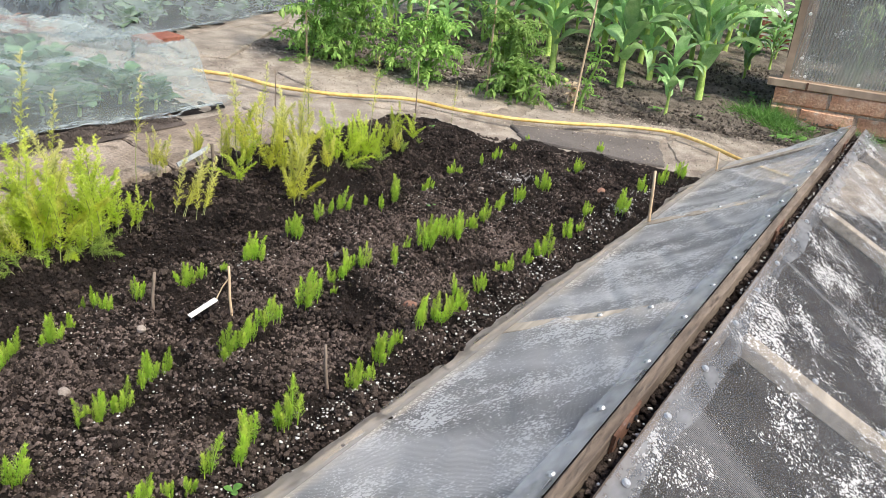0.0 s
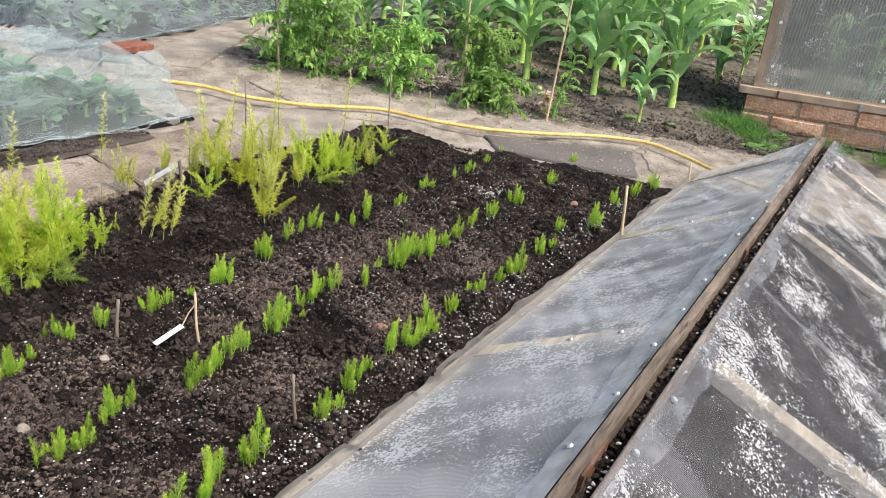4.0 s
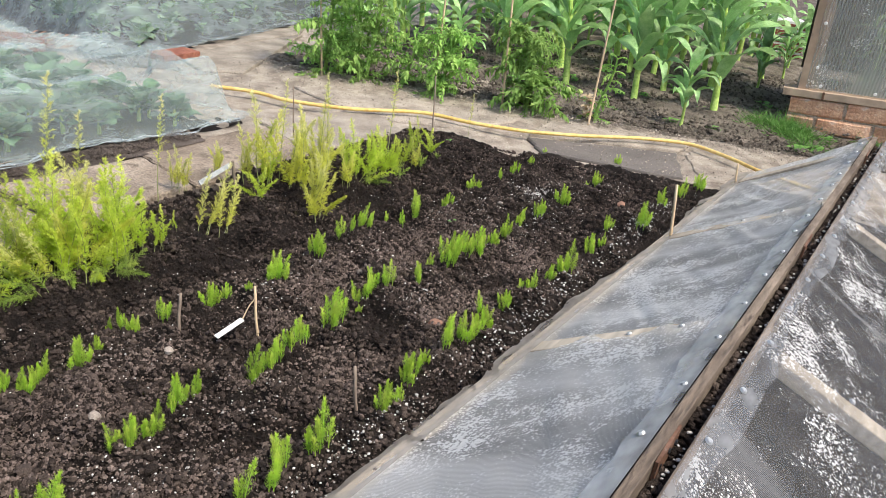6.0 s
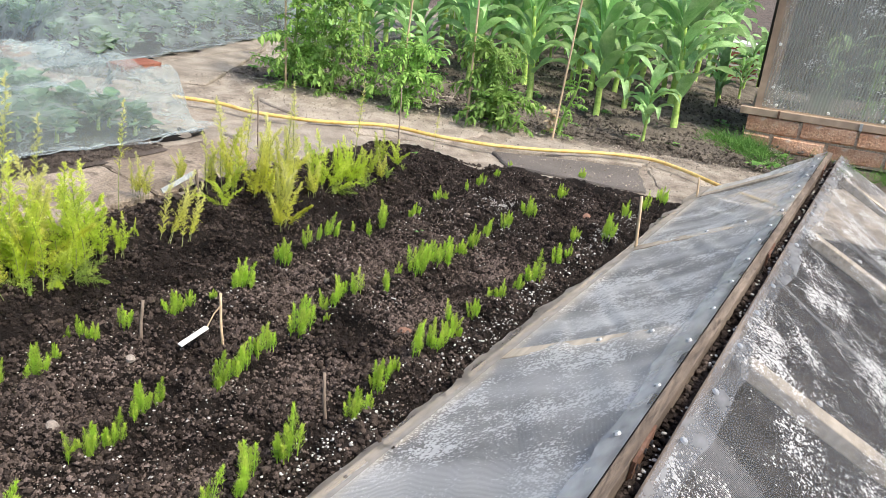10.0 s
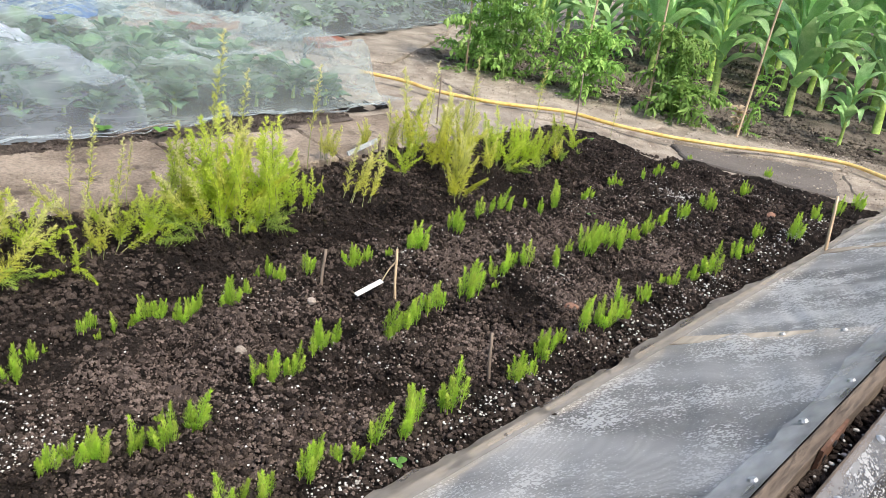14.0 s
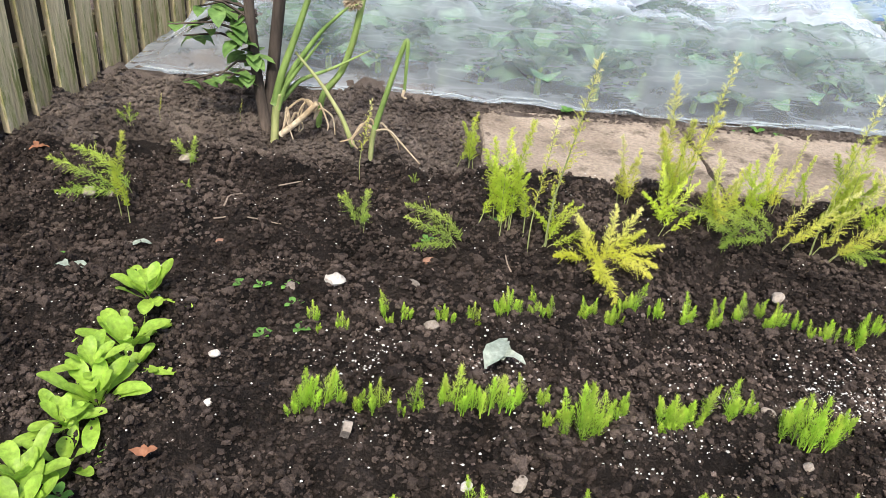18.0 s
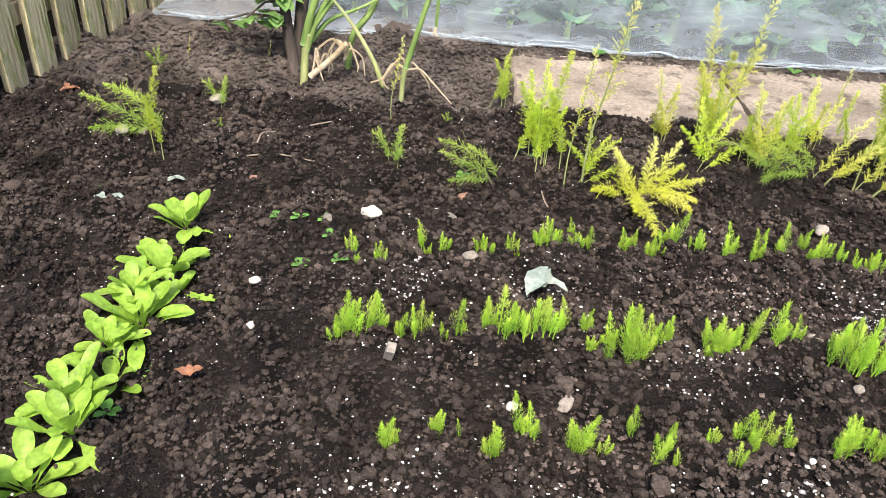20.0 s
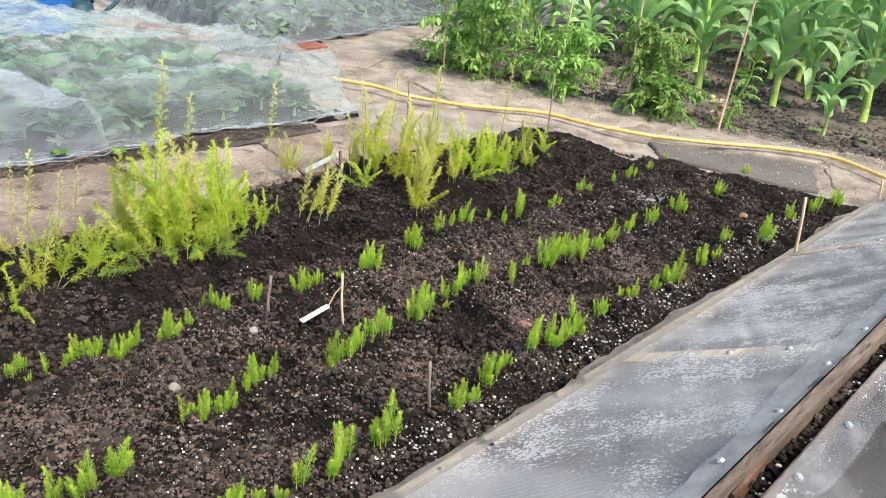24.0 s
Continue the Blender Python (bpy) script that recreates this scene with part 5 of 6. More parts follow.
LETT = [salad(14, 0.086, 501), salad(12, 0.08, 502), salad(15, 0.09, 503)]
for i, (x, y, s) in enumerate([(-0.6, 0.085, 1.0), (-0.6, 0.02, 0.7), (-0.6, -0.03, 1.1), (-0.575, -0.08, 0.8), (-0.61, -0.12, 0.9), (-0.585, -0.17, 1.05), (-0.61, -0.22, 0.8), (-0.59, -0.27, 1.0), (-0.62, -0.32, 0.9), (-0.59, -0.38, 1.0), (-0.61, -0.45, 1.0), (-0.62, -0.53, 1.0), (-0.66, -0.62, 1.0), (-1.0, 0.1, 0.9), (-1.02, -0.06, 0.9)]):
    at = (x, y, soil_at(x, y) - 0.004, 0, 0, 77 * i, s)
    if i < 3:
        LETT[i].matrix_basis = put(*at)
    else:
        clone(LETT[i % 3], *at)


def weed(x, y, size, seed, label="tiny two-leaved weed seedling in the soil"):
    r = np.random.RandomState(seed)
    gg = Geo()
    for i in range(r.randint(3, 6)):
        gg.leaf((0, 0, 0), i * 1.9 + r.uniform(0, 0.5), size * r.uniform(0.7, 1), size * 0.55, 0.7, 0.8, 0.1, 4, 1.2, 0, 0.2, r)
    ob = tagged(part("weed", gg, M_WEED, smooth=True), label, "weed")
    ob.matrix_basis = put(x, y, soil_at(x, y) + (0.02 if y > 0.9 else 0.0))


for i, (x, y) in enumerate([(-0.42, 0.13), (-0.38, 0.16), (-0.36, 0.1), (-0.34, 0.05), (-0.46, 0.14), (-0.4, 0.03), (-0.55, -0.24), (-0.57, -0.33), (-0.14, 0.36), (-0.01, 0.43), (1.0, -0.42), (2.3, 0.04), (-0.9, 0.02), (-0.8, 0.2), (3.0, 0.5)]):
    weed(x, y, 0.022, 520 + i)
for i in range(8):
    weed(R.uniform(-0.1, 1.5), R.uniform(1.085, 1.13), R.uniform(0.02, 0.04), 560 + i, "small green weed at the net's hem")
for i in range(70):
    y = R.uniform(-0.75, 1.9)
    weed(CORN(y) + R.uniform(0.08, 1.6), y, R.uniform(0.04, 0.09), 600 + i, "low green weed between the corn stalks")

# ---- netted cabbages ----
def net_z(x, y):
    """Drape of the insect net over the cabbages by the slabs."""
    front = 1.155 + 0.03 * vnoise(x, x * 0, 0.26, 701) + 0.012 * vnoise(x, x * 0, 0.07, 716)
    z = 0.235 * (0.8 * step(y, front, front + 0.1) + 0.25 * step(y, front + 0.1, front + 0.5))
    z = z * step(x, -1.05, -0.72) * (1 - step(x + 0.42 * (y - 1.15), 2.4, 2.52)) * (1 - 0.85 * step(y, 1.95, 2.6))
    bulge = 0.045 * vnoise(x, y, 0.3, 702) + 0.022 * vnoise(x, y, 0.13, 703)
    dip = -0.09 * np.exp(-(((x - 1.46 + 0.8 * (y - 1.15)) / 0.07) ** 2)) * step(y, 1.17, 1.3) * (1 - step(y, 1.45, 1.75))
    swell = 0.05 * np.exp(-(((x - 1.05) / 0.22) ** 2 + ((y - 1.5) / 0.2) ** 2))
    z = z * (1 + 0.15 * np.sin(x * 2.1 + 0.7)) + (bulge + dip + swell) * np.clip(z / 0.15, 0, 1)
    top = step(z, 0.12, 0.2)
    crease = np.maximum(0, vnoise(x * 0.6 + y, y * 0.35 - x * 0.2, 0.06, 704)) ** 2 * 0.03 + vnoise(x, y, 0.05, 705) * 0.005 + np.maximum(0, vnoise(x - y * 0.7, y * 0.3, 0.045, 708)) ** 3 * 0.02
    crease = crease + top * (0.034 * np.abs(vnoise(x * 0.35, y, 0.06, 709)) + 0.02 * np.abs(vnoise(x * 0.4 + 0.3 * y, y, 0.034, 711)))
    crease = crease + 0.016 * np.abs(vnoise(x * 0.6 + y * 0.4, y - 0.3 * x, 0.04, 712)) + 0.008 * np.abs(vnoise(x + y * 0.5, y - 0.5 * x, 0.022, 717))
    return np.maximum(z + crease * np.clip(z / 0.08, 0.15, 1), 0.0) + 0.018


net = thing("insect_net", "white fine-mesh insect net draped over cabbages", "garden net")
HEM = lambda x: 1.135 + 0.035 * vnoise(x, x * 0, 0.26, 701) + 0.016 * vnoise(x, x * 0, 0.05, 721)  # the net's ragged front edge
LAPX = lambda y: 1.44 - 0.8 * np.clip(y - 1.15, 0, 0.6) + 0.05 * vnoise(y, y * 0, 0.12, 706)  # where one net laps over the other
sheet("netting", np.arange(-1.05, 1.9, 0.011), np.arange(1.13, 2.75, 0.011), net_z, M_NETL, net, keep=lambda x, y: (x < LAPX(y) + 0.015 + 0.02 * vnoise(x, y, 0.1, 707)) & (y > HEM(x)))
sheet("netting", np.arange(0.8, 2.66, 0.011), np.arange(1.13, 2.75, 0.011), lambda x, y: net_z(x, y) + 0.004, M_NET, net, keep=lambda x, y: (x > LAPX(y)) & (y > HEM(x)) & (x + 0.42 * (y - 1.15) < 2.56 + 0.03 * vnoise(x, y, 0.1, 713)))
# added layer over the crest, imitating the white sheen at low view angles
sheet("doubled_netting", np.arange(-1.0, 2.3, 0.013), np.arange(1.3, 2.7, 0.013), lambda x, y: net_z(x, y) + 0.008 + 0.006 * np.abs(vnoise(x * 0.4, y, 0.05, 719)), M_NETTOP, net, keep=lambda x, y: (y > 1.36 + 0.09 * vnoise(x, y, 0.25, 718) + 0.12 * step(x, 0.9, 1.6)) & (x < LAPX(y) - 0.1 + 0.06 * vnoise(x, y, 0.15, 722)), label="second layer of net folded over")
hem = Geo()
hx = np.arange(-1.0, 2.45, 0.02)
for k in range(3):
    hem.tube(np.c_[hx, HEM(hx) + 0.006 + 0.012 * vnoise(hx, hx * 0 + k, 0.09, 710 + k) + 0.008 * k, 0.02 + 0.012 * np.abs(vnoise(hx, hx * 0, 0.1, 715 + k))], 0.002, 5)
part("hem", hem, M_NETHEM, net, "gathered white hem of the net", True)


def roof_over(f, x, y):
    """The lowest height of a net above a plant and its leaves."""
    return min(float(f(x + a, y + b)) for a in (-0.08, 0, 0.08) for b in (-0.07, 0, 0.07))


def cabbage(seed, size, material, name, label, frill, group):
    r = np.random.RandomState(seed)
    ob = thing(name, label, name, group)
    st = Geo().tube([(0, 0, -0.01), (0.004, 0, size * 0.35), (0, 0.004, size * 0.6)], [0.012, 0.010, 0.007], 6)
    part("stem", st, M_CORNSTALK, ob)
    for i in range(15):
        t = i / 15
        gg = Geo().leaf((0, 0, size * (0.15 + 0.45 * t)), i * 2.4 + r.uniform(-0.3, 0.3), size * r.uniform(0.75, 1.0) * (1 - 0.3 * t), size * r.uniform(0.48, 0.66) * (1 - 0.25 * t), 0.7 + 0.6 * t, 1.0 - 0.3 * t, 0.12, 9, 1.5, frill, 0.28, r)
        part("leaf", gg, material, ob, smooth=True)
    return ob


CAB = [cabbage(720 + k, 0.2, M_CABBAGE, "cabbage", "blue-green young cabbage with broad leaves under netting", 0.09, "cabbages under the net") for k in range(2)]
first = [True, True]
k = 0
for cy in (1.34, 1.5, 1.68, 1.88, 2.1):
    for cx in np.arange(-0.66, 2.46, 0.165):
        x, y = cx + R.uniform(-0.05, 0.05), cy + R.uniform(-0.04, 0.04)
        if x + 0.42 * (y - 1.15) > 2.4:
            continue
        zt = roof_over(net_z, x, y)
        m = put(x, y, soil_at(x, y), 0, 0, R.uniform(0, 360), max(0.3, min(1.0, zt / 0.235)))
        i, k = k % 2, k + 1
        if first[i]:
            CAB[i].matrix_basis, first[i] = m, False
        else:
            copy_thing(CAB[i], m)

for cy in np.arange(1.28, 2.1, 0.12):
    x, y = 2.31 - 0.42 * (cy - 1.15) + R.uniform(-0.03, 0.03), cy
    copy_thing(CAB[int(cy * 100) % 2], put(x, y, soil_at(x, y), 0, 0, R.uniform(0, 360), R.uniform(0.7, 0.9)))

FRONT2 = lambda x: 2.2 + 0.24 * (x - 2.9) + 0.25 * np.clip(2.9 - np.asarray(x, float), 0, 1)


def net2_z(x, y):
    d = y - FRONT2(x)
    z = 0.36 * step(d, 0.0, 0.2) * step(x, 2.55, 2.85) * (1 - 0.7 * step(d, 1.6, 2.2))
    b = 0.05 * vnoise(x, y, 0.35, 731) + 0.025 * vnoise(x, y, 0.14, 732)
    c = np.maximum(0, vnoise(x * 0.6 + y, y * 0.4, 0.07, 733)) ** 2 * 0.022
    c = c + 0.02 * np.abs(vnoise(x * 0.5, y, 0.06, 734))
    return np.maximum(z + (b + c) * np.clip(z / 0.15, 0, 1), 0) + 0.01


net2 = thing("insect_net", "pale fine-mesh net sagging over leafy kale", "garden net")
sheet("netting", np.arange(2.5, 6.2, 0.022), np.arange(2.1, 5.2, 0.022), net2_z, M_NET2, net2, keep=lambda x, y: (y > FRONT2(x) - 0.01 + 0.015 * vnoise(x, x * 0, 0.16, 736)))
# the same added pale layer for the far net's bright top
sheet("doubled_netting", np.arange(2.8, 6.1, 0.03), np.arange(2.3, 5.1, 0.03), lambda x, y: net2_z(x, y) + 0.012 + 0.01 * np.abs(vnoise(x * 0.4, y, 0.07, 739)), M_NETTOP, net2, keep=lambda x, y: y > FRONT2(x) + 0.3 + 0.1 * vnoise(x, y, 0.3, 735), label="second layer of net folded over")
hx = np.arange(2.7, 6.0, 0.05)
part("hem", Geo().tube(np.c_[hx, FRONT2(hx) + 0.015 * vnoise(hx, hx * 0, 0.16, 736), 0.014 + 0.02 * np.abs(vnoise(hx, hx * 0, 0.1, 737))], 0.0022, 5), M_NETHEM, net2, "gathered pale hem of the net", True)
KALE = [cabbage(740 + k, 0.28, M_KALE, "kale", "leafy grey-green kale plant with wavy leaves", 0.1, "kale under the far net") for k in range(2)]
first = [True, True]
k = 0
for row in range(5):
    for cx in np.arange(2.85, 5.9, 0.29):
        x = cx + R.uniform(-0.06, 0.06)
        y = float(FRONT2(x)) + 0.12 + 0.27 * row + R.uniform(-0.05, 0.05)
        if row and x > 5.3:
            continue
        m = put(x, y, 0.0, 0, 0, R.uniform(0, 360), R.uniform(0.92, 1.05) * max(0.5, min(1.15, roof_over(net2_z, x, y) / 0.3)))
        i, k = k % 2, k + 1
        if first[i]:
            KALE[i].matrix_basis, first[i] = m, False
        else:
            copy_thing(KALE[i], m)
tagged(sheet("soil_under_far_net", np.arange(2.6, 6.2, 0.06), np.arange(2.2, 5.2, 0.06), lambda x, y: 0.01 * vnoise(x, y, 0.2, 738) + 0.004, M_SOIL, keep=lambda x, y: y > FRONT2(x) + 0.02), "brown soil under the netted kale", "soil", kind="structure")


# ---- sweetcorn ----
def corn(seed, h, leaves):
    r = np.random.RandomState(seed)
    ob = thing("sweetcorn", "tall green sweetcorn plant with arching leaves", "sweetcorn", "sweetcorn rows")
    t = np.linspace(0, 1, 7)
    lean = r.uniform(-0.06, 0.06, 2)
    path = np.stack([lean[0] * h * t**1.5, lean[1] * h * t**1.5, h * 0.66 * t - 0.02], -1)
    part("stalk", Geo().tube(path, np.linspace(0.021, 0.01, 7), 8), M_CORNSTALK, ob, smooth=True)
    a0 = r.uniform(0, 6.28)
    for i in range(leaves):
        s = 0.28 + 0.72 * i / (leaves - 1)
        o = [np.interp(s, t, path[:, q]) for q in range(3)]
        gg = Geo().leaf(o, a0 + (i % 2) * math.pi + r.uniform(-0.7, 0.7), h * r.uniform(0.4, 0.52) * (0.95 + 0.1 * s), 0.09 * h / 0.85 * r.uniform(0.8, 1.25), r.uniform(0.95, 1.25) + 0.2 * s, r.uniform(1.4, 2.9) * (1.1 - 0.42 * s), 0.2, 14, 0.5, 0.2, 0, r, 1.5)
        part("leaf", gg, M_CORN, ob, smooth=True)
    return ob


MAIZE = [corn(760 + k, 0.86 + 0.05 * k, 11 + k % 2) for k in range(4)]
spots = [(4.7, 0.73, 1.0), (4.77, 0.32, 1.0), (4.92, -0.11, 1.05), (4.42, -0.07, 0.45), (5.23, 0.29, 0.95), (5.44, 0.6, 0.95), (4.62, 1.12, 0.95), (4.5, 1.5, 0.9), (4.42, 1.85, 0.95), (5.0, 1.3, 1.0), (4.95, 1.7, 1.0), (4.85, 2.0, 1.0), (5.1, 0.95, 0.95)]
for i in range(9):
    for j in range(8):
        x, y = 5.25 + 0.42 * i + R.uniform(-0.08, 0.08), -0.2 + 0.36 * j + R.uniform(-0.08, 0.08) + 0.02 * i
        if (i == 0 and j < 3) or (i < 2 and y < 0.0 - 0.15) or y > 2.05 + 0.25 * i:
            continue
        spots.append((x, y, R.uniform(0.95, 1.2)))
for i in range(7):
    for j in range(5):
        x, y = 4.35 + 0.33 * i + R.uniform(-0.07, 0.07), 1.25 + 0.3 * j + R.uniform(-0.07, 0.07)
        if y < 2.0 + 0.22 * (x - 4.2) and all((x - a) ** 2 + (y - b) ** 2 > 0.04 for a, b, _ in spots):
            spots.append((x, y, R.uniform(0.9, 1.1)))
for k, (x, y, s) in enumerate(spots):
    m = put(x, y, soil_at(x, y) + 0.005, -4.3, 0, 0) @ pose(0, 0, 0, 0, 0, R.uniform(0, 360)) @ Matrix.Scale(s, 4)
    if k < 4:
        MAIZE[k].matrix_basis = m
    else:
        copy_thing(MAIZE[k % 4], m)


# ---- tomatoes on canes ----
def tomato(seed, h, wide, leaves):
    r = np.random.RandomState(seed)
    ob = thing("tomato_plant", "bushy green tomato plant with divided leaves", "tomato plant", "tomato plants by the path")
    t = np.linspace(0, 1, 7)
    path = np.stack([0.03 * np.sin(3 * t + seed), 0.03 * np.cos(4 * t), h * t - 0.02], -1)
    part("stem", Geo().tube(path, np.linspace(0.011, 0.004, 7), 6), M_TOMATO, ob, smooth=True)
    fol = Geo()
    stalks = Geo()
    for i in range(int(leaves * 1.3)):
        s = r.uniform(0.0, 1.0) ** 1.15
        o = np.array([np.interp(s, t, path[:, q]) for q in range(3)])
        az, ln = r.uniform(0, 6.28), wide * r.uniform(0.5, 1.35) * (0.75 + 0.35 * abs(math.sin(math.pi * s + seed)))
        up, dr = r.uniform(0.2, 1.2), r.uniform(0.6, 1.9)
        q = np.linspace(0, 1, 11)
        ang = up - dr * q
        px = np.cumsum(np.cos(ang)) * ln / 11
        pz = np.cumsum(np.sin(ang)) * ln / 11
        pts = np.stack([o[0] + px * math.cos(az), o[1] + px * math.sin(az), np.maximum(o[2] + pz, 0.012)], -1)
        stalks.tube(np.concatenate([[o], pts]), 0.0028, 3, False)
        for j in range(1, 11):
            for side in (-1, 1) if j < 10 else (0,):
                fol.leaf(pts[j], az + side * r.uniform(0.4, 1.5), ln * r.uniform(0.12, 0.3), ln * r.uniform(0.06, 0.12), float(ang[j]) + r.uniform(-0.9, 0.9), r.uniform(0.3, 2.0), 0.15, 2, 0.7, 0.1, 0, r)
    part("leafstalk", stalks, M_TOMATO, ob)
    part("foliage", fol, M_TOMATO, ob, smooth=True)
    return ob


for k, (x, y, h, w, n, a) in enumerate([(3.44, 1.54, 0.62, 0.17, 80, 0), (3.58, 1.34, 0.58, 0.17, 80, 50), (3.7, 1.0, 0.34, 0.15, 75, 90), (3.88, 0.62, 0.4, 0.18, 90, 130), (3.8, 1.74, 0.55, 0.18, 44, 250), (3.66, 1.18, 0.3, 0.14, 30, 20), (4.07, 0.24, 0.34, 0.1, 14, 60)]):
    ob = tomato(780 + k, h, w, n)
    ob.matrix_basis = put(x, y, soil_at(x, y) + 0.005, -4.3, 0, a)
for k, (dx, dy) in enumerate([(0.0, 0.03), (0.012, -0.015)]):
    gg = Geo()
    gg.add(ICO2 * 0.018 * np.array([1.1, 1.1, 0.9]), ICO2_F)
    fr = part("tomato", gg, M_FRUIT, smooth=True)
    tagged(fr, "unripe green tomato resting low on the soil", "tomato")
    fr.matrix_basis = put(4.42 + dx, 0.55 + dy * 1.4, 0.03)
gg = Geo()
r = np.random.RandomState(33)
for i in range(26):
    gg.leaf((0, 0, 0.01 + 0.004 * i), r.uniform(0, 6.28), r.uniform(0.03, 0.07), 0.025, r.uniform(0, 1.2), 1.4, 0.2, 4, 0.8, 0.15, 0, r)
ob = tagged(part("withered_leaves", gg, M_DRYLEAF, smooth=True), "withered pale tomato leaves at a cane's foot", "dry leaves")
ob.matrix_basis = put(3.97, 0.3, 0.01)


def stick(name, x, y, h, rad, material, label, category, lean=(0, 0), z=None, sides=7):
    t = np.linspace(0, 1, 6)
    zb = (soil_at(x, y) if z is None else z) - 0.015
    wob = 0.0015 * np.sin(7 * t + x)
    gg = Geo().tube(np.stack([lean[0] * t + wob, lean[1] * t, (h + 0.015) * t], -1), np.linspace(rad, rad * 0.85, 6), sides)
    ob = tagged(part(name, gg, material, smooth=True), label, category)
    ob.location = (x * U, y * U, zb * U)
    return ob


stick("garden_cane", 3.94, 0.26, 1.2, 0.0055, M_STICK, "pale bamboo cane standing by a dying tomato", "cane", (0.03, 0.02))
stick("garden_cane", 3.8, 0.68, 1.1, 0.0055, M_STICK, "bamboo cane supporting a tomato plant", "cane", (0.02, 0.1))
stick("garden_cane", 3.74, 1.06, 1.1, 0.0055, M_STICK, "bamboo cane supporting a tomato plant", "cane", (0.05, 0.04))
stick("garden_cane", 3.42, 1.55, 1.1, 0.0055, M_STICK, "bamboo cane supporting a tomato plant", "cane", (0.0, 0.12))
stick("marker_stake", 2.72, -0.545, 0.2, 0.0055, M_STICK, "pale wooden marker stake by the cold frame", "stake", (0.012, 0.035), 0.0, 4)
stick("marker_stick", 3.56, -0.56, 0.11, 0.005, M_STICK, "short pale stick at the path's edge", "stick", (0.0, 0.02), 0.0)
stick("marker_stick", 0.412, -0.452, 0.105, 0.0045, M_STICK, "short pale wooden stick in the soil", "stick", (0.005, 0.01), None, 4)
stick("marker_stick", 1.325, -0.345, 0.1, 0.0035, M_TWIG, "short weathered stick marking a row", "stick", (0.0, 0.018))
stick("marker_stick", 1.4, -0.004, 0.115, 0.0033, M_STICK, "short wooden stick with a tag tied on", "stick", (0.005, 0.022))
stick("marker_stick", 1.29, 0.125, 0.085, 0.004, M_TWIG, "short weathered stick marking a row", "stick", (0.02, 0.02))
stick("thin_cane", 2.98, 0.57, 0.26, 0.003, M_TWIG, "thin grey twig standing at the bed's end", "twig", (0.01, 0.03))
stick("thin_cane", 2.5, 0.9, 0.2, 0.003, M_TWIG, "thin grey twig among the ferns", "twig", (0.0, 0.02), 0.0)
# white tag tied to the stick
tag = thing("plant_tag", "white plastic plant tag tied with string", "plant tag")
a, b = Vector((1.312, 0.034, 0.008)), Vector((1.38, 0.026, 0.028))
gg = Geo().box((a + b) / 2, ((b - a).length, 0.014, 0.003), (b - a).to_track_quat("X", "Z").to_matrix(), 0.3)
part("tag", gg, M_LABEL, tag)
part("string", Geo().tube([b, (b + Vector((1.402, 0.012, 0.078))) / 2 + Vector((0, 0, 0.006)), (1.402, 0.012, 0.078)], 0.0016, 4), M_STICK, tag)
sign = thing("row_sign", "grey slanted label strip on a short stick", "plant label")
gg = Geo().box((1.825, 0.6, 0.095), (0.15, 0.014, 0.004), pose(0, 0, 0, 62, -6, 12).to_3x3(), 0.3)
part("plate", gg, M_SIGN, sign)
part("stick", Geo().tube([(1.93, 0.62, -0.01), (1.915, 0.622, 0.11)], 0.005, 6), M_TWIG, sign)
# twigs on the soil
for k, (x, y, ln, a) in enumerate([(-0.5, 0.4, 0.16, 3), (0.02, 0.35, 0.09, 110), (0.45, 0.5, 0.16, -25), (-0.45, 0.6, 0.08, 30), (1.45, 1.13, 0.3, 12), (-0.55, 0.43, 0.07, 70)]):
    t = np.linspace(0, 1, 6)
    gg = Geo().tube(np.stack([ln * (t - 0.5), 0.006 * np.sin(5 * t + k), 0.006 + 0.005 * np.sin(4 * t)], -1), np.linspace(0.002, 0.001, 6), 5)
    ob = tagged(part("twig", gg, M_TWIG), "thin dry twig lying on the soil", "twig")
    ob.matrix_basis = put(x, y, soil_at(x, y) + (0.03 if y > 0.7 else 0.004), 0, 0, a)

# ---- yellow hose ----
hp = np.array([(2.66, 1.54), (2.78, 1.38), (2.8, 1.22), (2.97, 0.98), (3.24, 0.79), (3.28, 0.57), (3.4, 0.34), (3.6, 0.14), (3.83, -0.04), (3.99, -0.24), (3.93, -0.44), (3.82, -0.62), (3.78, -0.85)])
s = np.arange(len(hp))
u = np.linspace(0, len(hp) - 1, 130)
sm = np.stack([np.interp(u, s, hp[:, k]) for k in (0, 1)], -1)
for _ in range(14):
    sm[1:-1] = 0.25 * sm[:-2] + 0.5 * sm[1:-1] + 0.25 * sm[2:]
hose = Geo().tube(np.c_[sm, 0.027 + 0.004 * vnoise(u, u * 0, 3.0, 801)], 0.0086, 8)
tagged(part("garden_hose", hose, M_HOSE, smooth=True), "yellow garden hose lying along the path", "hose")

# ---- bricks, peg and tubs by the far path ----
def brick(x, y, a, s, material, label, holes=False, high=0.06):
    ob = thing("brick", label, "brick")
    gg = Geo().box((0, 0, high / 2), (s, s * 0.48, high), None, 0.12)
    part("body", gg, material, ob)
    if holes:
        for i in range(5):
            for j in (-1, 0, 1):
                c = ((i - 2) * s * 0.18, j * s * 0.14, 0.0625)
                # black disc on the solid top stands in for the shade inside a hole
                part("hole", Geo().tube([c, (c[0], c[1], c[2] + 0.002)], 0.011, 8), M_BLACK, ob)
    ob.matrix_basis = put(x, y, 0.0, 0, 0, a)


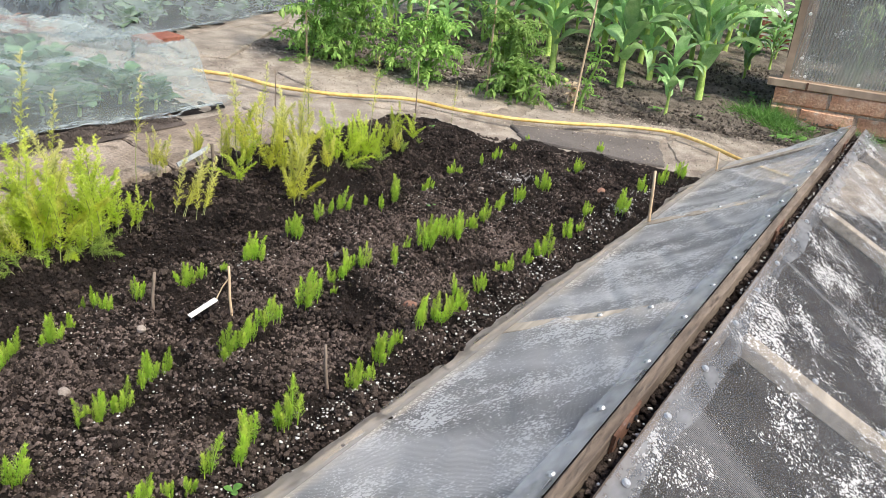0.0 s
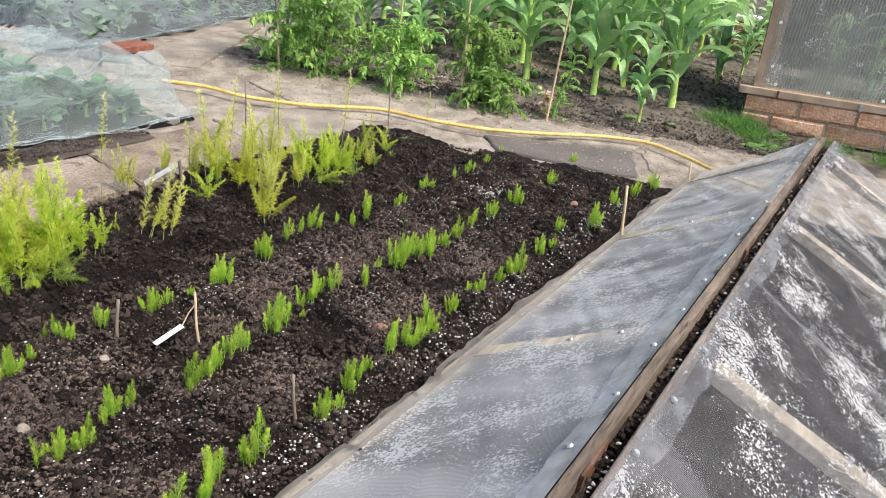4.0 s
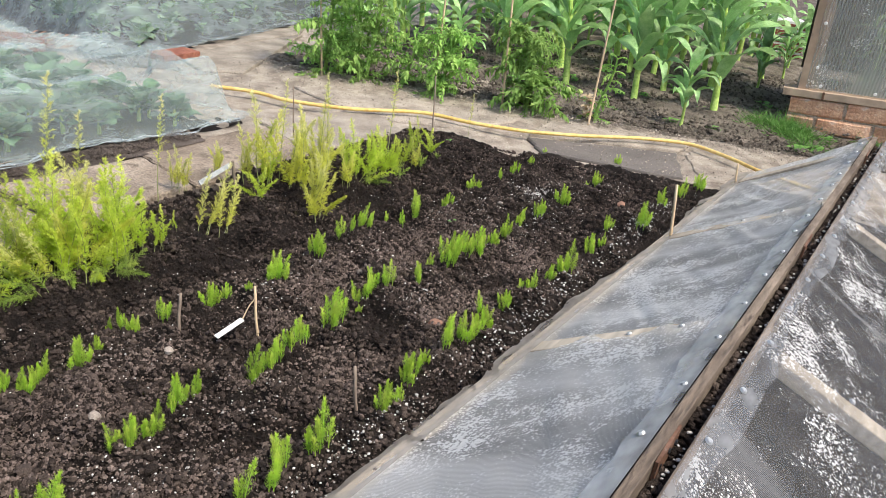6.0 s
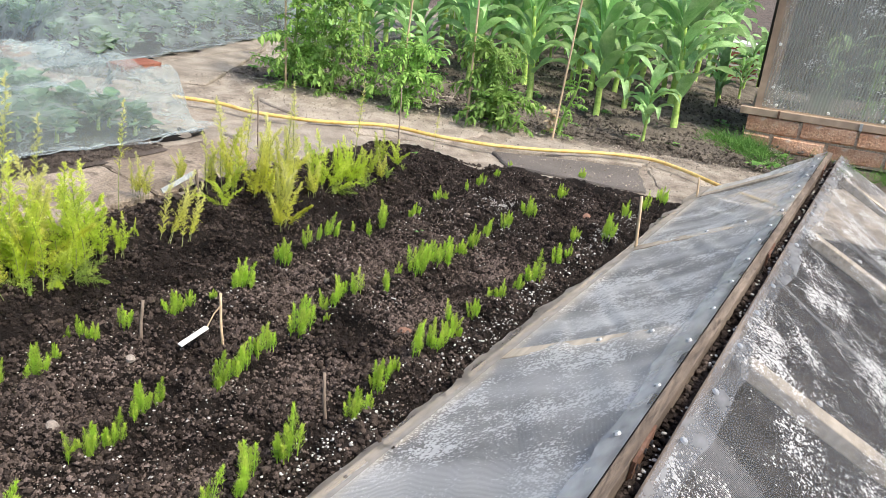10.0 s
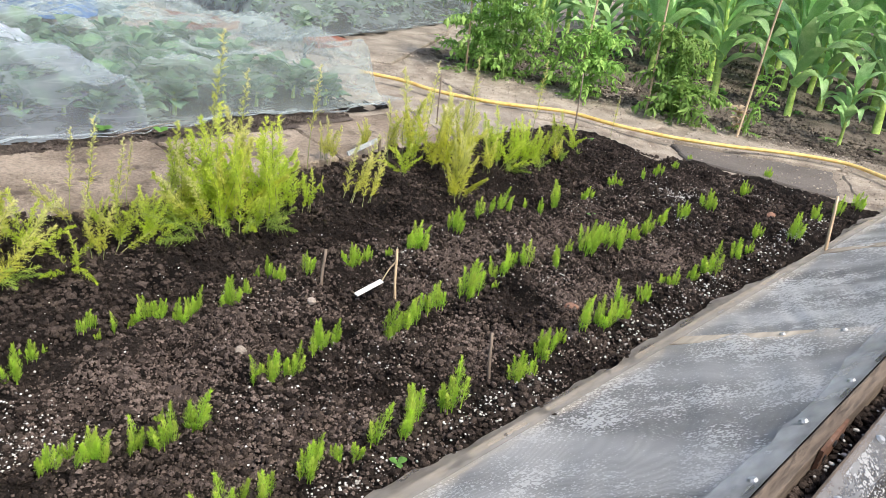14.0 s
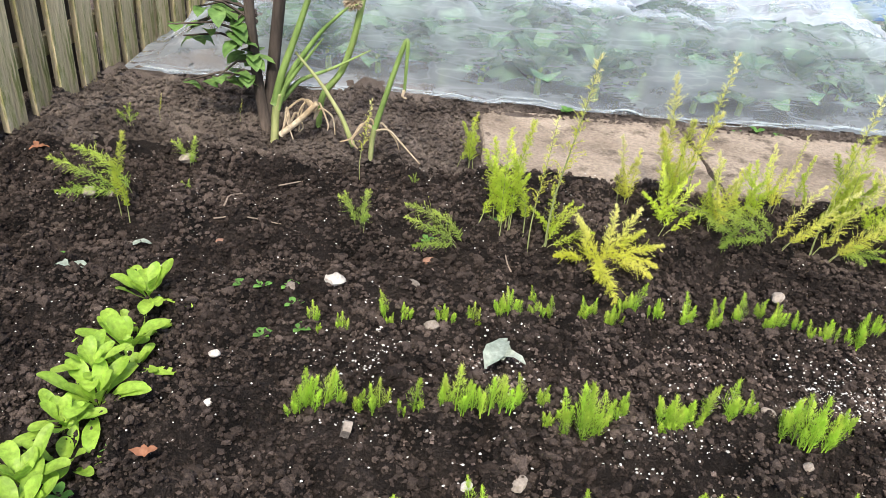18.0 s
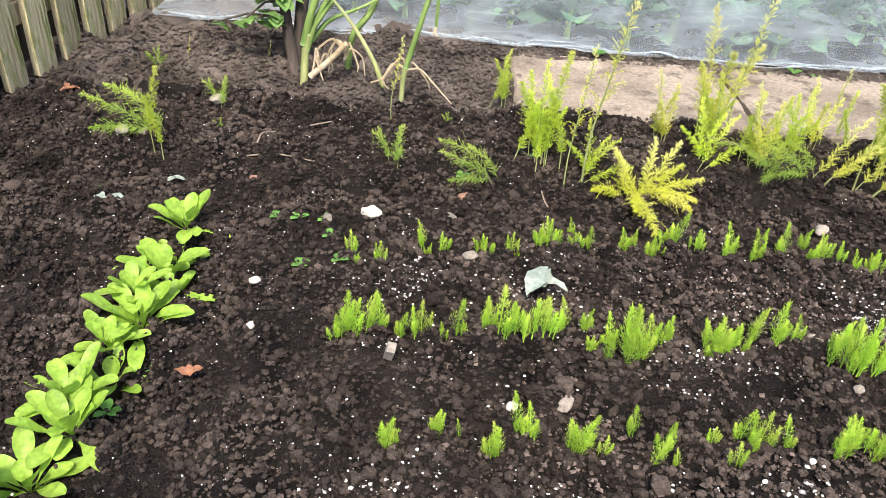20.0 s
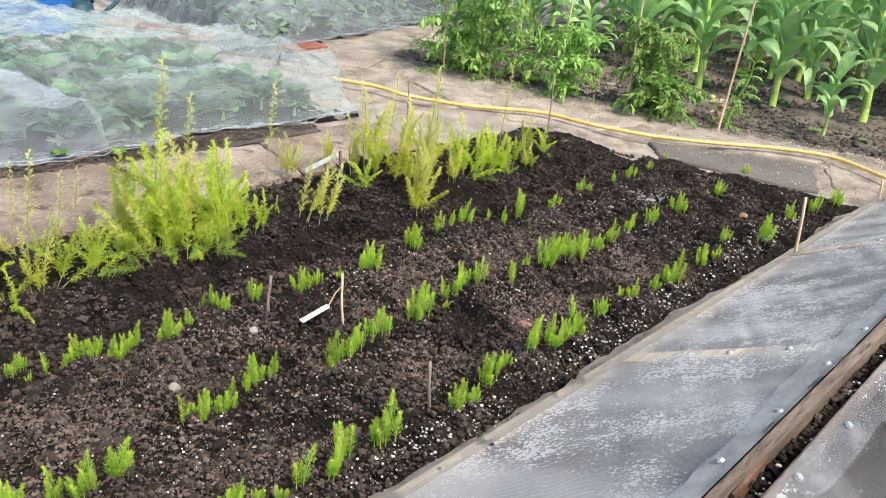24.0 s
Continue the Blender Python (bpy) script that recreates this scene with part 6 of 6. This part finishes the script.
brick(2.95, 2.12, 4, 0.24, M_REDBRICK, "red brick lying on the slabs by the net", high=0.03)
brick(2.56, 2.5, -50, 0.2, M_PALEBRICK, "pale perforated brick holding down a net", True)
brick(2.4, 2.54, -40, 0.24, M_REDBRICK, "red brick holding down the net")
stick("peg", 2.67, 1.95, 0.055, 0.009, M_BLACK, "short black plastic peg at the path's corner", "peg", z=0.0)
tub = thing("blue_tub", "bright blue plastic water tub behind the net", "tub")
gg = Geo()
n = 28
for (ra, za), (rb, zb) in zip([(0.26, 0.0), (0.3, 0.36), (0.315, 0.37), (0.315, 0.4), (0.29, 0.4)], [(0.3, 0.36), (0.315, 0.37), (0.315, 0.4), (0.29, 0.4), (0.25, 0.05)]):
    th = np.arange(n) * 2 * math.pi / n
    gg.add([(rr * math.cos(q), rr * math.sin(q), zz) for rr, zz in ((ra, za), (rb, zb)) for q in th], [(i, (i + 1) % n, n + (i + 1) % n, n + i) for i in range(n)])
part("body", gg, M_BLUE, tub, smooth=True)
tub.matrix_basis = put(1.87, 2.98, 0.0)
can = thing("watering_can", "dark teal plastic watering can", "watering can")
part("body", Geo().tube([(0, 0, 0), (0, 0, 0.1), (0, 0, 0.2)], [0.12, 0.12, 0.1], 14), M_TEAL, can, smooth=True)
part("handle", Geo().tube([(-0.1, 0, 0.18), (-0.06, 0, 0.27), (0.06, 0, 0.27), (0.1, 0, 0.2)], 0.014, 7), M_TEAL, can, smooth=True)
part("spout", Geo().tube([(0.1, 0, 0.06), (0.2, 0, 0.14), (0.28, 0, 0.22)], [0.03, 0.02, 0.016], 8), M_TEAL, can, smooth=True)
can.matrix_basis = put(2.13, 2.84, 0.0, 0, 0, -20, 0.62)

# ---- brick-based growing frame with a cloudy panel ----
WX, WY = 0.12, -0.993
UPY = 0.075  # the plot falls away, so upright things lean this much in y against the beds
W = lambda s, d, z: (5.17 + WX * s - WY * d, -0.47 + WY * s + WX * d + UPY * z, z - 0.03 + UPY * s)
wrot = pose(0, 0, 0, 0, -4.3, math.degrees(math.atan2(WY, WX))).to_3x3()
wall = tagged(new("wall_growing_frame"), "low orange brick wall with crumbling mortar", "brick wall", kind="structure")
part("mortar", Geo().box(W(1.1, 0.072, 0.085), (2.2, 0.125, 0.2), wrot, 0.02), M_MORTAR, wall)
part("mortar", Geo().box(W(0.07, 0.6, 0.085), (0.12, 1.0, 0.2), wrot, 0.02), M_MORTAR, wall)
for c in range(2):
    z = 0.142 - 0.102 * c
    s = 0.0 if c == 0 else -0.0
    i = 0
    while s < 2.2:
        ln = 0.29 if not (c == 1 and i == 0) else 0.15
        gb = Geo().box((0, 0, 0), (ln - R.uniform(0.004, 0.016), 0.134, R.uniform(0.088, 0.098)), None, R.uniform(0.12, 0.3))
        gb.v[0] = gb.v[0] + R.uniform(-0.004, 0.004, gb.v[0].shape)
        b = part("brick", gb, M_BRICK, wall)
        b.matrix_basis = put(*W(s + ln / 2, 0.068 + R.uniform(-0.006, 0.006), z), 0, -4.3 + R.uniform(-1, 1), math.degrees(math.atan2(WY, WX)) + R.uniform(-1, 1))
        s, i = s + ln + 0.012, i + 1
panel = thing("growing_frame", "timber frame glazed with a cloudy ribbed plastic panel", "cold frame")
part("sill", Geo().box(W(1.08, 0.06, 0.213), (2.26, 0.13, 0.042), wrot), M_FRAME, panel)
part("stile", Geo().box(W(0.055, 0.05, 0.72), (0.06, 0.05, 0.98), wrot), M_FRAME, panel)
part("stile", Geo().box(W(2.1, 0.05, 0.72), (0.06, 0.05, 0.98), wrot), M_FRAME, panel)
part("top_rail", Geo().box(W(1.08, 0.05, 1.23), (2.2, 0.05, 0.06), wrot), M_FRAME, panel)
part("inner_stile", Geo().box(W(0.1, 0.1, 0.72), (0.035, 0.05, 0.98), wrot), M_FRAME, panel)
part("side_board", Geo().box(W(0.06, 0.6, 0.72), (0.03, 1.0, 1.0), wrot), M_FRAME, panel)
# the dim inside of the frame is put into this board's dark colour
part("back_board", Geo().box(W(1.1, 1.1, 0.72), (2.2, 0.03, 1.0), wrot), M_SHADEWOOD, panel)
part("roof_panel", Geo().box(W(1.1, 0.6, 1.26), (2.2, 1.1, 0.012), wrot), M_PANEL, panel)
part("glazing", Geo().box(W(1.09, 0.028, 0.73), (2.06, 0.008, 0.98), wrot), M_PANEL, panel, "cloudy ribbed plastic panel")
for sx, zz in [(0.1, 0.36), (0.085, 0.6), (0.08, 0.85), (0.14, 0.262), (0.42, 0.258), (0.7, 0.258), (0.98, 0.258), (1.26, 0.258), (1.55, 0.258)]:
    part("button", Geo().tube([W(sx, 0.022, zz), W(sx, 0.014, zz)], [0.0095, 0.0075], 10), M_BUTTON, panel, "white fixing button")
part("strap", Geo().box(W(0.165, -0.008, 0.213), (0.012, 0.006, 0.044), wrot), M_RUST, panel)
part("strap", Geo().box(W(0.6, -0.008, 0.213), (0.016, 0.006, 0.044), wrot), M_NAIL, panel)
tagged(sheet("soil_in_frame", np.arange(5.2, 7.2, 0.08), np.arange(-2.6, -0.3, 0.08), lambda x, y: 0.02 * vnoise(x, y, 0.2, 822) + 0.05, M_SOIL, keep=lambda x, y: ((x - 5.17) * -WY + (y + 0.47) * WX > 0.12) & ((x - 5.17) * WX + (y + 0.47) * WY > 0.12)), "dark soil inside the growing frame", "soil", kind="structure")
def pepper(seed, h, leaves):
    r = np.random.RandomState(seed)
    ob = thing("pepper_plant", "leafy pale green plant inside the growing frame", "plant", "plants in the growing frame")
    part("stem", Geo().tube([(0, 0, -0.02), (0.01, 0.0, h * 0.5), (0, 0.01, h)], [0.009, 0.007, 0.004], 6), M_CORNSTALK, ob, smooth=True)
    for i in range(leaves):
        z = h * (0.15 + 0.85 * i / leaves)
        part("leaf", Geo().leaf((0, 0, z), i * 2.4 + r.uniform(-0.4, 0.4), r.uniform(0.13, 0.22), r.uniform(0.035, 0.055), r.uniform(-0.1, 0.9), r.uniform(0.6, 1.6), 0.15, 7, 0.7, 0.05, 0.1, r), M_INNER, ob, smooth=True)
    return ob


for k, (s, d) in enumerate([(0.4, 0.28), (0.62, 0.26), (0.86, 0.3), (1.12, 0.27), (1.4, 0.3), (0.75, 0.55), (1.7, 0.3)]):
    ob = pepper(830 + k, 0.65 + 0.05 * (k % 3), 26)
    x, y, _ = W(s, d, 0)
    ob.matrix_basis = put(x, y, 0.05, -4.3, 0, 60 * k)
# grassy weeds at the wall's foot
gr = Geo()
r = np.random.RandomState(840)
for cx, cy, n, sp in [(4.95, -0.44, 700, 0.07), (4.9, -0.58, 500, 0.06), (4.7, -0.66, 120, 0.05), (5.05, -1.0, 160, 0.06), (5.05, -1.3, 250, 0.08), (5.1, -0.52, 120, 0.03)]:
    p = np.c_[r.normal(cx, sp, n), r.normal(cy, sp, n), np.full(n, 0.005)]
    d = np.c_[r.normal(-0.3, 0.8, n), r.normal(0, 0.8, n), r.uniform(0.25, 0.9, n)]
    d /= np.linalg.norm(d, axis=1)[:, None]
    gr.needles(p, d, r.uniform(0.05, 0.13, n), r.uniform(0.0025, 0.005, n), r)
tagged(part("grass_tufts", gr, M_WEED), "feathery green weeds at the foot of the brick wall", "grass", kind="stuff")
basket = thing("striped_crate", "red and white striped box beyond the corn", "box")
for k in range(5):
    part("red_band", Geo().box((0, 0, 0.022 + 0.064 * k), (0.4, 0.3, 0.044)), M_REDBRICK, basket)
    part("white_stripe", Geo().box((0, 0, 0.054 + 0.064 * k), (0.396, 0.296, 0.02)), M_LABEL, basket)
basket.matrix_basis = put(8.3, 0.15, 0.0, 0, 0, 20)

# ---- paling fence, tree stems and leeks ----
fence = thing("paling_fence", "weathered grey paling fence with mossy slats", "fence")
FX = lambda y: -1.17 + 0.145 * (y - 0.64)
for k in range(30):
    y = 0.1 + 0.108 * k
    gg = Geo().box((0, 0, 0.42), (0.016, 0.07 + R.uniform(-0.006, 0.006), 0.86), None, 0.15)
    ob = part("slat", gg, M_FENCE, fence)
    ob.matrix_basis = put(FX(y) + R.uniform(-0.004, 0.004), y, 0.0, R.uniform(-1.5, 1.5), 0, -8 + R.uniform(-2, 2))
    if k % 1 == 0:
        # back row coloured dark to stand in for shade between the slats
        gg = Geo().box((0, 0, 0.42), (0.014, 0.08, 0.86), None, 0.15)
        ob = part("back_slat", gg, M_SHADEWOOD, fence)
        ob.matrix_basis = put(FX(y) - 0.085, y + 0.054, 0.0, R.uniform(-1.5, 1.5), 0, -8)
for z in (0.14, 0.7):
    beam((FX(-0.2) - 0.03, -0.2, z), (FX(3.6) - 0.03, 3.6, z), 0.03, 0.05, M_FENCE, "fence_rail", fence)
tree = thing("young_tree", "young tree with two dark stems and green leaves", "tree")
t = np.linspace(0, 1, 9)
part("trunk", Geo().tube(np.stack([-0.575 - 0.03 * np.sin(1.6 * t) - 0.02 * np.sin(5 * t), 0.87 + 0.02 * t, -0.02 + 1.1 * t], -1), np.linspace(0.014, 0.009, 9), 9), M_BARK, tree, smooth=True)
part("trunk", Geo().tube(np.stack([-0.578 + 0.12 * t, 0.89 + 0.05 * t, -0.01 + 1.05 * t], -1), np.linspace(0.0165, 0.012, 9), 9), M_BARK, tree, smooth=True)
tw, lf = Geo(), Geo()
r = np.random.RandomState(850)
for i in range(16):
    o = np.array([-0.59, 0.88, r.uniform(0.1, 0.34)])
    e = o + np.array([r.uniform(-0.19, -0.03), r.uniform(-0.08, 0.03), r.uniform(-0.06, 0.07)])
    tw.tube([o, (o + e) / 2 + np.array([0, 0, 0.02]), e], [0.004, 0.003, 0.002], 4)
    for j in range(5):
        q = o + (e - o) * r.uniform(0.3, 1.0)
        lf.leaf(q, r.uniform(0, 6.28), r.uniform(0.04, 0.065), r.uniform(0.03, 0.042), r.uniform(-0.2, 0.5), r.uniform(0.6, 1.4), 0.1, 5, 0.8, 0.04, 0.12, r)
part("twig", tw, M_BARK, tree)
part("foliage", lf, M_BEAN, tree, smooth=True)


def strand(points, r0, r1, sides=7, flat=1.0):
    """A smooth tapering stalk through a few points."""
    p = np.array(points, float)
    u = np.linspace(0, len(p) - 1, 6 * len(p))
    q = np.stack([np.interp(u, np.arange(len(p)), p[:, k]) for k in range(3)], -1)
    for _ in range(5):
        q[1:-1] = 0.25 * q[:-2] + 0.5 * q[1:-1] + 0.25 * q[2:]
    return Geo().tube(q, np.linspace(r0, r1, len(q)) * flat, sides)


def dry_wisps(r, x, z, n, parent):
    for i in range(n):
        a, b, w, k = r.uniform(-1.4, 1.4), r.uniform(-1, 0.6), r.uniform(0.03, 0.08), r.uniform(-0.02, 0.04)
        part("dry_leaf", strand([(x, 0, z * r.uniform(0.5, 1)), (x + a * w * r.uniform(0.2, 0.6), b * w * 0.4, z + k), (x + a * w, b * w * 0.8, z * r.uniform(0.3, 0.8)), (x + a * w * r.uniform(0.6, 1.6), b * w * 1.2, z * r.uniform(0.05, 0.4))], 0.0036, 0.0015, 5), M_DRYLEAF, parent, "withered straw-coloured leaf")


leek = thing("leek", "gone-over leek with long green leaves and a seed head", "leek")
part("shaft", strand([(0.0, 0, -0.02), (0.005, 0, 0.06), (0.015, 0, 0.11)], 0.0105, 0.0095), M_LEEKBASE, leek, smooth=True)
part("leaf", strand([(0.003, 0, 0.08), (0.022, 0, 0.16), (0.06, 0, 0.26), (0.1, 0.01, 0.38), (0.16, 0.02, 0.5)], 0.0105, 0.005), M_LEEK, leek, smooth=True)
part("leaf", strand([(0.01, 0.01, 0.08), (0.04, 0.01, 0.16), (0.11, 0.02, 0.26), (0.17, 0.02, 0.32), (0.2, 0.01, 0.335)], 0.009, 0.0015), M_LEEK, leek, smooth=True)
part("leaf", strand([(0.01, 0.0, 0.07), (0.03, 0.0, 0.13), (0.09, 0.01, 0.21), (0.12, 0.01, 0.25)], 0.008, 0.0015), M_LEEK, leek, smooth=True)
part("leaf", strand([(0.02, 0.01, 0.09), (0.06, 0.02, 0.14), (0.14, 0.02, 0.175), (0.23, 0.03, 0.225)], 0.008, 0.0015), M_LEEK, leek, smooth=True)
part("flower_stalk", strand([(0.1, 0.05, -0.01), (0.11, 0.04, 0.1), (0.16, 0.04, 0.16), (0.19, 0.04, 0.25), (0.21, 0.04, 0.36), (0.22, 0.05, 0.48)], 0.008, 0.008), M_LEEK, leek, smooth=True)
part("fallen_stalk", strand([(0.06, -0.02, 0.22), (0.12, -0.02, 0.15), (0.17, -0.02, 0.07), (0.2, -0.03, 0.0)], 0.003, 0.007), M_LEEKBASE, leek, "pale yellowing stalk", True)
part("fallen_stalk", strand([(0.02, -0.02, 0.01), (0.07, -0.02, 0.055), (0.11, -0.02, 0.1)], 0.008, 0.007), M_DRYLEAF, leek, "pale dry stalk", True)
r = np.random.RandomState(861)
dry_wisps(r, 0.1, 0.1, 5, leek)
dry_wisps(r, 0.04, 0.05, 3, leek)
hd = Geo()
d = r.normal(size=(420, 3))
d /= np.linalg.norm(d, axis=1)[:, None]
hd.needles(np.array([0.185, 0.03, 0.335]) + d * 0.008, d, 0.018, 0.006, r)
part("flower_head", hd, M_DRYLEAF, leek, "pale dry round seed head")
leek.matrix_basis = put(-0.54, 0.8, 0.01)
small = thing("leek", "small leek with a folded leaf and dry tips", "leek")
part("shaft", strand([(0.0, 0, -0.03), (0.003, 0, 0.04), (0.01, 0, 0.08)], 0.0065, 0.0068), M_LEEKBASE, small, smooth=True)
part("leaf", strand([(0.008, 0, 0.07), (0.022, 0, 0.12), (0.05, 0, 0.22), (0.072, 0, 0.29), (0.076, -0.005, 0.285), (0.076, -0.008, 0.24), (0.074, -0.01, 0.17)], 0.0075, 0.0035), M_LEEK, small, smooth=True)
dry_wisps(r, 0.01, 0.08, 4, small)
part("dry_tip", strand([(0.074, -0.01, 0.175), (0.07, -0.015, 0.16), (0.08, -0.012, 0.155)], 0.004, 0.002, 5), M_DRYLEAF, small, "frayed dry leaf tip")
small.matrix_basis = put(-0.295, 0.74, 0.005)
